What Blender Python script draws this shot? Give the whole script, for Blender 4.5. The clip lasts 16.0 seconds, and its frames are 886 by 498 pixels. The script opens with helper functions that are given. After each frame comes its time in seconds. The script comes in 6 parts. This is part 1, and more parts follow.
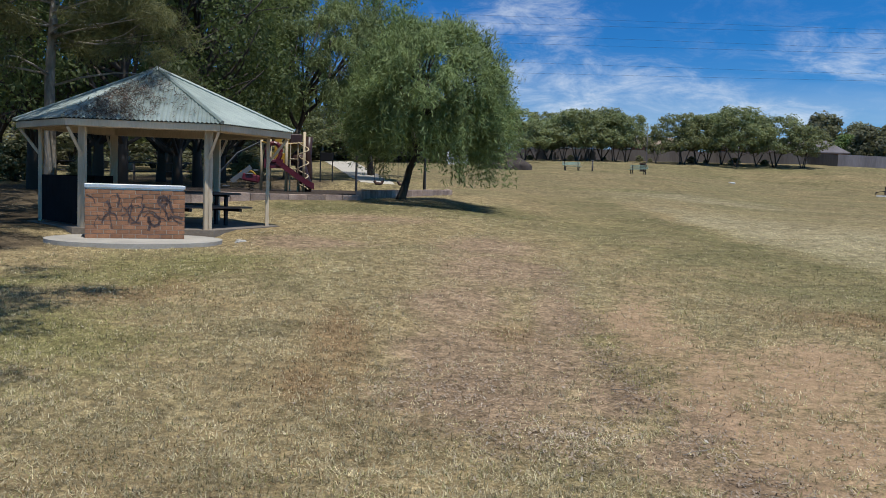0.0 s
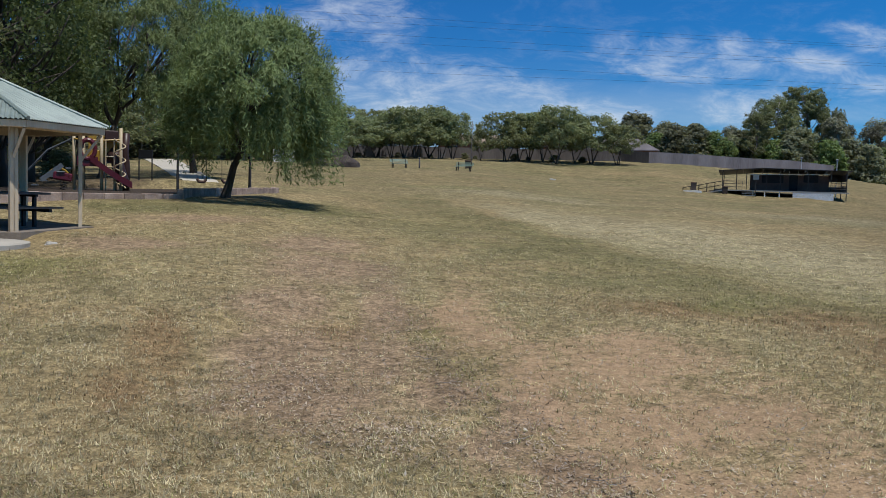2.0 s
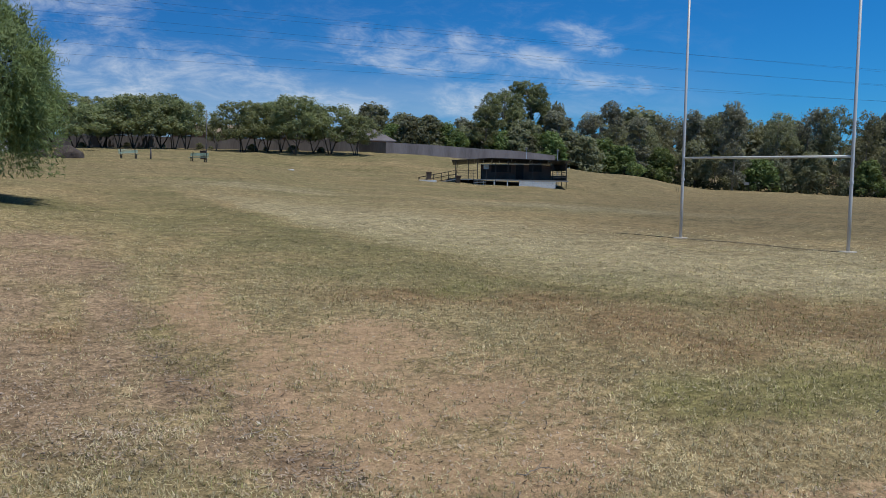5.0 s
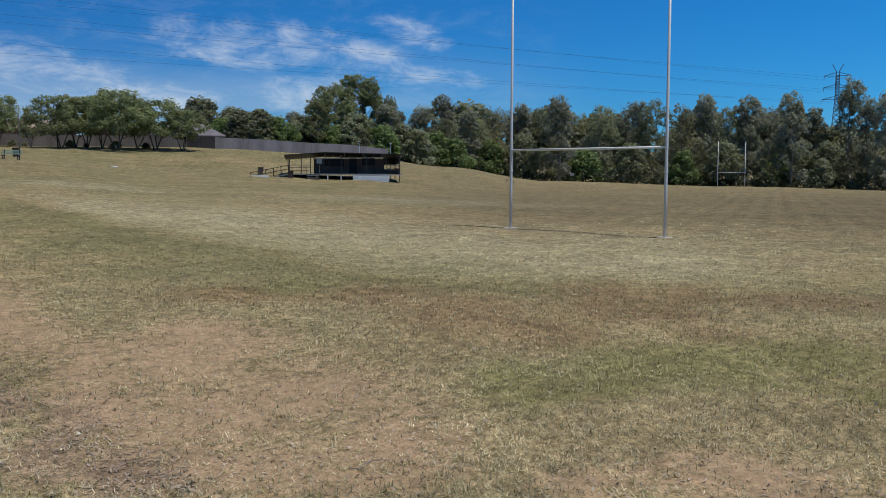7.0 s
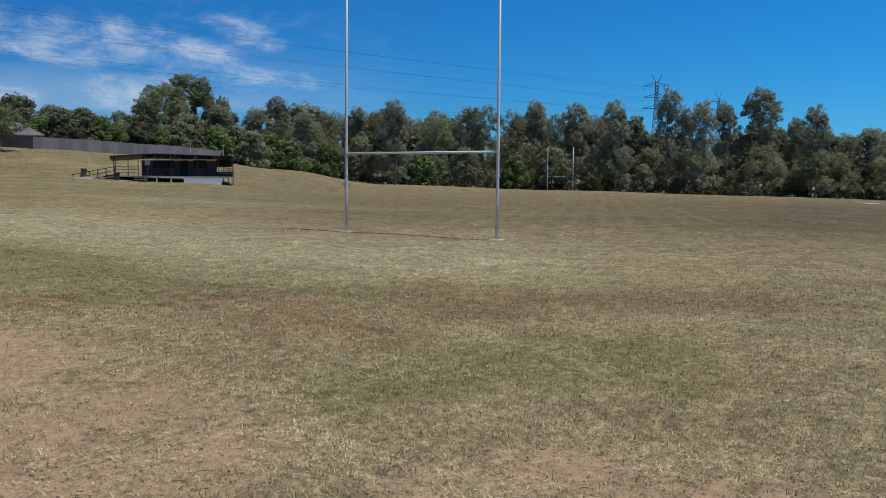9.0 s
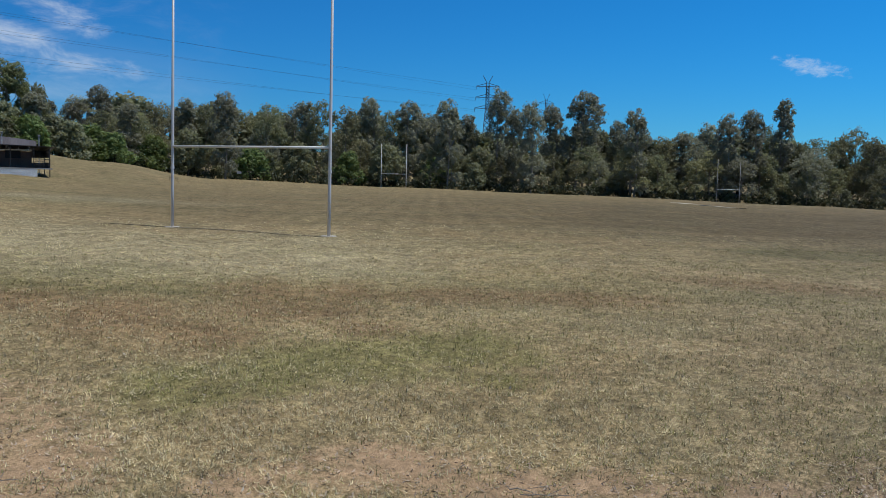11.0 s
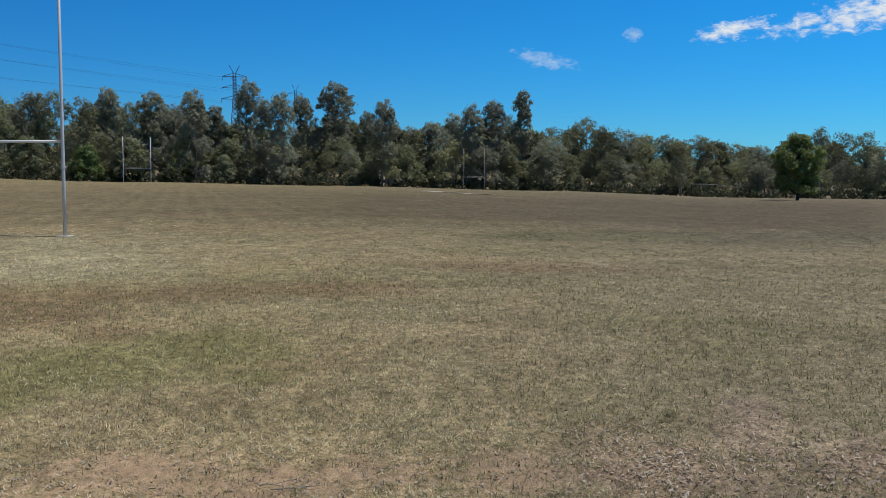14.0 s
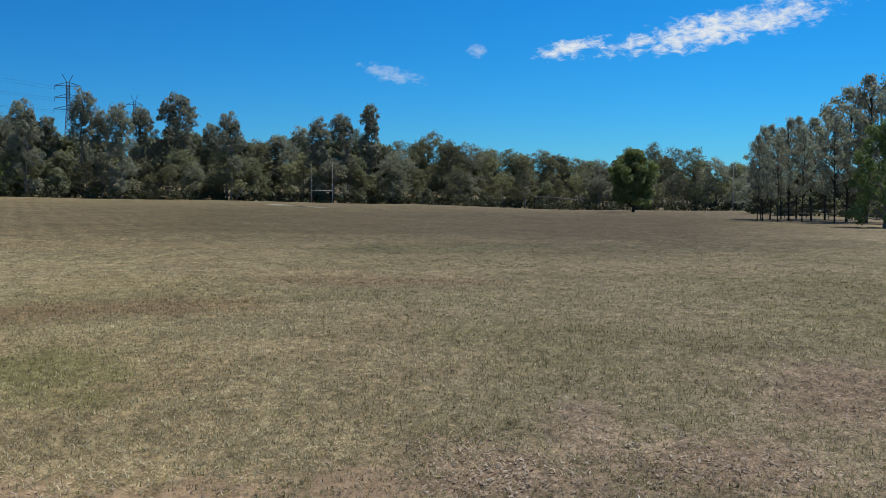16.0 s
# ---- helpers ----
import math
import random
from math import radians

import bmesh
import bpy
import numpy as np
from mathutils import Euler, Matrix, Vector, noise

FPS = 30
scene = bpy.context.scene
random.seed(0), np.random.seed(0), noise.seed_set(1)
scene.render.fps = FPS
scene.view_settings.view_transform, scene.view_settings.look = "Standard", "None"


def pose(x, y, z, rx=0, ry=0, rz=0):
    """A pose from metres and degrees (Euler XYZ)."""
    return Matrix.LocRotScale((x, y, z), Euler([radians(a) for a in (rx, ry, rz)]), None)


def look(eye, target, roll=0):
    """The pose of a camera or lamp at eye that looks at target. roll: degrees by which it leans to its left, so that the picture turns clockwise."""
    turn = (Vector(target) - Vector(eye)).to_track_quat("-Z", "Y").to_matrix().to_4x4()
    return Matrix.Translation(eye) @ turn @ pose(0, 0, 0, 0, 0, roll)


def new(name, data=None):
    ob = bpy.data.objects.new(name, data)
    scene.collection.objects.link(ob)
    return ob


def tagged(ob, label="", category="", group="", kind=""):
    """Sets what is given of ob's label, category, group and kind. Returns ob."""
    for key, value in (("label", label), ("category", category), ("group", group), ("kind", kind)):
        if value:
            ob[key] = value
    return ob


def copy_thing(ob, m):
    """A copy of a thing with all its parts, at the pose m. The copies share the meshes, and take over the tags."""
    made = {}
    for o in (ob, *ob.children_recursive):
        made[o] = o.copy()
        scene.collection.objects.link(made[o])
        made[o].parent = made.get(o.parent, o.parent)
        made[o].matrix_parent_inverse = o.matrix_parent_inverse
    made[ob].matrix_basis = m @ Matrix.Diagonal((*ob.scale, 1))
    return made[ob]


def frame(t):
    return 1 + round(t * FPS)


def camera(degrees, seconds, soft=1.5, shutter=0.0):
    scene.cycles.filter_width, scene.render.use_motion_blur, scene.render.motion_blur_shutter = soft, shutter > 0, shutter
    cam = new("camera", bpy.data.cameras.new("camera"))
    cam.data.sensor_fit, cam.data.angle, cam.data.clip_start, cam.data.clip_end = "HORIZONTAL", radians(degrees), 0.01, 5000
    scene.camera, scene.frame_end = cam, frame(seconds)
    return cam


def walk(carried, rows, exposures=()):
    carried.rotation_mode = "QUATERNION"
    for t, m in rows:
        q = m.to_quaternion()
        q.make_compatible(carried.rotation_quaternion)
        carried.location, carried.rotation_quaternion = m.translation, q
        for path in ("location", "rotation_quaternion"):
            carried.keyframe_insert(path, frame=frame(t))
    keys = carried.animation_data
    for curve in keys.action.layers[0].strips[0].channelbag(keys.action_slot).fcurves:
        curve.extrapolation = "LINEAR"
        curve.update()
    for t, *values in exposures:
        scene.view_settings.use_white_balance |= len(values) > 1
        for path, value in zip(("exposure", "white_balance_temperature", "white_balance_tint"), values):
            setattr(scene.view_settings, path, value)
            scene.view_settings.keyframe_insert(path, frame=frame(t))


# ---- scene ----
EYE = 1.65
TURNS = (  # seconds, yaw, pitch, roll
    (0.0, -0.00, -4.11, -1.86),
    (0.5, -2.46, -4.03, -1.86),
    (1.0, -5.07, -3.98, -1.84),
    (1.5, -7.68, -3.96, -1.74),
    (2.0, -10.29, -3.96, -1.56),
    (2.5, -12.98, -3.97, -1.33),
    (3.0, -15.61, -3.99, -1.21),
    (3.5, -18.28, -4.03, -1.24),
    (4.0, -20.85, -4.08, -1.23),
    (6.5, -33.30, -4.33, -0.59),
    (7.0, -35.80, -4.41, -0.29),
    (7.5, -38.26, -4.44, -0.18),
    (8.0, -40.75, -4.40, -0.19),
    (8.5, -43.22, -4.29, -0.37),
    (9.0, -45.60, -4.14, -0.57),
    (11.5, -58.06, -4.28, -1.24),
    (12.0, -60.50, -4.42, -0.87),
    (12.5, -62.90, -4.62, -0.69),
    (13.0, -65.38, -4.79, -0.44),
    (13.5, -67.92, -4.77, -0.27),
    (14.0, -70.36, -4.51, -0.23),
    (14.5, -72.66, -4.14, -0.20),
    (15.0, -74.94, -3.89, -0.14),
    (15.5, -77.20, -3.75, -0.10),
    (16.0, -79.47, -3.68, -0.16),)
SWING = 0.3  # the camera is held this far out from the body that turns


def held(y, p, r):
    a = radians(y)
    return pose(-math.sin(a) * SWING, math.cos(a) * SWING, EYE, 90 + p, r, y)


cam = camera(50.0, 16.0, soft=0.7)
walk(cam, [(t, held(y, p, r)) for t, y, p, r in TURNS], exposures=[(0, 0.15), (2, 0.01), (8, -0.05), (16, -0.06)])

# ---- world, sun ----
SUN_AZ, SUN_EL = 151.0, 69.0  # degrees clockwise from +y, and above the horizon


def bearing(az, r, z=0.0):
    a = radians(az)
    return Vector((r * math.sin(a), r * math.cos(a), z))


def wire(nt, a, b):
    nt.links.new(a, b)


def calc(nt, op, a, b=None, c=None, clamp=False):
    n = nt.nodes.new("ShaderNodeMath")
    n.operation, n.use_clamp = op, clamp
    for i, v in enumerate((a, b, c)):
        if v is None:
            continue
        if isinstance(v, (int, float)):
            n.inputs[i].default_value = v
        else:
            wire(nt, v, n.inputs[i])
    return n.outputs[0]


def ramp(nt, value, lo, hi, a=0.0, b=1.0, smooth=True):
    n = nt.nodes.new("ShaderNodeMapRange")
    n.interpolation_type = "SMOOTHSTEP" if smooth else "LINEAR"
    n.inputs[1].default_value, n.inputs[2].default_value = lo, hi
    n.inputs[3].default_value, n.inputs[4].default_value = a, b
    wire(nt, value, n.inputs[0])
    return n.outputs[0]


def mixed(nt, fac, a, b, blend="MIX"):
    n = nt.nodes.new("ShaderNodeMix")
    n.data_type, n.blend_type = "RGBA", blend
    for sock, v in ((n.inputs[0], fac), (n.inputs[6], a), (n.inputs[7], b)):
        if isinstance(v, (int, float)):
            sock.default_value = v
        elif isinstance(v, tuple):
            sock.default_value = (*v, 1)
        else:
            wire(nt, v, sock)
    return n.outputs[2]


def noisy(nt, vec, scale, detail=3.0, rough=0.55, distortion=0.0):
    n = nt.nodes.new("ShaderNodeTexNoise")
    n.inputs["Scale"].default_value, n.inputs["Detail"].default_value = scale, detail
    n.inputs["Roughness"].default_value, n.inputs["Distortion"].default_value = rough, distortion
    if vec is not None:
        wire(nt, vec, n.inputs["Vector"])
    return n.outputs["Fac"]


def mapped(nt, vec, scale=(1, 1, 1), rot=(0, 0, 0), loc=(0, 0, 0)):
    n = nt.nodes.new("ShaderNodeMapping")
    n.inputs["Scale"].default_value, n.inputs["Location"].default_value = scale, loc
    n.inputs["Rotation"].default_value = [radians(a) for a in rot]
    wire(nt, vec, n.inputs["Vector"])
    return n.outputs[0]


def build_sky():
    world = bpy.data.worlds.new("sky")
    scene.world = world
    world.use_nodes = True
    nt = world.node_tree
    back = nt.nodes["Background"]
    sky = nt.nodes.new("ShaderNodeTexSky")
    sky.sky_type, sky.sun_disc = "NISHITA", False
    sky.sun_elevation, sky.sun_rotation = radians(SUN_EL), radians(SUN_AZ)
    sky.air_density, sky.dust_density, sky.ozone_density = 1.0, 0.0, 3.0
    tint = nt.nodes.new("ShaderNodeHueSaturation")
    tint.inputs["Saturation"].default_value, tint.inputs["Value"].default_value = 1.1, 0.95
    co = nt.nodes.new("ShaderNodeTexCoord").outputs["Generated"]
    sep = nt.nodes.new("ShaderNodeSeparateXYZ")
    wire(nt, co, sep.inputs[0])
    x, y, z = sep.outputs
    az = calc(nt, "MULTIPLY", calc(nt, "ARCTAN2", x, y), 180 / math.pi)
    el = calc(nt, "MULTIPLY", calc(nt, "ARCSINE", z), 180 / math.pi)
    # deeper blue near the horizon, and darker away from the sun
    hue = mixed(nt, ramp(nt, el, 1.0, 16.0), (0.37, 0.84, 1.46), (0.47, 0.90, 1.44))
    hue = mixed(nt, ramp(nt, el, 15.0, 45.0), hue, (1.08, 0.99, 0.88))
    away = calc(nt, "ADD", calc(nt, "MULTIPLY", x, math.sin(radians(SUN_AZ))), calc(nt, "MULTIPLY", y, math.cos(radians(SUN_AZ))))
    dim = mixed(nt, ramp(nt, away, -0.85, 0.56, 0.0, 1.0, False), (0.665, 0.62, 0.65), (0.97, 1.14, 1.1))
    dim = mixed(nt, ramp(nt, el, 15.0, 50.0), dim, (1.0, 1.0, 1.0))
    hue = mixed(nt, 1.0, hue, dim, "MULTIPLY")
    wire(nt, mixed(nt, 1.0, sky.outputs[0], hue, "MULTIPLY"), tint.inputs["Color"])
    plane = nt.nodes.new("ShaderNodeCombineXYZ")  # the cloud layer lies flat overhead
    low = calc(nt, "ADD", calc(nt, "MAXIMUM", z, 0.0), 0.06)
    wire(nt, calc(nt, "DIVIDE", x, low), plane.inputs[0])
    wire(nt, calc(nt, "DIVIDE", y, low), plane.inputs[1])
    flat = plane.outputs[0]
    dome = nt.nodes.new("ShaderNodeCombineXYZ")
    wire(nt, calc(nt, "MULTIPLY", az, 0.1), dome.inputs[0])
    wire(nt, calc(nt, "MULTIPLY", el, 0.26), dome.inputs[1])
    wisps = noisy(nt, mapped(nt, dome.outputs[0], (1, 1, 1), (0, 0, 12)), 2.6, 10, 0.7, 0.5)
    veil = noisy(nt, mapped(nt, flat, (0.3, 0.5, 1), (0, 0, 30), (3.1, 0, 0)), 0.9, 5, 0.55, 0.3)
    side = calc(nt, "MULTIPLY", ramp(nt, az, -34, -8), ramp(nt, az, 33, 46, 1, 0))
    height = ramp(nt, el, 7.0, 13.5, 1, 0.25)
    cirrus = calc(nt, "MULTIPLY", ramp(nt, wisps, 0.45, 0.80), side)
    cirrus = calc(nt, "MULTIPLY", cirrus, height)
    haze = calc(nt, "MULTIPLY", calc(nt, "MULTIPLY", ramp(nt, veil, 0.30, 0.62), side), ramp(nt, el, 3.0, 8.5, 1, 0))
    # one bright streak of cloud and a few scraps beside it
    curl = noisy(nt, mapped(nt, co, (9, 9, 20)), 7.0, 8, 0.66, 0.3)
    fine = calc(nt, "MULTIPLY", calc(nt, "SUBTRACT", curl, 0.5), 5.0)

    def streak(a0, e0, length, thick, slope):
        along = calc(nt, "SUBTRACT", az, a0)
        off = calc(nt, "SUBTRACT", calc(nt, "SUBTRACT", el, e0), calc(nt, "MULTIPLY", along, slope))
        d = calc(nt, "ADD", calc(nt, "POWER", calc(nt, "ABSOLUTE", calc(nt, "DIVIDE", along, length)), 2.0),
                 calc(nt, "POWER", calc(nt, "ABSOLUTE", calc(nt, "DIVIDE", off, thick)), 2.0))
        return ramp(nt, calc(nt, "ADD", calc(nt, "SUBTRACT", 1.0, d), fine), -0.2, 1.6)

    puffs = None
    for a0, e0, length, thick, slope in ((4.0, 9.2, 6.0, 2.6, 0.1), (9.0, 5.6, 11.0, 2.6, -0.08), (23.0, 7.6, 5.5, 1.7, -0.12), (29.5, 7.0, 6.0, 2.0, -0.2),
                                         (34.0, 8.4, 3.0, 1.0, -0.25), (35.8, 5.9, 3.4, 0.8, -0.1), (19.0, 4.3, 6.0, 1.2, 0.0), (28.0, 4.6, 4.0, 1.8, 0.1)):
        along = calc(nt, "SUBTRACT", az, a0)
        off = calc(nt, "SUBTRACT", calc(nt, "SUBTRACT", el, e0), calc(nt, "MULTIPLY", along, slope))
        d = calc(nt, "ADD", calc(nt, "POWER", calc(nt, "ABSOLUTE", calc(nt, "DIVIDE", along, length)), 2.0),
                 calc(nt, "POWER", calc(nt, "ABSOLUTE", calc(nt, "DIVIDE", off, thick)), 2.0))
        p = calc(nt, "SUBTRACT", 1.0, d, clamp=True)
        puffs = p if puffs is None else calc(nt, "MAXIMUM", puffs, p)
    puffs = calc(nt, "MULTIPLY", ramp(nt, calc(nt, "ADD", wisps, calc(nt, "MULTIPLY", puffs, 0.16)), 0.45, 0.92), ramp(nt, puffs, 0.0, 0.7))
    big = calc(nt, "ADD", streak(95.5, 9.1, 6.5, 1.0, 0.17), streak(86.9, 8.2, 2.0, 0.55, 0.2), clamp=True)
    scraps = calc(nt, "ADD", streak(76.4, 6.7, 2.0, 0.5, -0.22), streak(81.4, 8.1, 0.6, 0.4, 0.0), clamp=True)
    scraps = calc(nt, "MULTIPLY", scraps, 0.4)
    cloud = calc(nt, "ADD", calc(nt, "ADD", calc(nt, "ADD", calc(nt, "MULTIPLY", cirrus, 0.13), calc(nt, "MULTIPLY", puffs, 0.46)), calc(nt, "MULTIPLY", haze, 0.24)),
                 calc(nt, "ADD", big, scraps), clamp=True)
    colour = mixed(nt, cloud, tint.outputs[0], (9.0, 9.6, 10.2))
    wire(nt, colour, back.inputs[0])
    back.inputs[1].default_value = 0.085


build_sky()
sun = new("sun", bpy.data.lights.new("sun", "SUN"))
sun.data.energy, sun.data.angle, sun.data.color = 3.85, radians(0.53), (0.975, 0.965, 0.925)
sun.matrix_world = look(bearing(SUN_AZ, 100 * math.cos(radians(SUN_EL)), 100 * math.sin(radians(SUN_EL))), (0, 0, 0))

# ---- materials ----


def material(name, colour, dark=None, scale=3.0, fine=40.0, rough=0.8, metal=0.0, bump=0.2, depth=0.01,
             vary=0.0, coords="Object", stretch=(1, 1, 1)):
    """Two scales of noise between two tones, with fine relief; vary: how far single objects differ."""
    m = bpy.data.materials.new(name)
    m.use_nodes = True
    nt = m.node_tree
    bsdf = nt.nodes["Principled BSDF"]
    co = nt.nodes.new("ShaderNodeTexCoord").outputs[coords]
    co = mapped(nt, co, stretch)
    dark = dark or tuple(0.62 * c for c in colour)
    a = ramp(nt, noisy(nt, co, scale, 4), 0.3, 0.7)
    b = ramp(nt, noisy(nt, co, fine, 3), 0.35, 0.7)
    col = mixed(nt, calc(nt, "ADD", calc(nt, "MULTIPLY", a, 0.65), calc(nt, "MULTIPLY", b, 0.35)), dark, colour)
    if vary:
        info = nt.nodes.new("ShaderNodeObjectInfo")
        hsv = nt.nodes.new("ShaderNodeHueSaturation")
        wire(nt, ramp(nt, info.outputs["Random"], 0, 1, 1 - vary, 1 + vary, False), hsv.inputs["Value"])
        wire(nt, col, hsv.inputs["Color"])
        col = hsv.outputs[0]
    wire(nt, col, bsdf.inputs["Base Color"])
    bsdf.inputs["Roughness"].default_value, bsdf.inputs["Metallic"].default_value = rough, metal
    if bump:
        n = nt.nodes.new("ShaderNodeBump")
        n.inputs["Strength"].default_value, n.inputs["Distance"].default_value = bump, depth
        wire(nt, b, n.inputs["Height"])
        wire(nt, n.outputs[0], bsdf.inputs["Normal"])
    return m


def leafy(name, bright, dark, thin=0.35, vary=0.18, rough=0.55):
    """Foliage: tones per leaf and per plant, some light coming through the leaf."""
    m = bpy.data.materials.new(name)
    m.use_nodes = True
    nt = m.node_tree
    bsdf = nt.nodes["Principled BSDF"]
    geo = nt.nodes.new("ShaderNodeNewGeometry")
    info = nt.nodes.new("ShaderNodeObjectInfo")
    co = nt.nodes.new("ShaderNodeTexCoord").outputs["Object"]
    patch = ramp(nt, noisy(nt, co, 0.9, 3), 0.3, 0.7)
    fac = calc(nt, "ADD", calc(nt, "MULTIPLY", geo.outputs["Random Per Island"], 0.5), calc(nt, "MULTIPLY", patch, 0.5))
    col = mixed(nt, fac, dark, bright)
    hsv = nt.nodes.new("ShaderNodeHueSaturation")
    wire(nt, ramp(nt, info.outputs["Random"], 0, 1, 1 - vary, 1 + vary, False), hsv.inputs["Value"])
    wire(nt, ramp(nt, info.outputs["Random"], 0, 1, 0.485, 0.512, False), hsv.inputs["Hue"])
    wire(nt, col, hsv.inputs["Color"])
    wire(nt, hsv.outputs[0], bsdf.inputs["Base Color"])
    bsdf.inputs["Roughness"].default_value = rough
    bsdf.inputs["Specular IOR Level"].default_value = 0.3
    trans = nt.nodes.new("ShaderNodeBsdfTranslucent")
    wire(nt, mixed(nt, 1.0, hsv.outputs[0], (1.0, 1.0, 0.75), "MULTIPLY"), trans.inputs["Color"])
    mix = nt.nodes.new("ShaderNodeMixShader")
    mix.inputs[0].default_value = thin
    wire(nt, bsdf.outputs[0], mix.inputs[1])
    wire(nt, trans.outputs[0], mix.inputs[2])
    wire(nt, mix.outputs[0], nt.nodes["Material Output"].inputs["Surface"])
    return m


M = {
    "bark_grey": material("bark_grey", (0.36, 0.32, 0.27), (0.15, 0.125, 0.10), 1.5, 12, 0.9, 0, 0.6, 0.03, 0.15, stretch=(1, 1, 0.3)),
    "bark_pale": material("bark_pale", (0.42, 0.38, 0.33), (0.2, 0.17, 0.14), 1.2, 9, 0.8, 0, 0.4, 0.02, 0.15, stretch=(1, 1, 0.3)),
    "bark_dark": material("bark_dark", (0.10, 0.08, 0.065), (0.035, 0.028, 0.022), 1.5, 12, 0.9, 0, 0.6, 0.03, 0.1, stretch=(1, 1, 0.3)),
    "leaf_gum": leafy("leaf_gum", (0.375, 0.375, 0.305), (0.215, 0.218, 0.18), 0.6, 0.24),
    "leaf_bush": leafy("leaf_bush", (0.295, 0.303, 0.19), (0.155, 0.16, 0.105), 0.55, 0.3),
    "leaf_olive": leafy("leaf_olive", (0.335, 0.325, 0.2), (0.175, 0.17, 0.11), 0.55, 0.28),
    "leaf_lime": leafy("leaf_lime", (0.25, 0.33, 0.12), (0.11, 0.155, 0.06), 0.5),
    "leaf_hill": leafy("leaf_hill", (0.35, 0.385, 0.205), (0.175, 0.2, 0.105), 0.55),
    "leaf_willow": leafy("leaf_willow", (0.29, 0.35, 0.145), (0.094, 0.12, 0.046), 0.4, 0.15),
    "leaf_casuarina": leafy("leaf_casuarina", (0.25, 0.255, 0.115), (0.1, 0.105, 0.05), 0.48, 0.18),
    "leaf_broad": leafy("leaf_broad", (0.23, 0.31, 0.105), (0.085, 0.12, 0.043), 0.5, 0.18),
    "cream_timber": material("cream_timber", (0.68, 0.55, 0.39), (0.48, 0.38, 0.265), 1.5, 30, 0.7, 0, 0.25, 0.004, 0.06, stretch=(1, 1, 0.2)),
    "steel_post": material("steel_post", (0.66, 0.63, 0.62), (0.5, 0.48, 0.48), 1.0, 20, 0.45, 0.15, 0.1, 0.002, stretch=(1, 1, 0.2)),
    "weathered_paint": material("weathered_paint", (0.36, 0.35, 0.34), (0.25, 0.24, 0.23), 1.0, 20, 0.6, 0.05, 0.1, 0.002),
    "white_paint": material("white_paint", (0.78, 0.77, 0.74), (0.6, 0.58, 0.55), 2.0, 30, 0.5, 0, 0.1, 0.002),
    "concrete": material("concrete", (0.48, 0.44, 0.38), (0.32, 0.29, 0.25), 1.2, 30, 0.9, 0, 0.3, 0.006),
    # darker concrete, the roof's shade put into its colour
    "shaded_concrete": material("shaded_concrete", (0.27, 0.225, 0.18), (0.14, 0.115, 0.095), 0.9, 22, 0.9, 0, 0.3, 0.006),
    "dark_cladding": material("dark_cladding", (0.16, 0.1, 0.078), (0.09, 0.056, 0.045), 0.8, 14, 0.9, 0.0, 0.2, 0.004),
    "dark_steel": material("dark_steel", (0.045, 0.04, 0.038), (0.02, 0.018, 0.018), 2, 25, 0.5, 0.5, 0.2, 0.002),
    "paling": material("paling", (0.23, 0.205, 0.215), (0.12, 0.105, 0.11), 0.5, 9.0, 0.9, 0, 0.4, 0.02, 0.12, stretch=(1, 1, 0.12)),
    "paling_brown": material("paling_brown", (0.155, 0.138, 0.138), (0.075, 0.065, 0.067), 0.5, 9.0, 0.9, 0, 0.4, 0.02, 0.12, stretch=(1, 1, 0.12)),
    "bench_green": material("bench_green", (0.27, 0.36, 0.29), (0.17, 0.24, 0.19), 3, 30, 0.55, 0, 0.2, 0.003),
    "stone": material("stone", (0.09, 0.068, 0.057), (0.04, 0.03, 0.026), 1.5, 14, 0.9, 0, 0.6, 0.02, 0.15),
}

# ---- meshes ----


def mesh_of(name, verts, faces, mat=None, smooth=False):
    """A mesh from arrays: verts (n, 3), faces (m, 3) or (m, 4)."""
    verts, faces = np.asarray(verts, np.float32), np.asarray(faces, np.int32)
    me = bpy.data.meshes.new(name)
    k = faces.shape[1]
    me.vertices.add(len(verts))
    me.vertices.foreach_set("co", verts.ravel())
    me.loops.add(faces.size)
    me.loops.foreach_set("vertex_index", faces.ravel())
    me.polygons.add(len(faces))
    me.polygons.foreach_set("loop_start", np.arange(0, faces.size, k, dtype=np.int32))
    me.polygons.foreach_set("use_smooth", np.full(len(faces), smooth))
    me.update(calc_edges=True)
    if mat:
        me.materials.append(M[mat] if isinstance(mat, str) else mat)
    return me


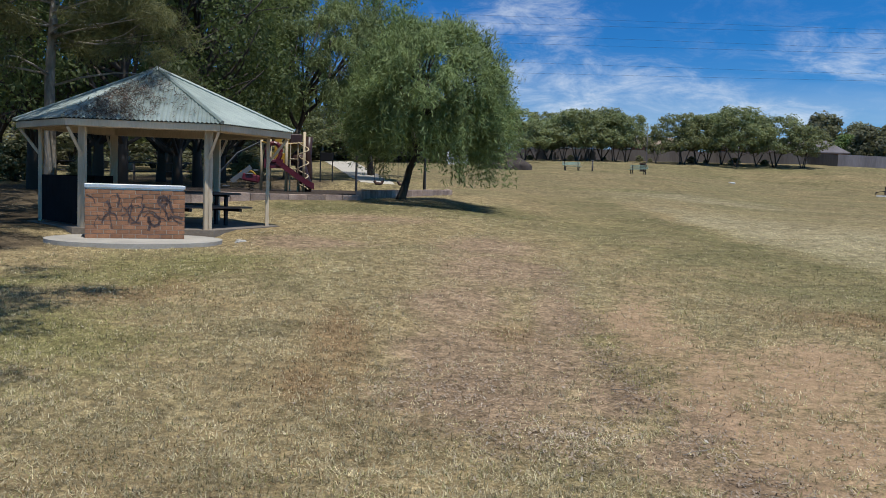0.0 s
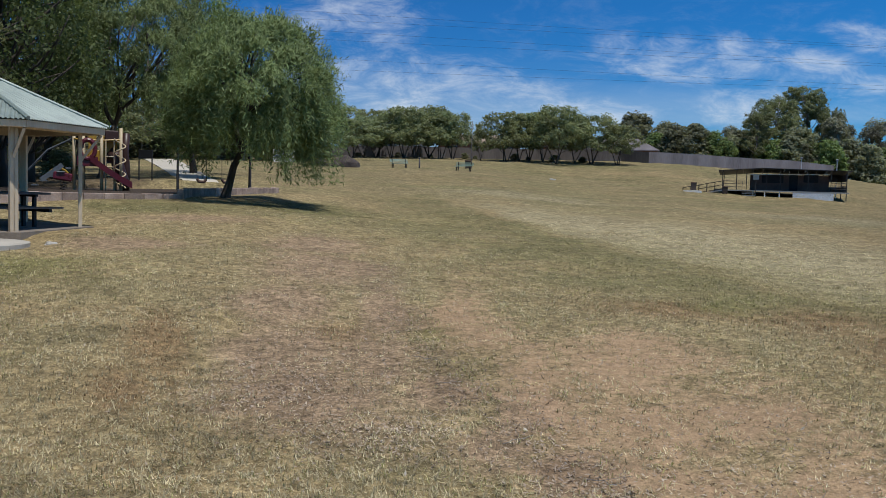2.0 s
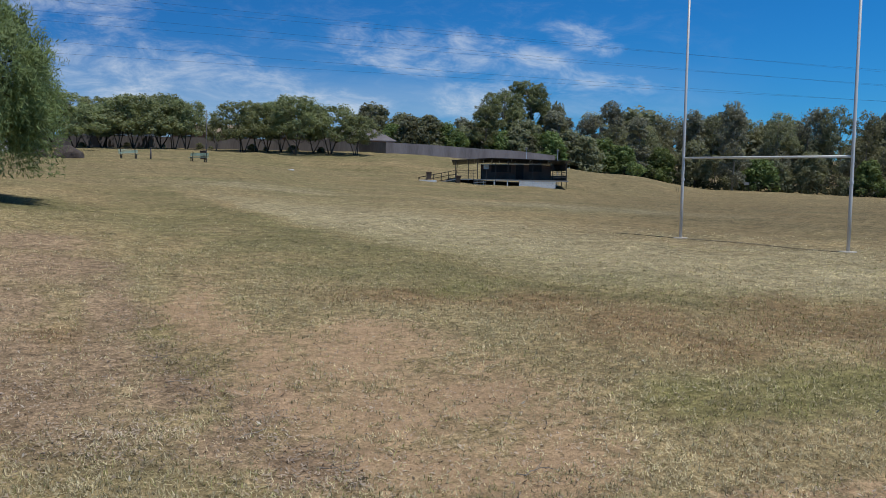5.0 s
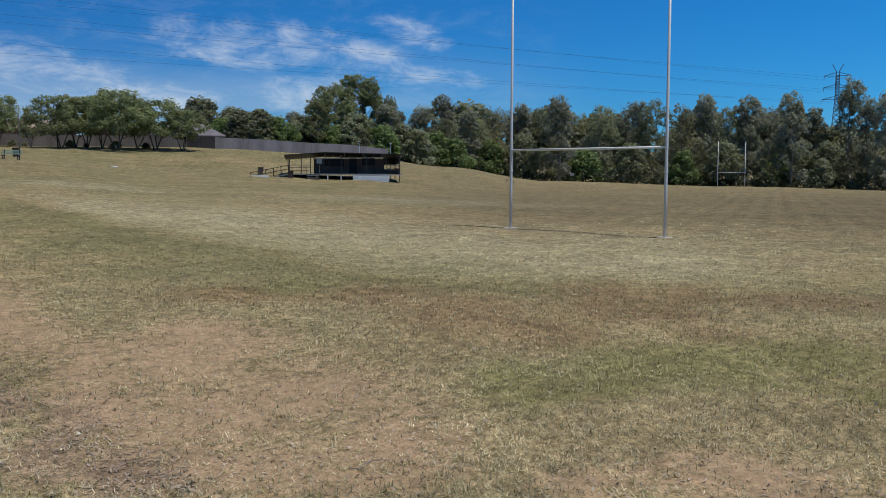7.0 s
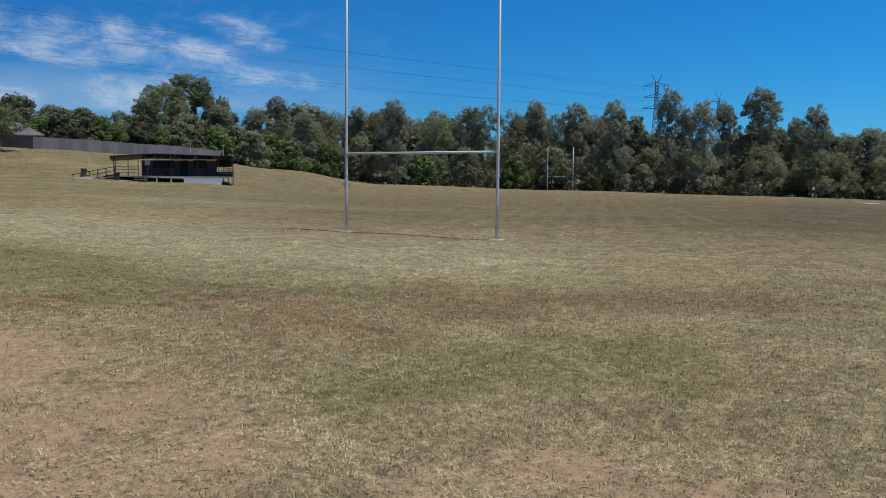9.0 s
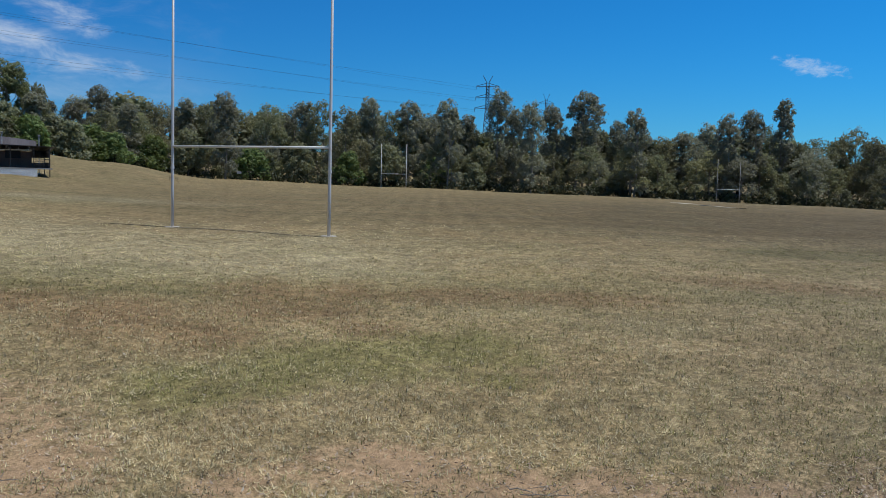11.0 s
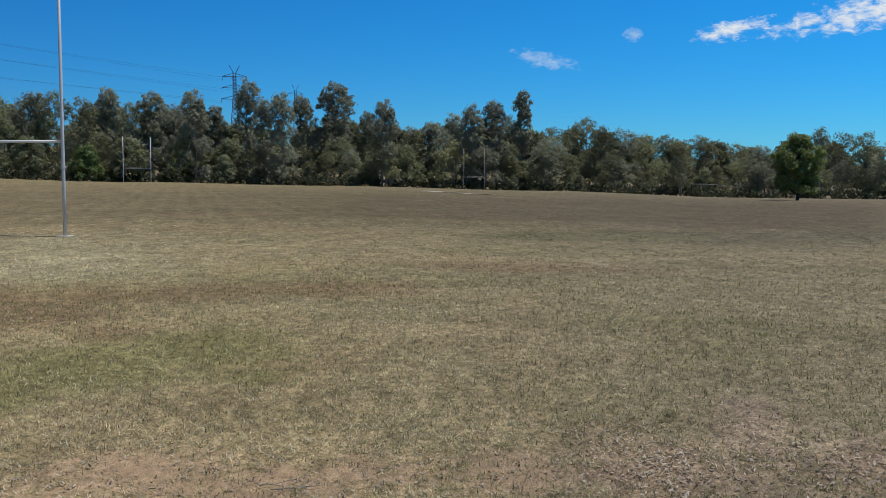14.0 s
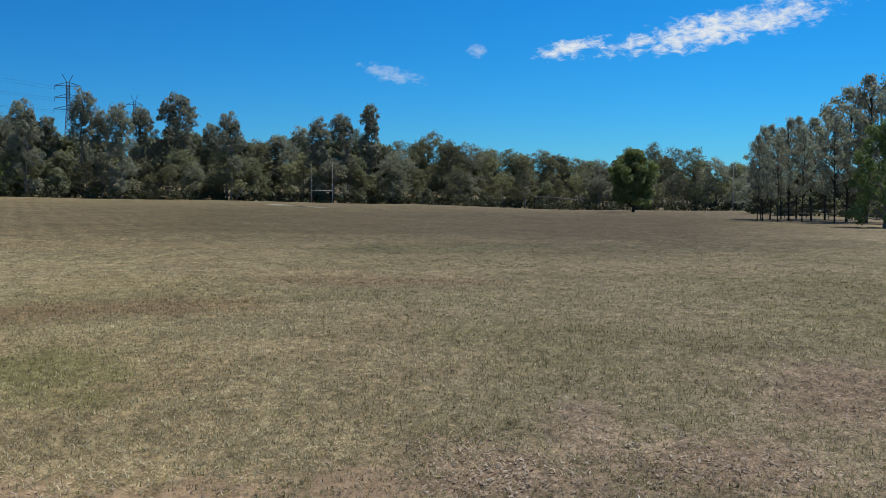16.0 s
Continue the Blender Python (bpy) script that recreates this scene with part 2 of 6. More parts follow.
class Shape:
    """Gathers boxes, tubes and sheets into one mesh."""

    def __init__(self):
        self.v, self.f = [], []

    def add(self, verts, faces):
        n = len(self.v)
        self.v += [tuple(p) for p in verts]
        self.f += [tuple(i + n for i in q) for q in faces]
        return self

    def box(self, size, at=(0, 0, 0), rot=(0, 0, 0), bevel=0.0):
        x, y, z = (s / 2 for s in size)
        m = pose(*at, *rot)
        b = min(bevel, x * 0.9, y * 0.9, z * 0.9)
        if b <= 0:
            pts = [(sx * x, sy * y, sz * z) for sz in (-1, 1) for sy in (-1, 1) for sx in (-1, 1)]
            fs = [(0, 2, 3, 1), (4, 5, 7, 6), (0, 1, 5, 4), (2, 6, 7, 3), (0, 4, 6, 2), (1, 3, 7, 5)]
            return self.add([m @ Vector(p) for p in pts], fs)
        ring = [(x - b, -y), (x, -y + b), (x, y - b), (x - b, y), (-x + b, y), (-x, y - b), (-x, -y + b), (-x + b, -y)]
        small = [(max(-x + b, min(x - b, px)), max(-y + b, min(y - b, py))) for px, py in ring]
        pts = [(*p, -z) for p in small] + [(*p, -z + b) for p in ring] + [(*p, z - b) for p in ring] + [(*p, z) for p in small]
        fs = [tuple(range(7, -1, -1)), tuple(range(24, 32))]
        for k in range(3):
            fs += [(k * 8 + i, k * 8 + (i + 1) % 8, k * 8 + 8 + (i + 1) % 8, k * 8 + 8 + i) for i in range(8)]
        return self.add([m @ Vector(p) for p in pts], fs)

    def tube(self, points, radii, sides=8, caps=True):
        pts = [Vector(p) for p in points]
        radii = [radii] * len(pts) if isinstance(radii, (int, float)) else radii
        rings = []
        side = None
        for i, p in enumerate(pts):
            d = (pts[min(i + 1, len(pts) - 1)] - pts[max(i - 1, 0)]).normalized()
            if side is None:
                side = d.orthogonal().normalized()
            side = (side - d * side.dot(d)).normalized()
            up = d.cross(side)
            rings.append([p + (side * math.cos(a) + up * math.sin(a)) * radii[i]
                          for a in (2 * math.pi * k / sides for k in range(sides))])
        fs = []
        for i in range(len(pts) - 1):
            fs += [(i * sides + k, i * sides + (k + 1) % sides, (i + 1) * sides + (k + 1) % sides, (i + 1) * sides + k)
                   for k in range(sides)]
        if caps:
            fs += [tuple(range(sides - 1, -1, -1)), tuple(range((len(pts) - 1) * sides, len(pts) * sides))]
        return self.add([q for r in rings for q in r], fs)

    def prism(self, outline, z0, z1):
        n = len(outline)
        pts = [(x, y, z0) for x, y in outline] + [(x, y, z1) for x, y in outline]
        fs = [tuple(range(n - 1, -1, -1)), tuple(range(n, 2 * n))] + [(i, (i + 1) % n, n + (i + 1) % n, n + i) for i in range(n)]
        return self.add(pts, fs)

    def mesh(self, name, mat, smooth=False):
        me = bpy.data.meshes.new(name)
        me.from_pydata(self.v, [], self.f)
        me.materials.append(M[mat] if isinstance(mat, str) else mat)
        if smooth:
            me.polygons.foreach_set("use_smooth", np.full(len(me.polygons), True))
        me.update()
        return me


def part(name, shape, mat, parent, label="", smooth=False, at=None):
    """One mesh object under a thing or under a part."""
    me = shape if isinstance(shape, bpy.types.Mesh) else shape.mesh(name, mat, smooth)
    ob = new(name, me)
    ob.parent = parent
    if at is not None:
        ob.matrix_basis = at
    return tagged(ob, label)


def thing(name, m, label, category, group="", kind=""):
    ob = new(name)
    ob.empty_display_size = 0.3
    ob.matrix_basis = m
    return tagged(ob, label, category, group, kind)


# ---- ground ----
KNOT_R = np.array([0.0, 10, 22, 36, 60, 110, 160, 230, 420])
KNOT_AZ = np.array([-60.0, -20, -5, 10, 22, 30, 36, 42, 52, 64, 76, 88, 104, 150])
KNOT_Z = np.array([
    [0, .05, .33, .9, 1.3, 2.0, 2.6, 3.0, 4],
    [0, .05, .33, .85, 1.2, 2.0, 2.6, 3.0, 4]] + [
    [0, .1, .42, .97, 1.8, 3.6, 5.0, 6.0, 7],
    [0, .05, .15, .45, 1.2, 3.7, 5.95, 7.2, 8],
    [0, 0, .05, .15, .5, 1.8, 6.3, 7.5, 8]] + [
    [0, 0, -.05, -.1, .2, 1.1, 5.0, 6.0, 7],
    [0, 0, -.12, -.2, 0, .4, 3.0, 3.6, 8],
    [0, 0, -.15, -.23, -.2, -.2, .5, 1.2, 11]] + [
    [0, 0, -.15, -.23, -.25, -.2, 0, .35, 13],
    [0, 0, -.15, -.25, -.4, -.5, -.5, -.35, 14],
    [0, 0, -.2, -.35, -.6, -.9, -1.1, -1.6, 10]] + [
    [0, 0, -.25, -.45, -.8, -1.3, -2.0, -3.0, 5],
    [0, 0, -.2, -.45, -.85, -1.4, -2.0, -2.5, 4],
    [0, 0, 0, 0, 0, 0, 0, 0, 0]])


# ground cut level for the shelter floor and the barbecue: centre, height, radii
LEVELLED = ((bearing(-16.6, 23.6).xy, 0.42, 3.2, 5.0), (bearing(-17.6, 20.0).xy, 0.26, 1.7, 2.5),
            (bearing(-10.5, 38.2).xy, 0.9, 5.6, 7.6), (bearing(-3.8, 44.2).xy, 0.92, 3.2, 4.6))


def terrain(x, y):
    """Height of the ground, for arrays or numbers."""
    x, y = np.atleast_1d(np.asarray(x, float)), np.atleast_1d(np.asarray(y, float))
    r = np.hypot(x, y)
    az = np.degrees(np.arctan2(x, y))
    az = np.where(az < -105, az + 360, az)
    az = np.where(az > 150, 150, az)

    def smooth_weights(knots, v):
        i = np.clip(np.searchsorted(knots, v, side="right") - 1, 0, len(knots) - 2)
        f = np.clip((v - knots[i]) / (knots[i + 1] - knots[i]), 0, 1)
        return i, f

    i, f = smooth_weights(KNOT_AZ, az)
    f = f * f * (3 - 2 * f)
    j, g = smooth_weights(KNOT_R, r)
    rows = []
    for k in (i, i + 1):
        z0, z1 = KNOT_Z[k, j], KNOT_Z[k, j + 1]
        h = KNOT_R[j + 1] - KNOT_R[j]
        jm, jp = np.maximum(j - 1, 0), np.minimum(j + 2, len(KNOT_R) - 1)
        m0 = (z1 - KNOT_Z[k, jm]) / np.maximum(KNOT_R[j + 1] - KNOT_R[jm], 1e-6) * h
        m1 = (KNOT_Z[k, jp] - z0) / (KNOT_R[jp] - KNOT_R[j]) * h
        rows.append((2 * g**3 - 3 * g**2 + 1) * z0 + (g**3 - 2 * g**2 + g) * m0 + (-2 * g**3 + 3 * g**2) * z1 + (g**3 - g**2) * m1)
    z = rows[0] * (1 - f) + rows[1] * f
    fade = np.clip(r / 8, 0.25, 1)
    z = z + fade * (0.035 * np.sin(x * 0.55 + 1.3) * np.sin(y * 0.48 + 0.4) + 0.02 * np.sin(x * 1.3 - y * 0.9))
    for (cx, cy), level, inner, outer in LEVELLED:
        w = np.clip((outer - np.hypot(x - cx, y - cy)) / (outer - inner), 0, 1)
        z = z + (level - z) * w * w * (3 - 2 * w)
    return z


def ground_z(x, y):
    return float(terrain(x, y)[0])


def on_ground(az, r, turn=0.0, dz=0.0):
    """A pose on the ground, its -y side turned to the camera, plus turn degrees."""
    p = bearing(az, r)
    return pose(p.x, p.y, ground_z(p.x, p.y) + dz, 0, 0, -az + turn)


def blobs(x, y, spots):
    """Soft patches: each spot is bearing, distance, half width across, half depth."""
    out = np.zeros_like(x)
    for az, r, wide, deep in spots:
        a = math.radians(az)
        u = x * math.cos(a) - y * math.sin(a)
        v = x * math.sin(a) + y * math.cos(a) - r
        out = np.maximum(out, np.exp(-((u / wide) ** 2 + (v / deep) ** 2)))
    return out


SPOTS = {
    "sandy": ((11.5, 12.5, 0.53, 3.93), (12.7, 10, 0.57, 2.09), (15.4, 8.5, 0.74, 2.27), (21, 9.3, 1.06, 2.57), (17.8, 6.9, 0.6, 1.43), (23.1, 6.9, 0.92, 1.43), (28.3, 7.6, 0.95, 1.73),
             (25.7, 5.7, 0.94, 0.83), (31.8, 6.3, 0.62, 1.21), (26.7, 7.7, 1.11, 1.33), (31, 6, 0.64, 1.13), (33.9, 6.2, 0.42, 0.79), (49.5, 5.4, 0.63, 0.48), (44.7, 5.3, 0.31, 0.31),
             (53.6, 5.8, 0.34, 0.48), (54.6, 5.6, 0.97, 0.69), (60.8, 5.4, 0.67, 0.61), (65.7, 5.5, 0.74, 0.44), (74.5, 5.5, 0.46, 0.48)),
    "earth": ((3.5, 16.7, 1.25, 3.6), (1.1, 12, 0.82, 1.93), (0.6, 9.5, 0.71, 1.52), (2.9, 7.5, 0.77, 1.44), (6.6, 8.9, 0.55, 1.6), (6.8, 12.1, 0.41, 2.24), (10.5, 7.6, 0.37, 1.2),
             (13.9, 6.1, 0.33, 0.64), (18.2, 5.5, 0.26, 0.41), (15.6, 7.1, 0.39, 0.92), (18.6, 5.9, 0.36, 0.57), (82.9, 5.7, 0.59, 0.53), (87.9, 6.8, 0.37, 1.08), (101.5, 8.6, 0.76, 1.72),
             (83.3, 5.5, 0.68, 0.34), (96, 6.1, 0.75, 0.74), (-8, 19.5, 1.5, 1.2), (-4, 26, 2.0, 1.5), (3, 21, 1.3, 3.0)),
    # leaf mould, with the trees' shade put into its dark colour
    "mould_and_shade": ((-24.5, 25, 3, 4), (-21, 31, 4, 4.5), (-17, 39, 5, 5), (-13, 48, 5, 6), (-9.5, 50, 3.5, 5), (-27, 36, 7, 9), (-16, 58, 9, 9), (-15.5, 46, 6, 8), (-10.5, 43, 4, 4), (-6.5, 42.5, 3, 4), (-3.6, 43.5, 2, 3), (-25.5, 19.5, 1.6, 2.2)),
    "litter": ((7, 15.1, 0.36, 2.99), (8.1, 11.6, 0.36, 1.62), (10.4, 9.2, 0.31, 1.39), (12, 7.7, 0.29, 0.84), (15.5, 6.5, 0.31, 0.62), (18.2, 5.8, 0.28, 0.51), (20.5, 5.4, 0.22, 0.25),
              (6.8, 6.3, 0.64, 0.61), (1.4, 7.8, 0.64, 1.24), (82.9, 5.7, 0.55, 0.53), (80.2, 6.3, 0.3, 0.38), (101.5, 8.6, 0.64, 1.37), (94.5, 6, 0.83, 0.64), (82.7, 5.5, 0.56, 0.24)),
    "green": ((50.3, 8.9, 0.98, 1.25), (56.5, 9.5, 0.91, 1.24), (45.8, 7.9, 0.44, 0.89), (59.4, 8.2, 0.51, 0.41), (26.9, 14.5, 0.54, 1.25), (40.8, 7.2, 0.3, 0.4),
             (51.9, 9.6, 0.53, 0.56), (46.7, 8.4, 0.55, 0.59), (60, 9.1, 0.49, 0.38), (42.5, 7.4, 0.3, 0.51), (40.4, 7.6, 0.46, 0.92), (10.1, 10.4, 0.25, 0.59), (11.1, 8, 0.22, 0.41),
             (96.3, 17.6, 0.72, 1.72), (100.9, 20.3, 1.39, 4.51), (86.7, 9.4, 0.77, 0.63), (-21, 14.5, 2.0, 1.5), (-15, 16, 2.0, 2.0), (-22, 10, 1.2, 2.0), (104, 14, 2.0, 2.5),
             (86, 11, 1.5, 1.2)),
    "brown": ((-5.8, 9.6, 0.36, 1.98), (-7.7, 7.9, 0.3, 0.92), (-15.6, 13.8, 0.47, 1.45), (4.3, 10.4, 0.39, 0.79), (-5.2, 9.5, 0.32, 1.59), (32.1, 13.7, 1.03, 1.91), (37.1, 11.8, 0.98, 2.54),
             (45.5, 14.3, 1.08, 2.62), (50.1, 14.6, 0.9, 2.07), (41.8, 10.1, 0.76, 1.14), (46.6, 12.2, 1.51, 1.82), (56, 14.3, 1.97, 1.54), (63.3, 14.4, 1.68, 1.3), (51.2, 10.8, 0.67, 0.78),
             (75.9, 18.7, 3.07, 1.29), (-19, 12.8, 1.0, .8), (25, 13.5, 1.5, 1.2)),
    # darker rough grass; the spots past 75 degrees paint a gully's shading
    "rough_and_shade": ((2, 34, 3, 4), (-6, 30, 3, 3), (78, 30, 4, 2.5), (84, 32, 4, 3), (90, 34, 4, 3.5), (96, 37, 4, 4), (102, 42, 5, 5)),
    # olive grass; spots past 80 degrees near 30 m paint that gully's shading
    "olive": ((10, 31, 5, 7), (18, 24, 4, 5), (25, 19.5, 4, 4), (33, 16.5, 4, 3), (41, 15.5, 4, 2.5), (50, 15, 4, 2.5), (60, 15.5, 4, 3), (75, 17, 5, 3), (83, 33, 6, 6), (90, 31, 5, 6), (97, 33, 6, 7), (104, 30, 5, 6), (78, 24, 5, 3), (92, 20, 4, 2.5), (101, 18, 4, 3), (90, 8.2, 1.6, 1.6), (98, 11, 2, 2), (84, 7.6, 1.5, 1.2)),
    "pale": ((34, 60, 12, 6), (15, 62, 7, 7)),
}


def verge(x, y):
    """The straight edge where the paler pitch grass meets the darker rough grass: how pale, how dark."""
    s = lambda v, a, b: np.clip((v - a) / (b - a), 0, 1)
    r = np.hypot(x, y)
    wave = 0.25 * np.sin(y * 0.9) + 0.2 * np.sin(x * 1.3 + 1.0)
    depth = np.minimum(x - 8.9, (r - 15.2) * 0.8) + wave
    pale = s(depth, -0.3, 0.9) * s(depth, 24, 5) * s(r, 70, 36) * s(np.degrees(np.arctan2(x, y)), 66, 48)
    dark = s(depth, 0.3, -0.6) * s(depth, -9, -1) * s(r, 9, 15) * s(r, 66, 48) * s(np.degrees(np.arctan2(x, y)), 66, 50)
    return pale, dark


def ground_material():
    m = bpy.data.materials.new("dry_grass_ground")
    m.use_nodes = True
    nt = m.node_tree
    bsdf = nt.nodes["Principled BSDF"]
    co = nt.nodes.new("ShaderNodeTexCoord").outputs["Object"]

    def mask(name):
        n = nt.nodes.new("ShaderNodeAttribute")
        n.attribute_name = name
        return n.outputs["Fac"]

    # sward grain, stretched outward from the camera to fit its view, coarser farther out
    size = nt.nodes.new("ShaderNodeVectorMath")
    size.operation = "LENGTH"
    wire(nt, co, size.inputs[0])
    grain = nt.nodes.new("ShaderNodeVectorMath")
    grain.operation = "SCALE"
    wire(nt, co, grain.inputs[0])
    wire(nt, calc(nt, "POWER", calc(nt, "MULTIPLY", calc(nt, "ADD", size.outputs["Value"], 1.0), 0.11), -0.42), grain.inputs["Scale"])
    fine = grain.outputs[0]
    big = noisy(nt, co, 0.10, 4, 0.55)
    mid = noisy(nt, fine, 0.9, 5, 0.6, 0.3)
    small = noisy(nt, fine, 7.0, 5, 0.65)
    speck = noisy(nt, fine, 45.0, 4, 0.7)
    col = mixed(nt, ramp(nt, big, 0.35, 0.65), (0.27, 0.20, 0.104), (0.232, 0.182, 0.096))
    col = mixed(nt, calc(nt, "MULTIPLY", ramp(nt, mid, 0.42, 0.68), 0.35), col, (0.16, 0.145, 0.072))
    col = mixed(nt, calc(nt, "MULTIPLY", ramp(nt, small, 0.45, 0.75), 0.5), col, (0.31, 0.25, 0.14))
    edge = calc(nt, "MULTIPLY", calc(nt, "SUBTRACT", mid, 0.5), 1.3)
    edge2 = calc(nt, "MULTIPLY", calc(nt, "SUBTRACT", small, 0.5), 0.9)

    def patch(name, lo, hi, rough=1.0):
        e = calc(nt, "MULTIPLY", calc(nt, "ADD", edge, edge2), rough)
        v = calc(nt, "ADD", mask(name), calc(nt, "MULTIPLY", e, ramp(nt, mask(name), 0.02, 0.3)))
        return ramp(nt, v, lo, hi)

    col = mixed(nt, calc(nt, "MULTIPLY", patch("pale", 0.2, 1.0, 0.6), 0.75), col, (0.30, 0.255, 0.155))
    col = mixed(nt, calc(nt, "MULTIPLY", patch("rough_and_shade", 0.2, 0.8, 0.6), 0.8), col, (0.125, 0.115, 0.052))
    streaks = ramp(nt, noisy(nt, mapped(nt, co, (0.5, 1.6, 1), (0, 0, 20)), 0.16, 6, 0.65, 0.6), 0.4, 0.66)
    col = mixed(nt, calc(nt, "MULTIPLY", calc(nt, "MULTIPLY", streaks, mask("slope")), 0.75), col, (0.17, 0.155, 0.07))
    col = mixed(nt, calc(nt, "MULTIPLY", patch("olive", 0.2, 0.9, 0.8), 0.45), col, (0.165, 0.145, 0.066))
    col = mixed(nt, calc(nt, "MULTIPLY", patch("brown", 0.15, 0.95, 1.2), 0.7), col, (0.2, 0.126, 0.066))
    col = mixed(nt, calc(nt, "MULTIPLY", patch("green", 0.15, 0.95, 1.2), 0.65), col, (0.15, 0.142, 0.05))
    col = mixed(nt, calc(nt, "MULTIPLY", patch("earth", 0.15, 0.85, 1.0), 0.85), col, (0.27, 0.187, 0.12))
    col = mixed(nt, calc(nt, "MULTIPLY", patch("sandy", 0.2, 1.15, 1.9), 0.85), col, (0.365, 0.243, 0.148))
    # greyer, darker tint laid on by bearing from the camera's spot
    col = mixed(nt, calc(nt, "MULTIPLY", mask("grey_by_bearing"), 0.55), col, (0.185, 0.147, 0.104))
    col = mixed(nt, calc(nt, "MULTIPLY", patch("litter", 0.2, 1.0, 1.4), 0.55), col, (0.2, 0.138, 0.088))
    col = mixed(nt, calc(nt, "MULTIPLY", patch("mould_and_shade", 0.3, 0.8, 0.8), 0.85), col, (0.085, 0.062, 0.042))
    # mown strips on the pitch
    strip = mapped(nt, co, (1, 1, 1), (0, 0, 55))
    sep = nt.nodes.new("ShaderNodeSeparateXYZ")
    wire(nt, strip, sep.inputs[0])
    wave = calc(nt, "SINE", calc(nt, "ADD", calc(nt, "MULTIPLY", sep.outputs[0], 4.6), calc(nt, "MULTIPLY", mid, 2.0)))
    cross = calc(nt, "SINE", calc(nt, "ADD", calc(nt, "MULTIPLY", sep.outputs[1], 0.42), calc(nt, "MULTIPLY", big, 6.0)))
    field = calc(nt, "MULTIPLY", mask("mown"), calc(nt, "ADD", calc(nt, "MULTIPLY", wave, 0.2), calc(nt, "MULTIPLY", cross, 0.12)))
    hsv = nt.nodes.new("ShaderNodeHueSaturation")
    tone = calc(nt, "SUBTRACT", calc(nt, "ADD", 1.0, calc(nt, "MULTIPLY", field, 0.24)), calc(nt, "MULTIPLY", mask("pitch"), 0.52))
    tuft = noisy(nt, fine, 2.6, 4, 0.6)
    tone = calc(nt, "MULTIPLY", tone, ramp(nt, speck, 0.28, 0.72, 0.42, 1.6, False))
    tone = calc(nt, "MULTIPLY", tone, ramp(nt, noisy(nt, fine, 14.0, 4, 0.7), 0.3, 0.7, 0.5, 1.52, False))
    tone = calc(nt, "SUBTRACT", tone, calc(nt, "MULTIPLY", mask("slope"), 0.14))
    tone = calc(nt, "MULTIPLY", tone, ramp(nt, noisy(nt, fine, 5.2, 5, 0.75), 0.3, 0.7, 0.72, 1.28, False))
    tone = calc(nt, "MULTIPLY", tone, ramp(nt, tuft, 0.3, 0.7, 0.86, 1.14, False))
    tone = calc(nt, "MULTIPLY", tone, ramp(nt, noisy(nt, fine, 0.8, 5, 0.7), 0.3, 0.7, 0.9, 1.1, False))
    tone = calc(nt, "MULTIPLY", tone, ramp(nt, noisy(nt, co, 0.22, 4, 0.65), 0.3, 0.7, 0.9, 1.1, False))
    calm = calc(nt, "MULTIPLY", patch("sandy", 0.35, 1.05, 1.6), 0.55)  # bare sand is smoother
    tone = calc(nt, "ADD", tone, calc(nt, "MULTIPLY", calm, calc(nt, "SUBTRACT", 1.0, tone)))
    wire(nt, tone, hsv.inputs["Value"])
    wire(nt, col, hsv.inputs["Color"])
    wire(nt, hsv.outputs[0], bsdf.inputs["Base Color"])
    bsdf.inputs["Roughness"].default_value = 0.95
    bsdf.inputs["Specular IOR Level"].default_value = 0.1
    b = nt.nodes.new("ShaderNodeBump")
    b.inputs["Strength"].default_value, b.inputs["Distance"].default_value = 0.8, 0.035
    wire(nt, calc(nt, "ADD", calc(nt, "MULTIPLY", small, 0.8), calc(nt, "MULTIPLY", speck, 0.6)), b.inputs["Height"])
    wire(nt, b.outputs[0], bsdf.inputs["Normal"])
    return m


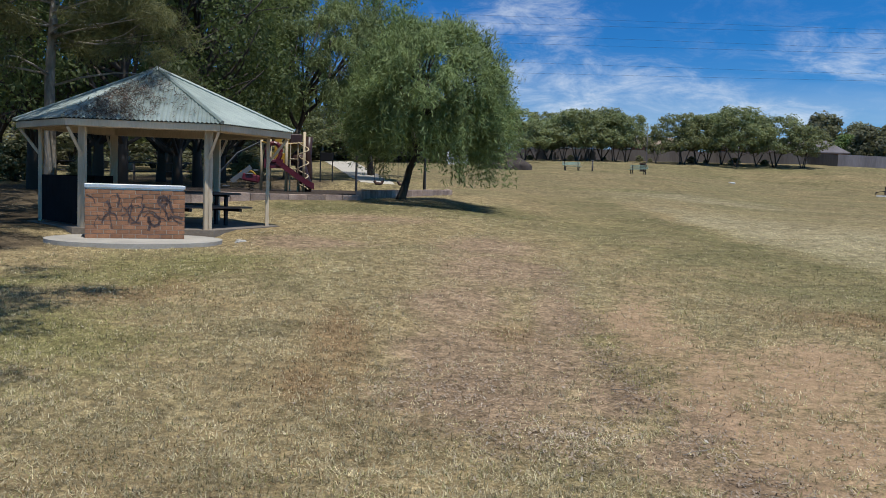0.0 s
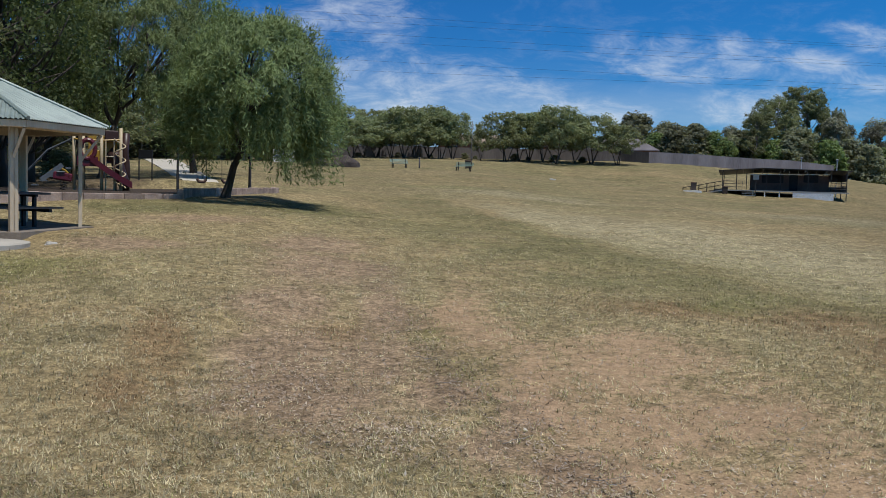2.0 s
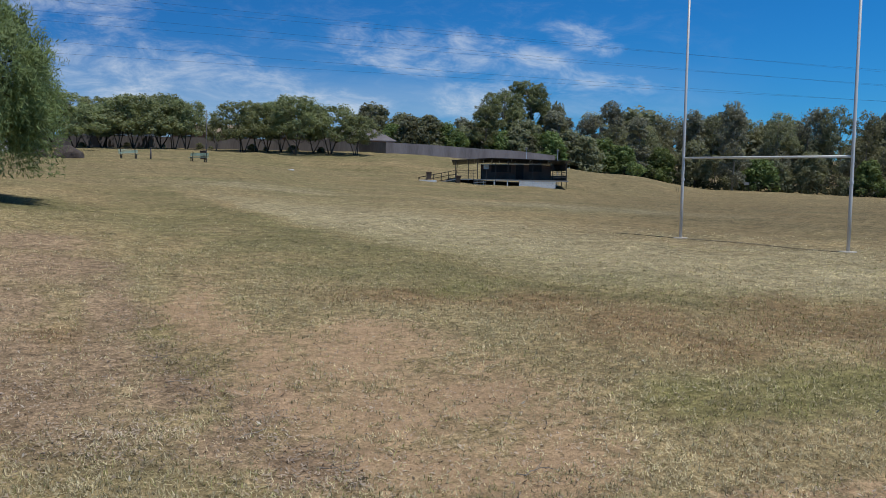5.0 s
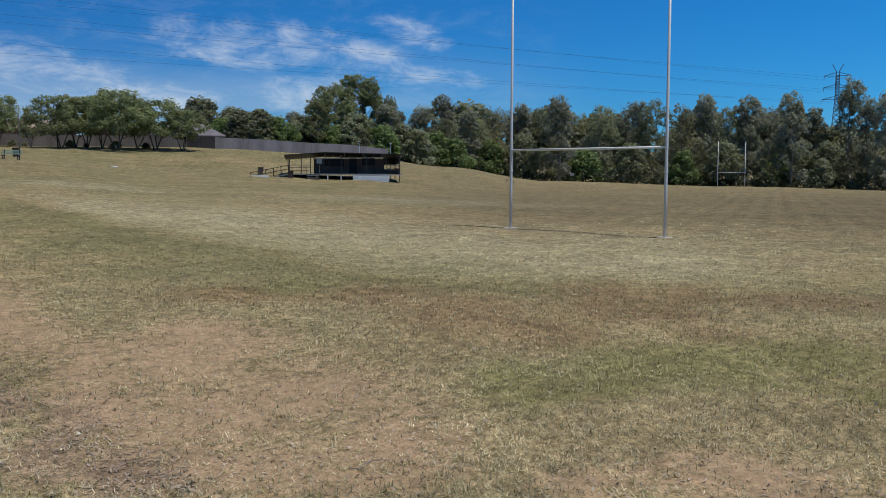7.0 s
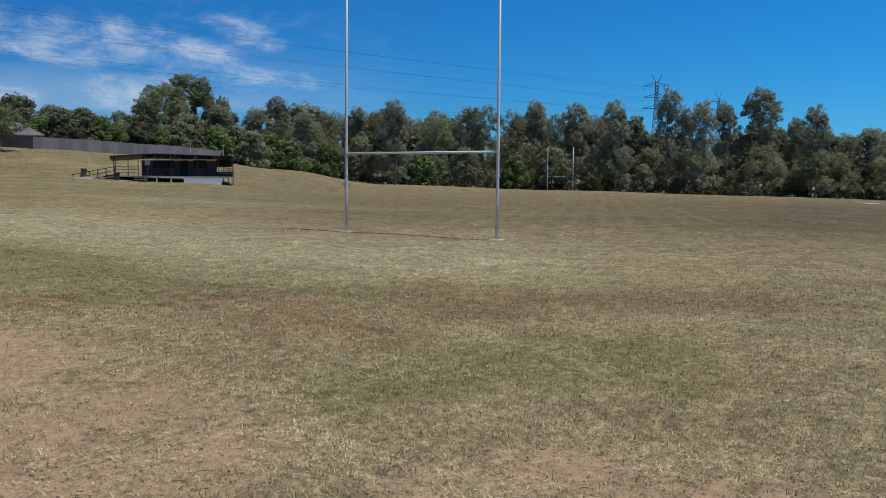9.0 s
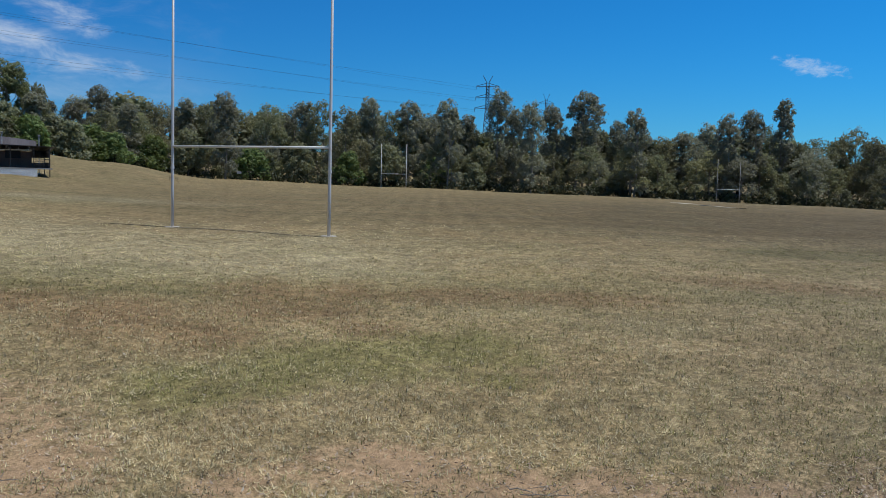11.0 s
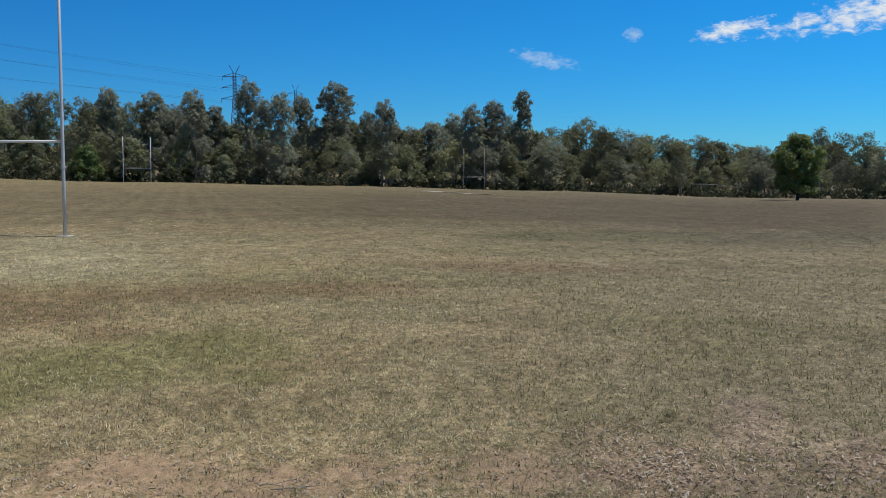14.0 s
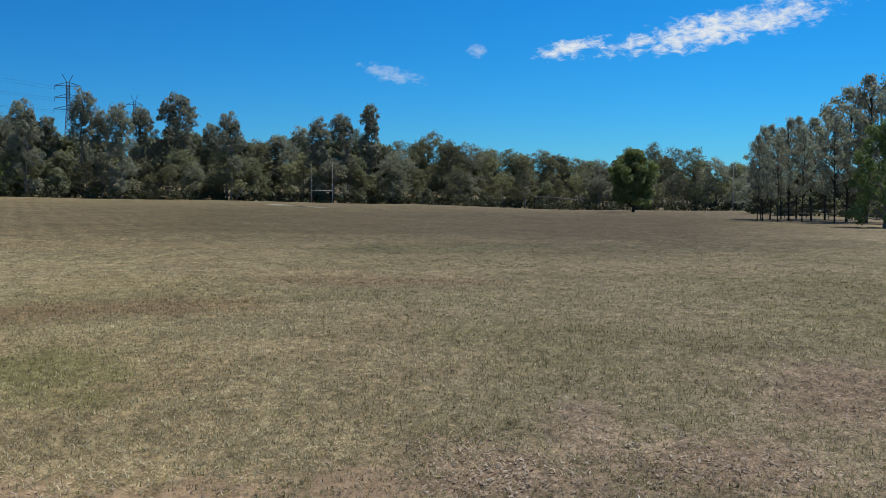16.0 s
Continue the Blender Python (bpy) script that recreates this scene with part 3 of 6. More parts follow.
def build_ground():
    az = np.radians(np.concatenate([np.arange(-60, 150, 0.6), np.arange(150, 300, 5.0)]))
    r = np.concatenate([np.geomspace(0.6, 60, 110), np.geomspace(63, 420, 45), np.geomspace(500, 4500, 8)])
    A, R = np.meshgrid(az, r)
    x, y = (R * np.sin(A)).ravel(), (R * np.cos(A)).ravel()
    z = terrain(x, y)
    far = np.hypot(x, y)
    z = np.where(far > 420, z * np.clip(1.4 - far / 1500, 0.2, 1), z)
    n, k = len(r), len(az)
    verts = np.concatenate([np.stack([x, y, z], 1), [[0, 0, float(terrain(0, 0)[0])]]])
    i, j = np.meshgrid(np.arange(n - 1), np.arange(k), indexing="ij")
    a, b = i * k + j, i * k + (j + 1) % k
    quads = np.stack([a, a + k, b + k, b], -1).reshape(-1, 4)
    me = mesh_of("ground", verts, quads, ground_material(), True)
    cap = bmesh.new()
    cap.from_mesh(me)
    cap.verts.ensure_lookup_table()
    for q in range(k):
        cap.faces.new((cap.verts[n * k], cap.verts[q], cap.verts[(q + 1) % k])).smooth = True
    bmesh.ops.recalc_face_normals(cap, faces=cap.faces[:])
    if sum(f.normal.z for f in cap.faces) < 0:
        bmesh.ops.reverse_faces(cap, faces=cap.faces[:])
    cap.to_mesh(me)
    cap.free()
    vx, vy = verts[:, 0], verts[:, 1]
    pale, dark = verge(vx, vy)
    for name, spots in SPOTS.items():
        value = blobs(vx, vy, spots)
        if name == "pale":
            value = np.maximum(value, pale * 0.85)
        elif name == "rough_and_shade":
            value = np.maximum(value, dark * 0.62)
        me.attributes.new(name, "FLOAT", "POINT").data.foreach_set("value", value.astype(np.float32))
    rr, aa = np.hypot(vx, vy), np.degrees(np.arctan2(vx, vy))
    s = lambda v, a, b: np.clip((v - a) / (b - a), 0, 1)
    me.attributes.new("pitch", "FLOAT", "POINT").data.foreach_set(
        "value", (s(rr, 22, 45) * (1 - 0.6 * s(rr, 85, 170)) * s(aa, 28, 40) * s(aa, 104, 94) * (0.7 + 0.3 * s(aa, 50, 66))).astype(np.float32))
    across = vx * math.cos(radians(54.3)) - vy * math.sin(radians(54.3))  # metres off the pitch's long axis
    me.attributes.new("mown", "FLOAT", "POINT").data.foreach_set(
        "value", (s(rr, 20, 34) * s(rr, 190, 90) * (0.22 + 0.78 * np.exp(-(((across - 0.5) / 6.5) ** 2))) * s(aa, 28, 40) * s(aa, 84, 66)).astype(np.float32))
    me.attributes.new("grey_by_bearing", "FLOAT", "POINT").data.foreach_set("value", (s(aa, 60, 88) * s(aa, 175, 125)).astype(np.float32))
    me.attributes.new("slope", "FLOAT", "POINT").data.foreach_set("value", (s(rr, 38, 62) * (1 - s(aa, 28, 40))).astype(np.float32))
    return tagged(new("ground", me), "dry mown grass with bare sandy patches", "ground", kind="structure")


ground = build_ground()

# ---- trees ----


def leaf_cloud(rng, centres, radii, count, size, droop=0.0, shell=0.55, tri=False, calm=0.65, up=0.35):
    """Quads for leaves or sprigs round clump centres. radii (n, 3); calm: how far leaves stray from facing outward; up: how far they face the sky."""
    n = len(centres)
    idx = np.repeat(np.arange(n), count)
    d = rng.normal(size=(len(idx), 3))
    d /= np.linalg.norm(d, axis=1, keepdims=True)
    rad = shell + (1 - shell) * rng.random((len(idx), 1)) ** 0.7
    p = np.asarray(centres)[idx] + d * np.asarray(radii)[idx] * rad
    axis = rng.normal(size=p.shape) + d * 0.6
    axis[:, 2] -= droop
    face = d * 0.7 + rng.normal(size=p.shape) * calm + np.array((0, 0, up))  # leaves turn to the light
    face /= np.linalg.norm(face, axis=1, keepdims=True)
    axis -= face * np.sum(axis * face, axis=1, keepdims=True)
    axis /= np.linalg.norm(axis, axis=1, keepdims=True) + 1e-9
    side = np.cross(face, axis)
    s = rng.uniform(0.6, 1.35, (len(p), 1))
    L, Wd = size[0] * s * 0.5, size[1] * s * 0.5
    if tri:  # far off, three corners are enough for a sprig
        v = np.stack([p - axis * L, p + side * Wd * 1.35 + axis * L * 0.5, p - side * Wd * 1.35 + axis * L * 0.7], 1).reshape(-1, 3)
        return v, np.arange(len(v)).reshape(-1, 3)
    v = np.stack([p - axis * L, p + side * Wd - axis * L * 0.1, p + axis * L, p - side * Wd - axis * L * 0.1], 1).reshape(-1, 3)
    return v, np.arange(len(v)).reshape(-1, 4)


def bend(a, b, rng, sag, n=5):
    a, b = np.asarray(a, float), np.asarray(b, float)
    t = np.linspace(0, 1, n)[:, None]
    w = rng.normal(size=3) * sag
    return a + (b - a) * t + np.sin(t * math.pi) * w


def grow(seed, clumps, trunks, leaf, count, trunk_mat, leaf_mat, trunk_r=0.03, limbs=0.6, shell=0.55, droop=0.0, sides=4, tri=True):
    """Trunk and crown of a tree one unit tall. clumps: rows x, y, z, rx, ry, rz; trunks: top points."""
    rng = np.random.default_rng(seed)
    c = np.asarray(clumps, float)
    wood = Shape()
    for top in trunks:
        base = (rng.normal() * 0.012 * (len(trunks) > 1), rng.normal() * 0.012 * (len(trunks) > 1), -0.02)
        path = bend(base, top, rng, 0.02, 8)
        k = 1 / math.sqrt(len(trunks))
        wood.tube(path, [trunk_r * k * (1.25 if i == 0 else 1 - 0.75 * i / 7) for i in range(8)], sides + 2)
        for row in c:
            if rng.random() > limbs:
                continue
            if len(trunks) > 1 and np.argmin([np.hypot(*(np.array(q[:2]) - row[:2])) for q in trunks]) != list(trunks).index(top):
                continue
            h = np.clip((row[2] - 0.12 - 0.1 * rng.random()) / max(top[2], 0.01), 0.15, 0.97)
            i = int(h * 7)
            start = path[i] + (path[min(i + 1, 7)] - path[i]) * (h * 7 - i)
            wood.tube(bend(start, row[:3], rng, 0.02, 5), [trunk_r * k * q for q in (0.42, 0.34, 0.26, 0.18, 0.07)], sides)
    v, f = leaf_cloud(rng, c[:, :3], c[:, 3:], count, leaf, droop, shell, tri, 0.42)
    return wood.mesh("trunk", trunk_mat, True), mesh_of("crown", v, f, leaf_mat)


def clumps_in(seed, n, shape, size, flat=0.7):
    """n clump rows; shape(t, rng) gives height and how far out the crown reaches there."""
    rng = np.random.default_rng(seed)
    rows = []
    for k in range(n):
        z, reach = shape((k + 0.5) / n, rng)
        a = k * 2.39996 + rng.normal() * 0.3
        q = reach * math.sqrt(rng.uniform(0.1, 1))
        s = size * rng.uniform(0.7, 1.3)
        rows.append((q * math.cos(a), q * math.sin(a), z, s, s, s * flat))
    return rows


def heads(seed, n, spread, low, size):
    """Clumps of a crown made of n domed heads, the highest in the middle, reaching down to low."""
    rng = np.random.default_rng(seed)
    rows = []
    for k in range(n):
        t = k / (n - 1)
        a = k * 2.39996 + rng.normal() * 0.4
        off = spread * (0.5 + 0.5 * t) * rng.uniform(0.6, 1.1) if k else 0.0
        r = size * rng.uniform(0.8, 1.2) * (1.0 if k else 1.25)
        top = 0.98 - (0.98 - low) * t**1.25 * rng.uniform(0.85, 1.1)
        for j in range(11):
            u = (j + 0.5) / 11
            q = r * math.sqrt(max(0.0, 1 - (1 - 1.35 * u) ** 2)) * rng.uniform(0.55, 1.0)
            b = j * 2.39996 + a
            g = r * rng.uniform(0.36, 0.56)
            rows.append((off * math.cos(a) + q * math.cos(b), off * math.sin(a) + q * math.sin(b), top - r * 1.5 * u - 0.3 * g, g, g, g * 0.8))
    return rows


def gums(seeds, n, spread, low, size, leaf, count, mat):
    out = []
    for s in seeds:
        rng = np.random.default_rng(s + 500)
        out.append(grow(s, heads(s, n, spread, low, size), [(rng.normal() * 0.015, rng.normal() * 0.015, 0.9)], leaf, count, "bark_pale", mat,
                        trunk_r=0.0125, limbs=0.16, shell=0.25, droop=0.6, sides=3))
    return out


def round_shape(t, rng):
    z = 0.20 + 0.74 * t
    return z, 0.42 * math.sqrt(max(0.02, 1 - (2 * t - 0.75) ** 2 / 1.6)) * rng.uniform(0.85, 1.05)


def bush_shape(t, rng):
    z = 0.06 + 0.86 * t
    return z, 0.46 * math.sqrt(max(0.03, 1 - t * t)) * rng.uniform(0.8, 1.1)


def umbrella_shape(t, rng):
    z = 0.3 + 0.62 * t
    return z, 0.49 * math.sqrt(max(0.04, 1 - (t - 0.25) ** 2 / 0.75)) * rng.uniform(0.7, 1.1)


def kinds(tag, seeds, shape, n, size, leaf, count, trunk_mat, leaf_mat, trunks=1, **kw):
    out = []
    for s in seeds:
        rng = np.random.default_rng(s)
        tops = [(rng.normal() * 0.02, rng.normal() * 0.02, 0.86)] if trunks == 1 else \
            [(0.22 * math.cos(a), 0.22 * math.sin(a), 0.7) for a in (2.1 * k + s for k in range(trunks))]
        out.append(grow(s, clumps_in(s, n, shape, size), tops, leaf, count, trunk_mat, leaf_mat, **kw))
    return out


WOODS = {
    "big": gums((77, 78), 20, 0.3, 0.28, 0.082, (0.0185, 0.011), 85, "leaf_hill"),
    "wood": [gums((q,), 9, 0.23, 0.26, 0.125, (0.025, 0.0145), 44, mat)[0]
             for q, mat in ((71, "leaf_gum"), (72, "leaf_bush"), (73, "leaf_olive"), (74, "leaf_olive"), (75, "leaf_bush"))],
    "gum": gums((11, 12, 13, 14, 15), 11, 0.155, 0.24, 0.098, (0.0235, 0.014), 58, "leaf_gum"),
    "slim": gums((21, 22, 23), 9, 0.085, 0.22, 0.085, (0.0235, 0.014), 58, "leaf_gum"),
    "dark": kinds("dark", (31, 32, 33), round_shape, 44, 0.15, (0.066, 0.04), 80, "bark_dark", "leaf_bush", trunk_r=0.02, limbs=0.3, shell=0.35, sides=3),
    "lime": kinds("lime", (41, 42), bush_shape, 42, 0.15, (0.07, 0.042), 90, "bark_dark", "leaf_lime", trunk_r=0.02, limbs=0.3, shell=0.4),
    "bush": kinds("bush", (51, 52, 53), bush_shape, 40, 0.17, (0.08, 0.046), 80, "bark_dark", "leaf_bush", trunk_r=0.02, limbs=0.3, shell=0.35),
    "hill": kinds("hill", (61, 62, 63, 64), umbrella_shape, 60, 0.105, (0.038, 0.021), 100, "bark_dark", "leaf_hill", trunks=3, trunk_r=0.019, limbs=0.4, shell=0.25, sides=3),
}
TREE_LABELS = {
    "big": "broad tall gum tree with a spreading crown",
    "gum": "tall grey-green gum tree with pale limbs", "slim": "slender tall gum tree with drooping leaves",
    "dark": "dense dark green tree at the field edge", "lime": "bright green bushy tree at the field edge",
    "bush": "dark green shrub under the trees", "wood": "leafy gum tree in the wood beyond the field", "hill": "spreading green tree with several dark trunks",
}
_count = [0]


def plant(kind, az, r, h, w, group="trees round the field", label=""):
    """A tree h metres tall and w across, on the ground."""
    natural = {"gum": 0.5, "big": 0.5, "slim": 0.36, "dark": 0.95, "lime": 1.05, "bush": 1.1, "hill": 0.75, "wood": 0.56}[kind]
    _count[0] += 1
    wood, crown = WOODS[kind][_count[0] % len(WOODS[kind])]
    k = w / (natural * h)
    m = on_ground(az, r, 137.5 * _count[0]) @ Matrix.Diagonal((h * k, h * k, h, 1))
    ob = thing("shrub" if kind == "bush" else "tree", m, label or TREE_LABELS[kind], "shrub" if kind == "bush" else "tree", group)
    part("trunk", wood, None, ob)
    part("crown", crown, None, ob)
    return ob


def skyline(kind, r, rows, group="trees round the field", stray=0.05):
    """rows: bearing, top's angle above the eye, width in degrees."""
    for i, (az, el, wide) in enumerate(rows):
        d = r * (1 + stray * math.sin(i * 2.4))
        p = bearing(az, d)
        plant(kind, az, d, EYE + d * math.tan(radians(el)) - ground_z(p.x, p.y), d * radians(wide), group)


HILL = "trees along the hill fence"
skyline("hill", 143, ((4.8, 3.8, 2.8), (6.3, 4.4, 3.4), (7.9, 4.6, 3.3), (9.4, 4.7, 3.2), (10.8, 4.35, 2.4), (14.0, 4.45, 2.9), (15.4, 4.5, 2.7),
                      (17.0, 4.9, 3.2), (19.1, 4.4, 3.2), (20.6, 3.8, 2.2), (12.5, 3.5, 1.1), (18.1, 4.3, 2.3), (7.1, 4.2, 2.4), (10.1, 4.4, 2.3), (16.2, 4.5, 2.3), (5.5, 4.0, 2.2), (14.8, 4.1, 2.2), (8.6, 4.3, 2.2)), HILL, 0.02)
skyline("dark", 190, ((21.6, 4.4, 3.1), (23.3, 3.9, 2.2), (27.4, 3.5, 2.0), (25.6, 2.9, 1.9)))
skyline("big", 185, ((29.4, 5.5, 2.6), (30.7, 6.05, 2.8), (28.4, 4.6, 1.9), (31.6, 5.0, 1.7)))
skyline("gum", 187, ((28.2, 4.7, 2.0), (26.9, 3.8, 1.6)))
skyline("dark", 188, ((32.6, 4.6, 1.7), (27.0, 3.2, 2.0), (30.6, 3.7, 2.6)))
skyline("slim", 185, ((32.4, 4.3, 1.8), (33.0, 3.9, 1.6)))
skyline("lime", 182, ((24.2, 2.9, 1.6), (35.2, 2.6, 3.2), (26.6, 2.9, 2.0), (36.6, 2.2, 2.2), (29.5, 3.0, 3.0), (31.5, 2.8, 2.4)))
skyline("gum", 214, ((35.8, 4.9, 2.4), (34.4, 4.1, 2.0), (42.7, 4.9, 2.4), (51.1, 4.9, 2.4), (53.5, 4.7, 2.8), (55.8, 4.9, 2.4), (58.8, 5.6, 2.2), (60.8, 4.9, 2.2),
                     (62.0, 4.7, 2.2), (63.9, 5.5, 3.2), (66.9, 4.5, 2.3), (71.0, 3.7, 2.3), (72.1, 4.3, 2.0), (73.4, 4.5, 2.3), (65.8, 3.8, 1.8)))
skyline("slim", 216, ((75.1, 5.1, 1.8), (40.5, 4.4, 1.8), (37.3, 4.0, 1.8), (47.4, 4.5, 1.8), (69.5, 3.1, 1.6), (59.8, 4.4, 1.6), (57.0, 4.0, 1.6)))
skyline("wood", 222, ((38.7, 4.0, 2.4), (40.4, 4.0, 2.2), (45.1, 4.3, 2.6), (46.8, 4.4, 2.6), (48.3, 4.6, 2.4), (49.7, 4.3, 2.4), (43.9, 3.8, 2.2), (52.3, 4.1, 2.2),
                      (54.7, 4.0, 2.4), (57.1, 3.4, 2.0), (68.5, 2.9, 2.2), (78.8, 3.5, 2.6), (76.9, 2.9, 2.4), (80.9, 2.8, 2.8), (83.4, 2.4, 2.6), (85.4, 2.4, 2.6),
                      (87.3, 1.9, 2.4), (66.0, 2.8, 2.0), (70.2, 2.9, 2.0), (74.3, 3.6, 2.0), (79.8, 3.0, 2.2), (82.2, 2.5, 2.2), (41.6, 4.2, 2.0)))
skyline("wood", 205, ((88.8, 1.8, 2.2), (90.4, 2.5, 1.8), (91.9, 2.8, 1.8), (93.0, 2.5, 2.0), (94.3, 2.5, 2.0), (95.4, 1.9, 2.0), (96.5, 1.6, 2.0), (84.4, 2.1, 2.0)))
skyline("dark", 232, ((76.0, 2.5, 2.2), (78.0, 2.7, 2.2), (80.0, 2.5, 2.4), (82.0, 2.2, 2.4), (84.2, 2.0, 2.4), (86.3, 1.9, 2.4), (88.2, 1.6, 2.2), (90.0, 1.6, 2.2), (92.4, 1.8, 2.2), (94.6, 1.6, 2.2), (96.6, 1.3, 2.2)))
# lower trees and shrubs closing the foot of the wood, and a row behind
_rng = np.random.default_rng(5)
for k in range(78):
    az = 36.2 + k * 0.80 + _rng.normal() * 0.2
    kind = ("wood", "bush", "wood", "lime", "wood", "bush", "dark")[k % 7] if az < 60 else ("wood", "bush", "wood", "wood")[k % 4]
    h = {"wood": _rng.uniform(7, 12), "bush": _rng.uniform(3.5, 7), "lime": _rng.uniform(5, 8), "dark": _rng.uniform(8, 11)}[kind] * (0.75 if az > 78 else 1)
    plant(kind, az, (211 if az < 80 else 202) + _rng.normal() * 3, h, h * _rng.uniform(0.62, 0.95) * (1.3 if kind != "wood" else 1))
for k in range(44):
    az = 35.0 + k * 1.45 + _rng.normal() * 0.3
    h = (15 if az < 56 else 13.5 if az < 76 else 9.5) * _rng.uniform(0.85, 1.15)
    plant("dark" if k % 3 else "wood", az, 240 + _rng.normal() * 5, h, h * (1.15 if k % 3 else 0.8))
# undergrowth leaves, darkened in colour to stand for shade beneath the wood
M["leaf_under"] = leafy("leaf_under", (0.085, 0.092, 0.05), (0.035, 0.04, 0.022), 0.3)
_a = np.radians(_rng.uniform(35, 98.5, 1500))
_r = np.where(_a < math.radians(80), 208, 198) + _rng.normal(size=1500) * 3
_c = np.stack([_r * np.sin(_a), _r * np.cos(_a), terrain(_r * np.sin(_a), _r * np.cos(_a)) + _rng.uniform(0.1, 1.6, 1500)], 1)
_v, _f = leaf_cloud(_rng, _c, np.tile((0.9, 0.9, 0.8), (1500, 1)), 16, (0.55, 0.3), 0, 0.2)
tagged(new("undergrowth", mesh_of("undergrowth", _v, _f, "leaf_under")), "dense low undergrowth along the foot of the wood", "undergrowth", kind="stuff")
for k in range(12):
    az = 22.8 + k * 1.05
    h = _rng.uniform(4, 7.5)
    plant("bush" if k % 3 else "lime", az, 178 + _rng.normal() * 2, h, h * 1.2)
for k in range(11):
    h = _rng.uniform(0.5, 1.1)
    plant("bush", 4.6 + k * 1.5 + _rng.normal() * 0.5, 148 + _rng.normal(), h, h * _rng.uniform(1.5, 2.2), "shrubs along the hill fence", "low dark shrub under the hill trees")

# ---- goal posts ----


def goal(az_a, r_a, az_b, r_b, bar, top, radius, label="", mat="steel_post"):
    a, b = bearing(az_a, r_a), bearing(az_b, r_b)
    mid = (a + b) / 2
    z = ground_z(mid.x, mid.y)
    ob = thing("goal_posts", pose(mid.x, mid.y, z), label, "goal posts", "goal posts on the field")
    for p in (a, b):
        q = p - mid
        dz = ground_z(p.x, p.y) - z
        part("post", Shape().tube([(q.x, q.y, dz - 0.1), (q.x, q.y, dz + bar * 0.5), (q.x, q.y, dz + bar), (q.x, q.y, dz + top)],
                                  [radius, radius, radius * 0.95, radius * 0.7], 12), mat, ob, smooth=True)
        part("collar", Shape().tube([(q.x, q.y, dz + bar * 0.72), (q.x, q.y, dz + bar * 0.75)], radius * 1.25, 12), mat, ob)
        if radius < 0.055:  # the near posts stand in worn footings
            part("footing", Shape().tube([(q.x, q.y, dz - 0.1), (q.x, q.y, dz + 0.03)], [0.3, 0.24], 14), "concrete", ob)
    qa, qb = a - mid, b - mid
    zb = (ground_z(a.x, a.y) + ground_z(b.x, b.y)) / 2 - z + bar
    part("crossbar", Shape().tube([(qa.x, qa.y, zb), (qb.x, qb.y, zb)], radius * 0.75, 10), "white_paint", ob, smooth=True)
    return ob


goal(39.85, 34.5, 48.85, 30.6, 2.8, 11.0, 0.052, label="tall steel rugby goal posts with a white crossbar")
goal(51.85, 190, 53.35, 189, 2.7, 8.6, 0.065, label="distant white rugby goal posts before the trees", mat="white_paint")
goal(71.6, 184, 72.85, 186, 2.5, 8.0, 0.056, label="distant weathered grey rugby goal posts before the trees", mat="weathered_paint")
goal(96.4, 168, 97.12, 171, 1.5, 8.4, 0.058, label="distant weathered grey rugby goal posts near the grove", mat="weathered_paint")

# ---- picnic shelter ----
SHELTER = on_ground(-16.51, 23.55, -5.5)
SHELTER.translation.z = 0.44


def hexagon(r):
    return [(r * math.cos(radians(60 * k)), r * math.sin(radians(60 * k))) for k in range(6)]


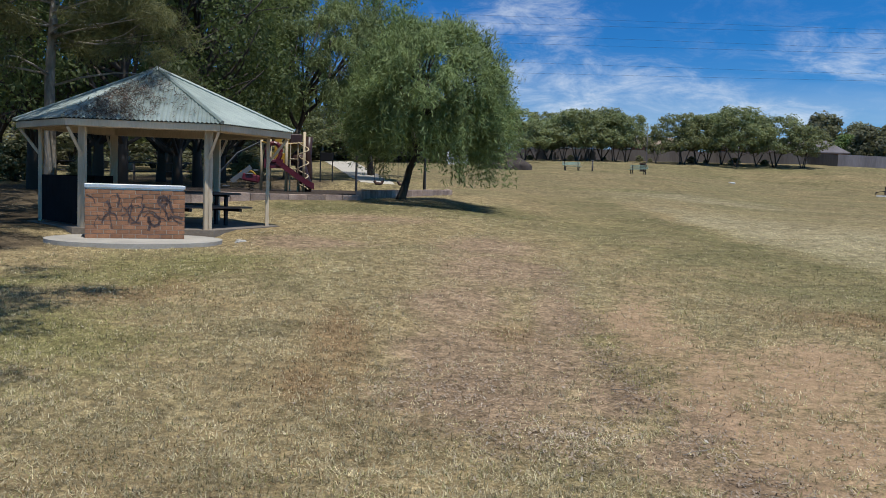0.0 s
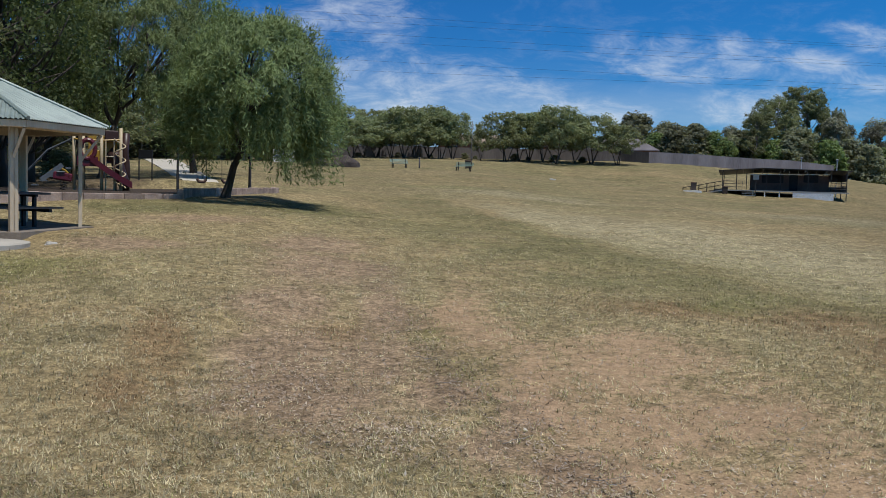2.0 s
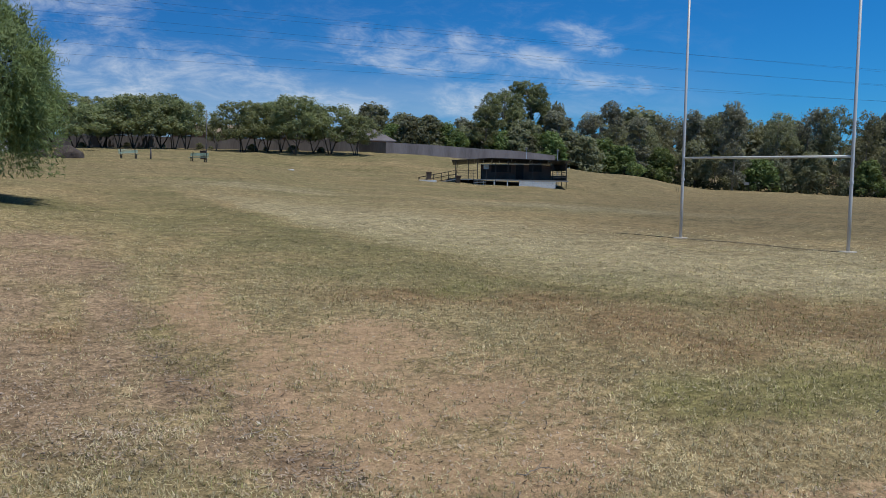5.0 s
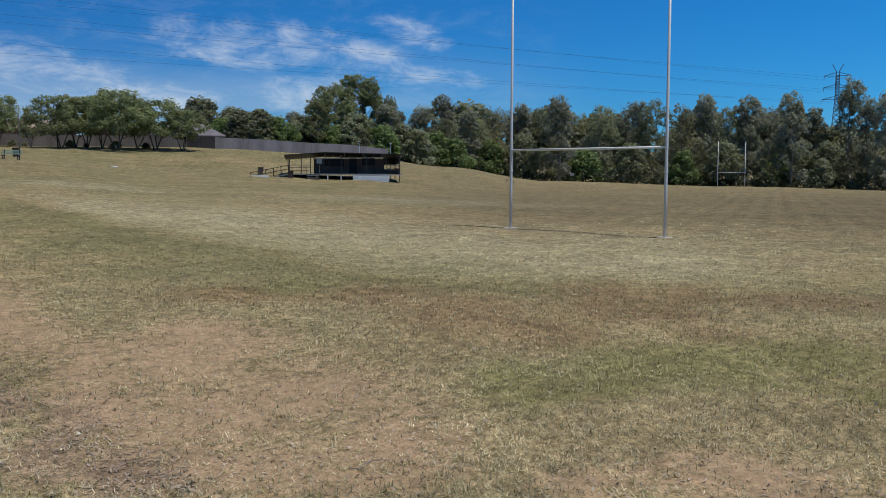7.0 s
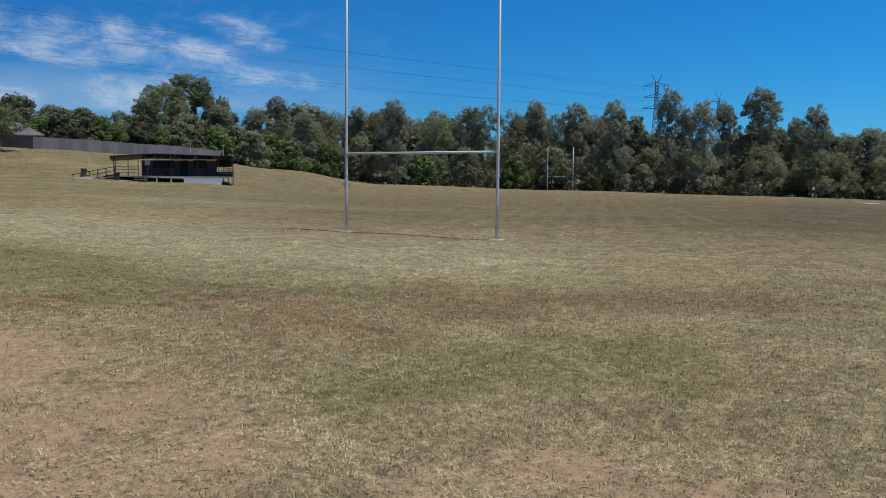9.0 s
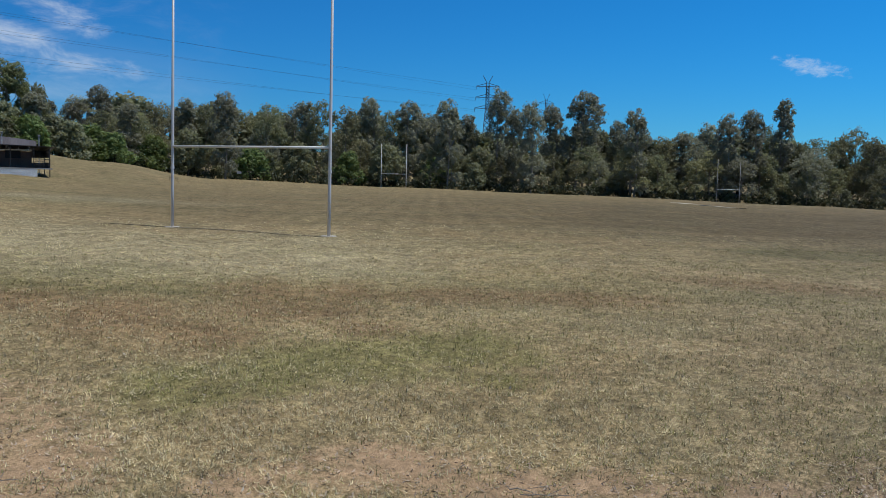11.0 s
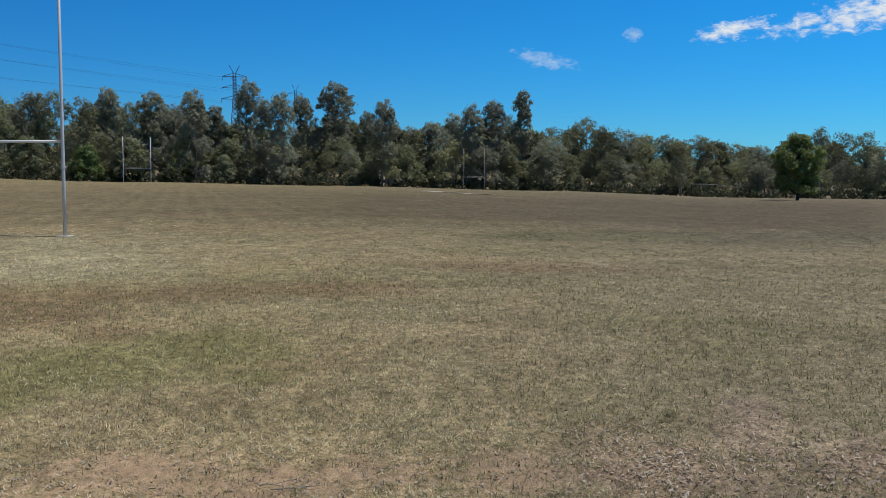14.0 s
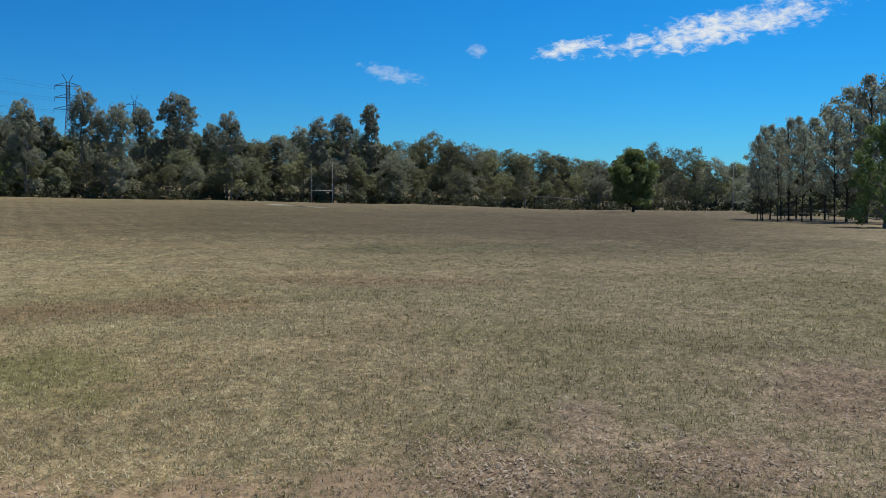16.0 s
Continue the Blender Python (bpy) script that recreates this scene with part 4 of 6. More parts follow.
def build_shelter():
    M["roof_iron"] = material("roof_iron", (0.35, 0.40, 0.375), (0.2, 0.245, 0.228), 1.3, 26, 0.42, 0.15, 0.15, 0.003)
    M["roof_lining"] = material("roof_lining", (0.13, 0.1, 0.078), (0.07, 0.055, 0.045), 2, 30, 0.85, 0, 0.2, 0.004)
    ob = thing("picnic_shelter", SHELTER, "hexagonal picnic shelter with green iron roof and cream timber posts", "shelter")
    pr, er, eave, apex = 2.55, 3.06, 2.2, 3.52
    for k, (x, y) in enumerate(hexagon(pr)):
        for s in (-1, 1):
            a = radians(60 * k + 90)
            part("post", Shape().box((0.085, 0.11, 2.5), (x + 0.034 * s * math.cos(a), y + 0.034 * s * math.sin(a), 1.1), (0, 0, 60 * k), 0.008), "cream_timber", ob)
        x2, y2 = hexagon(er - 0.06)[k]
        part("brace", Shape().tube([(x * 0.99, y * 0.99, eave - 0.75), (x2, y2, eave - 0.12)], 0.04, 4), "cream_timber", ob)
    for k in range(6):
        a, b = Vector((*hexagon(er)[k], eave)), Vector((*hexagon(er)[(k + 1) % 6], eave))
        mid, d = (a + b) / 2, b - a
        turn = math.degrees(math.atan2(d.y, d.x))
        part("fascia", Shape().box((d.length, 0.045, 0.14), (mid.x, mid.y, eave - 0.04), (0, 0, turn), 0.005), "cream_timber", ob)
        a2, b2 = Vector((*hexagon(pr)[k], 0)), Vector((*hexagon(pr)[(k + 1) % 6], 0))
        m2, d2 = (a2 + b2) / 2, b2 - a2
        part("beam", Shape().box((d2.length, 0.07, 0.18), (m2.x, m2.y, eave - 0.02), (0, 0, turn), 0.005), "cream_timber", ob)
        # corrugated sheet: ridges run from eave to ridge
        out = Vector((mid.x, mid.y, 0)).normalized()
        along = d.normalized()
        cols, rows = 120, 2
        half, depth = er * 1.03 * 0.5, er * 1.03 * math.cos(math.pi / 6)
        v, f = [], []
        for side in (0, 1):
            for i in range(cols + 1):
                u = -half + 2 * half * i / cols
                wave = 0.017 * math.cos(u / 0.09 * 2 * math.pi)
                top = 1 - abs(u) / half  # share of the way up at which this ridge meets the hip
                for j in range(rows):
                    t = top * j / (rows - 1)
                    p = out * depth * (1 - t) + along * u
                    v.append((p.x, p.y, eave + 0.05 + (apex - eave) * t + wave - 0.006 * side))
        for i in range(cols):
            a0 = i * rows
            f.append((a0, a0 + rows, a0 + rows + 1, a0 + 1))
        roof = Shape().add(v[: (cols + 1) * rows], f)
        part("roof_sheet", roof, "roof_iron", ob)
        e1, e2 = (Vector((*hexagon(er * 0.98)[(k + i) % 6], eave + 0.02)) for i in (0, 1))
        top, down = Vector((0, 0, apex - 0.05)), Vector((0, 0, 0.02))
        part("lining_board", Shape().add([e1, e2, top, e1 - down, e2 - down, top - down], [(0, 1, 2), (5, 4, 3), (0, 3, 4, 1), (1, 4, 5, 2), (2, 5, 3, 0)]), "roof_lining", ob)
        c = Vector((*hexagon(er * 1.03)[k], eave + 0.07))
        part("hip_cap", Shape().tube([c, (0, 0, apex + 0.07)], 0.045, 6), "roof_iron", ob)
    part("roof_cap", Shape().tube([(0, 0, apex + 0.02), (0, 0, apex + 0.1), (0, 0, apex + 0.13)], [0.13, 0.07, 0.02], 10), "roof_iron", ob)
    return ob


build_shelter()
_pad = Shape().prism(hexagon(2.85), -0.5, 0.0)
pad = tagged(new("shelter_slab", _pad.mesh("shelter_slab", "shaded_concrete")), "concrete floor slab under the picnic shelter", "slab", kind="structure")
pad.matrix_basis = SHELTER

# ---- brick barbecue ----
BBQ_AZ, BBQ_R = -17.6, 19.65
BBQ = on_ground(BBQ_AZ, BBQ_R, 1.0)
BBQ.translation.z = 0.335


def build_barbecue():
    M["mortar"] = material("mortar", (0.40, 0.34, 0.27), None, 4, 60, 0.95, 0, 0.3, 0.004)
    M["brick"] = material("brick", (0.34, 0.165, 0.085), (0.2, 0.09, 0.05), 5, 50, 0.9, 0, 0.4, 0.004, 0.22)
    M["bench_steel"] = material("bench_steel", (0.8, 0.8, 0.8), (0.62, 0.62, 0.63), 2, 30, 0.38, 0.6, 0.05, 0.001)
    ob = thing("barbecue", BBQ @ Matrix.Diagonal((0.955, 1, 1, 1)), "red brick barbecue with a steel top and dark scrawled graffiti", "barbecue")
    w, d, h = 1.93, 0.80, 0.945
    part("core", Shape().box((w - 0.008, d - 0.008, h), (0, d / 2, h / 2)), "mortar", ob)
    part("hotplate", Shape().box((w + 0.02, d + 0.04, 0.07), (0, d / 2, h + 0.065), (0, 0, 0), 0.006)
         .box((w - 0.06, d - 0.06, 0.035), (0, d / 2, h + 0.017)), "bench_steel", ob)
    full = Shape().box((0.230, 0.11, 0.076), bevel=0.004).mesh("brick", "brick")
    half = Shape().box((0.110, 0.11, 0.076), bevel=0.004).mesh("brick", "brick")
    rng = random.Random(3)
    for c in range(11):
        z = 0.043 + c * 0.086
        x = -w / 2
        odd = c % 2
        row = ([half] if odd else []) + [full] * (7 if odd else 8) + ([half] if odd else [])
        for b in row:
            wide = 0.23 if b is full else 0.11
            part("brick", b, None, ob, at=pose(x + wide / 2, 0.055 - rng.uniform(0, 0.004), z, 0, 0, rng.uniform(-0.3, 0.3)))
            x += wide + 0.0128
        for s in (-1, 1):
            for k in range(3):
                part("brick", full, None, ob, at=pose(s * (w / 2 - 0.055), 0.24 + k * 0.243 - 0.06 * odd, z, 0, 0, 90))
    rng = random.Random(12)
    M["spray_paint"] = material("spray_paint", (0.105, 0.07, 0.062), (0.07, 0.045, 0.042), 4, 40, 0.7, 0, 0.1, 0.001)
    strokes = Shape()
    for k in range(34):
        x0, z0 = rng.uniform(-0.86, 0.8), rng.uniform(0.36, 0.72)
        a, turn, p = rng.uniform(-2.4, 2.4), rng.uniform(-0.7, 0.7), Vector((x0, -0.006, z0))
        wide = rng.choice((0.008, 0.012, 0.018, 0.03, 0.05))
        for q in range(rng.randint(3, 8)):
            d = Vector((math.cos(a), 0, math.sin(a))) * rng.uniform(0.04, 0.09)
            if not (-0.93 < (p + d).x < 0.93 and 0.14 < (p + d).z < 0.88):
                break
            strokes.box((d.length + wide * 0.6, 0.004, wide), p + d * 0.5, (0, -math.degrees(a), 0))
            p, a = p + d, a + turn * rng.uniform(0.4, 1.6)
    tagged(part("graffiti", strokes, "spray_paint", ob, "dark sprayed scrawl"), kind="stuff")
    return ob


build_barbecue()
_oval = [(1.66 * math.cos(a), 0.05 + 1.5 * math.sin(a)) for a in (2 * math.pi * k / 40 for k in range(40))]
apron = tagged(new("barbecue_slab", Shape().prism(_oval, -0.4, 0.0).mesh("barbecue_slab", "concrete")), "rounded concrete slab under the barbecue", "slab", kind="structure")
apron.matrix_basis = BBQ

# ---- clubhouse ----


def build_clubhouse():
    M["ribbed_white"] = material("ribbed_white", (0.8, 0.8, 0.79), (0.64, 0.64, 0.64), 0.8, 14, 0.5, 0.0, 0.1, 0.004)
    M["deck_edge"] = material("deck_edge", (0.34, 0.33, 0.31), (0.22, 0.21, 0.2), 1, 12, 0.7, 0.1, 0.2, 0.004)
    M["dark_glass"] = material("dark_glass", (0.03, 0.026, 0.026), (0.018, 0.016, 0.016), 1, 5, 0.6, 0, 0, 0)
    for name in ("dark_cladding", "dark_glass"):
        M[name].node_tree.nodes["Principled BSDF"].inputs["Specular IOR Level"].default_value = 0.12
    ob = thing("clubhouse", on_ground(30.0, 112, 2.0) @ Matrix.Scale(0.95, 4), "raised dark clubhouse with a wide skillion roof and open deck", "building")
    ob.matrix_basis.translation.z -= 0.3
    fl = 0.98
    wall = part("wall", Shape().box((8.66, 4.4, 1.86), (0.43, 2.8, fl + 0.93)), "dark_cladding", ob)
    for k in range(36):  # cover strips of the cladding
        part("cover_strip", Shape().box((0.04, 0.03, 1.82), (-3.8 + k * 0.24, 0.59, fl + 0.93)), "dark_cladding", wall)
    part("servery_opening", Shape().box((2.4, 0.06, 1.0), (-1.4, 0.57, fl + 1.4)), "dark_glass", wall)
    part("door", Shape().box((0.95, 0.06, 1.92), (0.9, 0.57, fl + 0.97)), "dark_glass", wall)
    part("window", Shape().box((1.6, 0.06, 0.9), (2.8, 0.57, fl + 1.5)), "dark_glass", wall)
    part("notice_board", Shape().box((0.62, 0.05, 0.62), (-3.25, 0.56, fl + 1.55), bevel=0.01), "white_paint", wall)
    part("top_plate", Shape().box((8.8, 0.12, 0.1), (0.43, 0.58, fl + 1.93), (0, -1.2, 0)), "ribbed_white", wall)
    for k in range(9):  # roof struts standing on the wall
        part("strut", Shape().box((0.05, 0.05, 0.42), (-3.6 + k * 1.0, 0.6, fl + 2.12)), "steel_post", wall)
    for z, h in ((fl + 1.62, 0.86), (fl + 0.3, 0.62)):  # infill at the open end
        part("infill_panel", Shape().box((1.5, 0.04, h), (5.68, 4.7, z)).box((0.04, 6.4, h), (6.42, 1.45, z)), "paling_brown", ob)
    part("floor_deck", Shape().box((13.6, 7.0, 0.14), (-0.05, 1.5, fl - 0.07)), "deck_edge", ob)
    edge = ((-7.45, 3.16), (-2.6, 3.52), (7.05, 3.34))
    sheet = Shape()
    for (xa, za), (xb, zb) in zip(edge, edge[1:]):
        lo = [(xa, -1.93, za), (xb, -1.93, zb), (xb, 5.4, zb - 0.42), (xa, 5.4, za - 0.42)]
        sheet.add([(x, y, z + h) for h in (0.0, 0.055) for x, y, z in lo], [(3, 2, 1, 0), (4, 5, 6, 7), (0, 1, 5, 4), (1, 2, 6, 5), (2, 3, 7, 6), (3, 0, 4, 7)])
    part("roof", sheet, "dark_steel", ob)
    for k in range(7):
        part("rafter", Shape().box((0.08, 6.9, 0.16), (-7.0 + k * 2.27, 1.72, (3.0, 3.17, 3.23, 3.2, 3.16, 3.12, 3.08)[k]), (-2.9, 0, 0)), "deck_edge", ob)
    for x in (-6.95, -5.4, -4.3, -2.1, -0.6, 2.4, 4.8, 6.45):
        part("post", Shape().box((0.09, 0.09, 3.2), (x, -1.85, 1.6)), "dark_steel", ob)
    for x in (-6.95, 6.45):
        part("post", Shape().box((0.09, 0.09, 3.0), (x, 4.8, 1.5)), "dark_steel", ob)
    for x in (-3.55, -2.25, -0.65, 0.85):
        part("stump", Shape().box((0.12, 0.12, fl), (x, -1.9, fl / 2 - 0.05)), "ribbed_white", ob)
    skirt = Shape()
    for k in range(9):
        skirt.box((4.3, 0.05, 0.088), (3.0, -1.95 + 0.012 * (k % 2), 0.06 + 0.1 * k))
    part("skirting", skirt, "ribbed_white", ob)
    for x0, x1, y0, y1 in ((4.9, 6.45, -1.95, -1.95), (6.45, 6.45, -1.95, 4.8), (-6.9, -4.4, -1.95, -1.95)):
        rail = Shape()
        for h in (0.35, 0.7, 1.02):
            rail.tube([(x0, y0, fl + h), (x1, y1, fl + h)], 0.028, 5)
        part("railing", rail, "dark_steel", ob)
    bal = Shape()
    for k in range(13):
        bal.box((0.02, 0.02, 1.0), (4.95 + k * 0.12, -1.95, fl + 0.5))
    part("baluster_row", bal, "dark_steel", ob)
    # ramp and steps at the open end
    ramp_part = part("ramp", Shape().add([(-11.4, -2.4, 0.05), (-6.9, -2.4, fl), (-6.9, -1.0, fl), (-11.4, -1.0, 0.05),
                                         (-11.4, -2.4, -0.1), (-6.9, -2.4, fl - 0.14), (-6.9, -1.0, fl - 0.14), (-11.4, -1.0, -0.1)],
                                        [(0, 1, 2, 3), (7, 6, 5, 4), (0, 4, 5, 1), (1, 5, 6, 2), (2, 6, 7, 3), (3, 7, 4, 0)]), "deck_edge", ob)
    for y in (-2.4, -1.0):
        r = Shape()
        for h in (0.1, 0.55, 1.0):
            r.tube([(-11.4, y, h + 0.05), (-6.9, y, fl + h)], 0.03, 5)
        part("handrail", r, "dark_steel", ramp_part)
        for k in range(6):
            x = -11.4 + 0.9 * k
            part("baluster", Shape().box((0.05, 0.05, 1.05), (x, y, 0.55 + 0.186 * k)), "dark_steel", ramp_part)
    for k in range(5):
        part("step", Shape().box((1.5, 0.28, 0.05), (-4.0, -3.2 + 0.27 * k, 0.17 + 0.19 * k)), "deck_edge", ob)
    for s in (-1, 1):
        part("stair_rail", Shape().tube([(-4.0 + s * 0.75, -3.3, 1.0), (-4.0 + s * 0.75, -2.0, fl + 1.0)], 0.03, 5)
             .tube([(-4.0 + s * 0.75, -3.3, 0.0), (-4.0 + s * 0.75, -3.3, 1.0)], 0.03, 5), "dark_steel", ob)
    for x, h in ((1.9, 5.0), (5.9, 4.8)):
        lamp = part("floodlight_pole", Shape().tube([(x, 5.2, 0), (x, 5.2, h)], 0.05, 6), "steel_post", ob)
        part("floodlight", Shape().box((0.3, 0.16, 0.22), (x, 5.1, h), (15, 0, 0), 0.03), "grey_lamp", lamp)
    return ob


M["grey_lamp"] = material("grey_lamp", (0.3, 0.3, 0.3), None, 2, 20, 0.5, 0.2, 0, 0)
build_clubhouse()

# ---- fence on the hill ----


def fence_run(name, points, height, mat, label):
    sh = thing(name, pose(0, 0, 0), label, "fence", kind="structure")
    for (a0, r0), (a1, r1) in zip(points, points[1:]):
        n = max(1, int((bearing(a1, r1) - bearing(a0, r0)).length / 6))
        for k in range(n):
            p, q = (bearing(a0, r0).lerp(bearing(a1, r1), t / n) for t in (k, k + 1))
            zp, zq = ground_z(p.x, p.y), ground_z(q.x, q.y)
            s = Shape()
            o = Vector((q.y - p.y, p.x - q.x, 0)).normalized() * 0.03
            s.add([p + o + Vector((0, 0, zp - .4)), q + o + Vector((0, 0, zq - .4)), q + o + Vector((0, 0, zq + height)), p + o + Vector((0, 0, zp + height)),
                   p - o + Vector((0, 0, zp - .4)), q - o + Vector((0, 0, zq - .4)), q - o + Vector((0, 0, zq + height)), p - o + Vector((0, 0, zp + height))],
                  [(0, 1, 2, 3), (5, 4, 7, 6), (3, 2, 6, 7), (0, 4, 5, 1), (0, 3, 7, 4), (1, 5, 6, 2)])
            part("panel", s, mat, sh)
    return sh


fence_run("fence_1", ((22.4, 150), (28, 157), (32.5, 165)), 1.75, "paling", "weathered grey timber paling fence along the hill")
fence_run("fence_2", ((-2, 152), (8, 151.5), (15, 152.5), (20.8, 153), (22.4, 150)), 1.7, "paling_brown", "weathered grey-brown timber fence behind the hill trees")

# ---- the planted corner beside the shelter ----
M["red_plastic"] = material("red_plastic", (0.13, 0.016, 0.03), (0.085, 0.01, 0.02), 2, 20, 0.35, 0, 0.05, 0.002)
M["yellow_plastic"] = material("yellow_plastic", (0.42, 0.25, 0.03), (0.3, 0.17, 0.02), 2, 20, 0.4, 0, 0.05, 0.002)
M["tan_steel"] = material("tan_steel", (0.56, 0.46, 0.30), (0.42, 0.33, 0.21), 2, 20, 0.5, 0.0, 0.05, 0.002)
M["brown_plastic"] = material("brown_plastic", (0.06, 0.028, 0.022), (0.035, 0.015, 0.012), 2, 20, 0.45, 0, 0.05, 0.002)
M["grey_plastic"] = material("grey_plastic", (0.13, 0.145, 0.165), (0.09, 0.1, 0.12), 2, 20, 0.45, 0, 0.05, 0.002)
# bark mulch, its colour darkened to stand for the trees' shade
M["mulch"] = material("mulch", (0.085, 0.056, 0.038), (0.03, 0.02, 0.014), 1.2, 30, 0.95, 0, 0.8, 0.03)
M["wall_block"] = material("wall_block", (0.45, 0.34, 0.275), (0.22, 0.155, 0.13), 3, 25, 0.9, 0, 0.5, 0.01, 0.28)
M["screen_black"] = material("screen_black", (0.016, 0.016, 0.017), (0.01, 0.01, 0.011), 2, 20, 0.85, 0, 0.1, 0.002)
M["screen_black"].node_tree.nodes["Principled BSDF"].inputs["Specular IOR Level"].default_value = 0.1
M["table_slat"] = material("table_slat", (0.16, 0.13, 0.11), (0.08, 0.065, 0.055), 3, 30, 0.7, 0, 0.2, 0.004, 0.1)


def willow(at, seed, centre, radii, height, strands, label, trunk_top, lean):
    """A drooping tree: trunk, limbs to its boughs, and hanging strands of narrow leaves."""
    rng = np.random.default_rng(seed)
    ob = thing("willow_tree", at, label, "tree")
    c, rad = np.array(centre), np.array(radii)
    wood = Shape()
    top = np.array(trunk_top)
    stem = [np.array((-0.04, 0, -0.15)), np.array((0.02, 0, 0.15)), np.array((lean * 0.3, 0, 0.6)), np.array((lean * 0.55, 0.03, 1.15)), top * (1, 1, 0.85)]
    wood.tube(stem, [0.25, 0.17, 0.14, 0.125, 0.11], 10)
    forks = [top * (1, 1, 0.85) + np.array((0.75, -0.1, 1.1)), top * (1, 1, 0.85) + np.array((-0.35, 0.2, 1.3)), top * (1, 1, 0.85) + np.array((0.2, -0.5, 1.4))]
    for q in forks:
        wood.tube(bend(stem[-1], q, rng, 0.1, 5), [0.1, 0.09, 0.08, 0.07, 0.055], 8)
    boughs = []
    for k in range(52):
        t = (k + 0.5) / 52
        d = np.array((math.cos(k * 2.39996) * math.sqrt(1 - (t * 1.5 - 0.58) ** 2), math.sin(k * 2.39996) * math.sqrt(1 - (t * 1.5 - 0.58) ** 2), t * 1.5 - 0.58))
        boughs.append(c + d * rad * np.array((1 - 0.3 * max(0.0, d[2]), 1.0, 1.0)) * rng.uniform(0.72, 1.0))
    for b in boughs[::2]:
        mid = c + (b - c) * 0.45 + rng.normal(size=3) * 0.2
        start = min(forks, key=lambda q: np.linalg.norm(q - mid))
        wood.tube([start, (start + mid) / 2 + rng.normal(size=3) * 0.12, mid, b], [0.055, 0.045, 0.03, 0.012], 6)
    pos, ax = [], []
    for k in range(strands):
        b = boughs[rng.integers(len(boughs))] + rng.normal(size=3) * (0.3, 0.3, 0.2)
        out = (b - c) / rad
        out = out / (np.linalg.norm(out) + 1e-6)
        length = rng.uniform(0.25, 0.6) + (rng.uniform(0.1, 1.1) if out[2] < -0.25 else 0) + (rng.uniform(0.1, 1.5) if out[2] < 0.15 and out[0] > 0.3 and k % 3 == 0 else 0)
        n = int(length / 0.028)
        t = np.linspace(0, 1, n)[:, None]
        reach = np.array((out[0], out[1], 0)) * rng.uniform(0.15, 0.5) + rng.normal(size=3) * (0.14, 0.14, 0)
        p = b + reach * np.sqrt(t) + np.array((0, 0, 1.0)) * (0.2 * np.sin(t * 2.2) - length * t**1.5) + rng.normal(size=(n, 3)) * 0.07
        p = p[p[:, 2] > 0.55]
        pos.append(p)
        ax.append(np.tile(reach * 0.5 + np.array((0, 0, -0.7)), (len(p), 1)) + rng.normal(size=(len(p), 3)) * 0.8)
    p, axis = np.concatenate(pos), np.concatenate(ax)
    axis /= np.linalg.norm(axis, axis=1, keepdims=True)
    face = (p - c) / rad * 0.85 + rng.normal(size=p.shape) * 0.36 + np.array((0, 0, 0.4))
    face -= axis * np.sum(axis * face, axis=1, keepdims=True)
    side = np.cross(axis, face)
    side /= np.linalg.norm(side, axis=1, keepdims=True) + 1e-9
    s = rng.uniform(0.7, 1.3, (len(p), 1))
    L, Wd = 0.1 * s, 0.0165 * s
    v = np.stack([p - axis * L, p + side * Wd, p + axis * L, p - side * Wd], 1).reshape(-1, 3)
    part("trunk", wood, "bark_dark", ob, smooth=True)
    part("crown", mesh_of("crown", v, np.arange(len(v)).reshape(-1, 4), "leaf_willow"), None, ob)
    return ob


willow(on_ground(-2.45, 36), 71, (0.85, -1.7, 3.85), (2.7, 3.2, 2.9), 6.9, 4300, "drooping willow-like tree with feathery green leaves", (0.55, -0.1, 2.0), 0.5)
willow(on_ground(-9.3, 53) @ Matrix.Scale(1.25, 4), 72, (1.55, 0, 5.3), (3.9, 3.0, 3.5), 9, 4600, "large drooping green tree behind the playground", (0.5, 0, 2.6), 0.2)

# big shade trees behind
M["leaf_deep"] = leafy("leaf_deep", (0.17, 0.225, 0.085), (0.055, 0.078, 0.033), 0.52)


def tall_shape(t, rng):
    return 0.2 + 0.76 * t, 0.36 * math.sqrt(max(0.03, 1 - (1.7 * t - 0.75) ** 2)) * rng.uniform(0.6, 1.1)


SHADE = [grow(s, clumps_in(s, 85, tall_shape, 0.075), [(0.01, 0.0, 0.8)], (0.0148, 0.0064), 125, "bark_dark", mat, trunk_r=0.016, limbs=0.6, shell=0.2, tri=False)
         for s, mat in ((81, "leaf_deep"), (82, "leaf_broad"), (83, "leaf_deep"))]
for i, (az, r, h, k) in enumerate(((-27.5, 33, 14, 0), (-23.0, 37, 16, 2), (-18.5, 35, 14, 0), (-15.5, 42, 15, 2), (-13.0, 48, 13.5, 1), (-10.6, 66, 15, 1),
                                   (-20.5, 46, 17, 1), (-4.3, 60, 13, 1), (-25, 52, 18, 2), (-16, 60, 18, 2), (-31, 42, 17, 1), (-28.5, 27, 13, 2), (-12.2, 57, 15, 0), (-19.8, 40, 15, 0), (-16.4, 50, 15, 2), (-14.3, 43.5, 14, 0))):
    wood, crown = SHADE[k]
    ob = thing("shade_tree", on_ground(az, r, 77 * i) @ Matrix.Diagonal((h * 0.95, h * 0.95, h, 1)), "tall dense green shade tree behind the picnic shelter", "tree", "shade trees behind the shelter")
    part("trunk", wood, None, ob)
    part("crown", crown, None, ob)
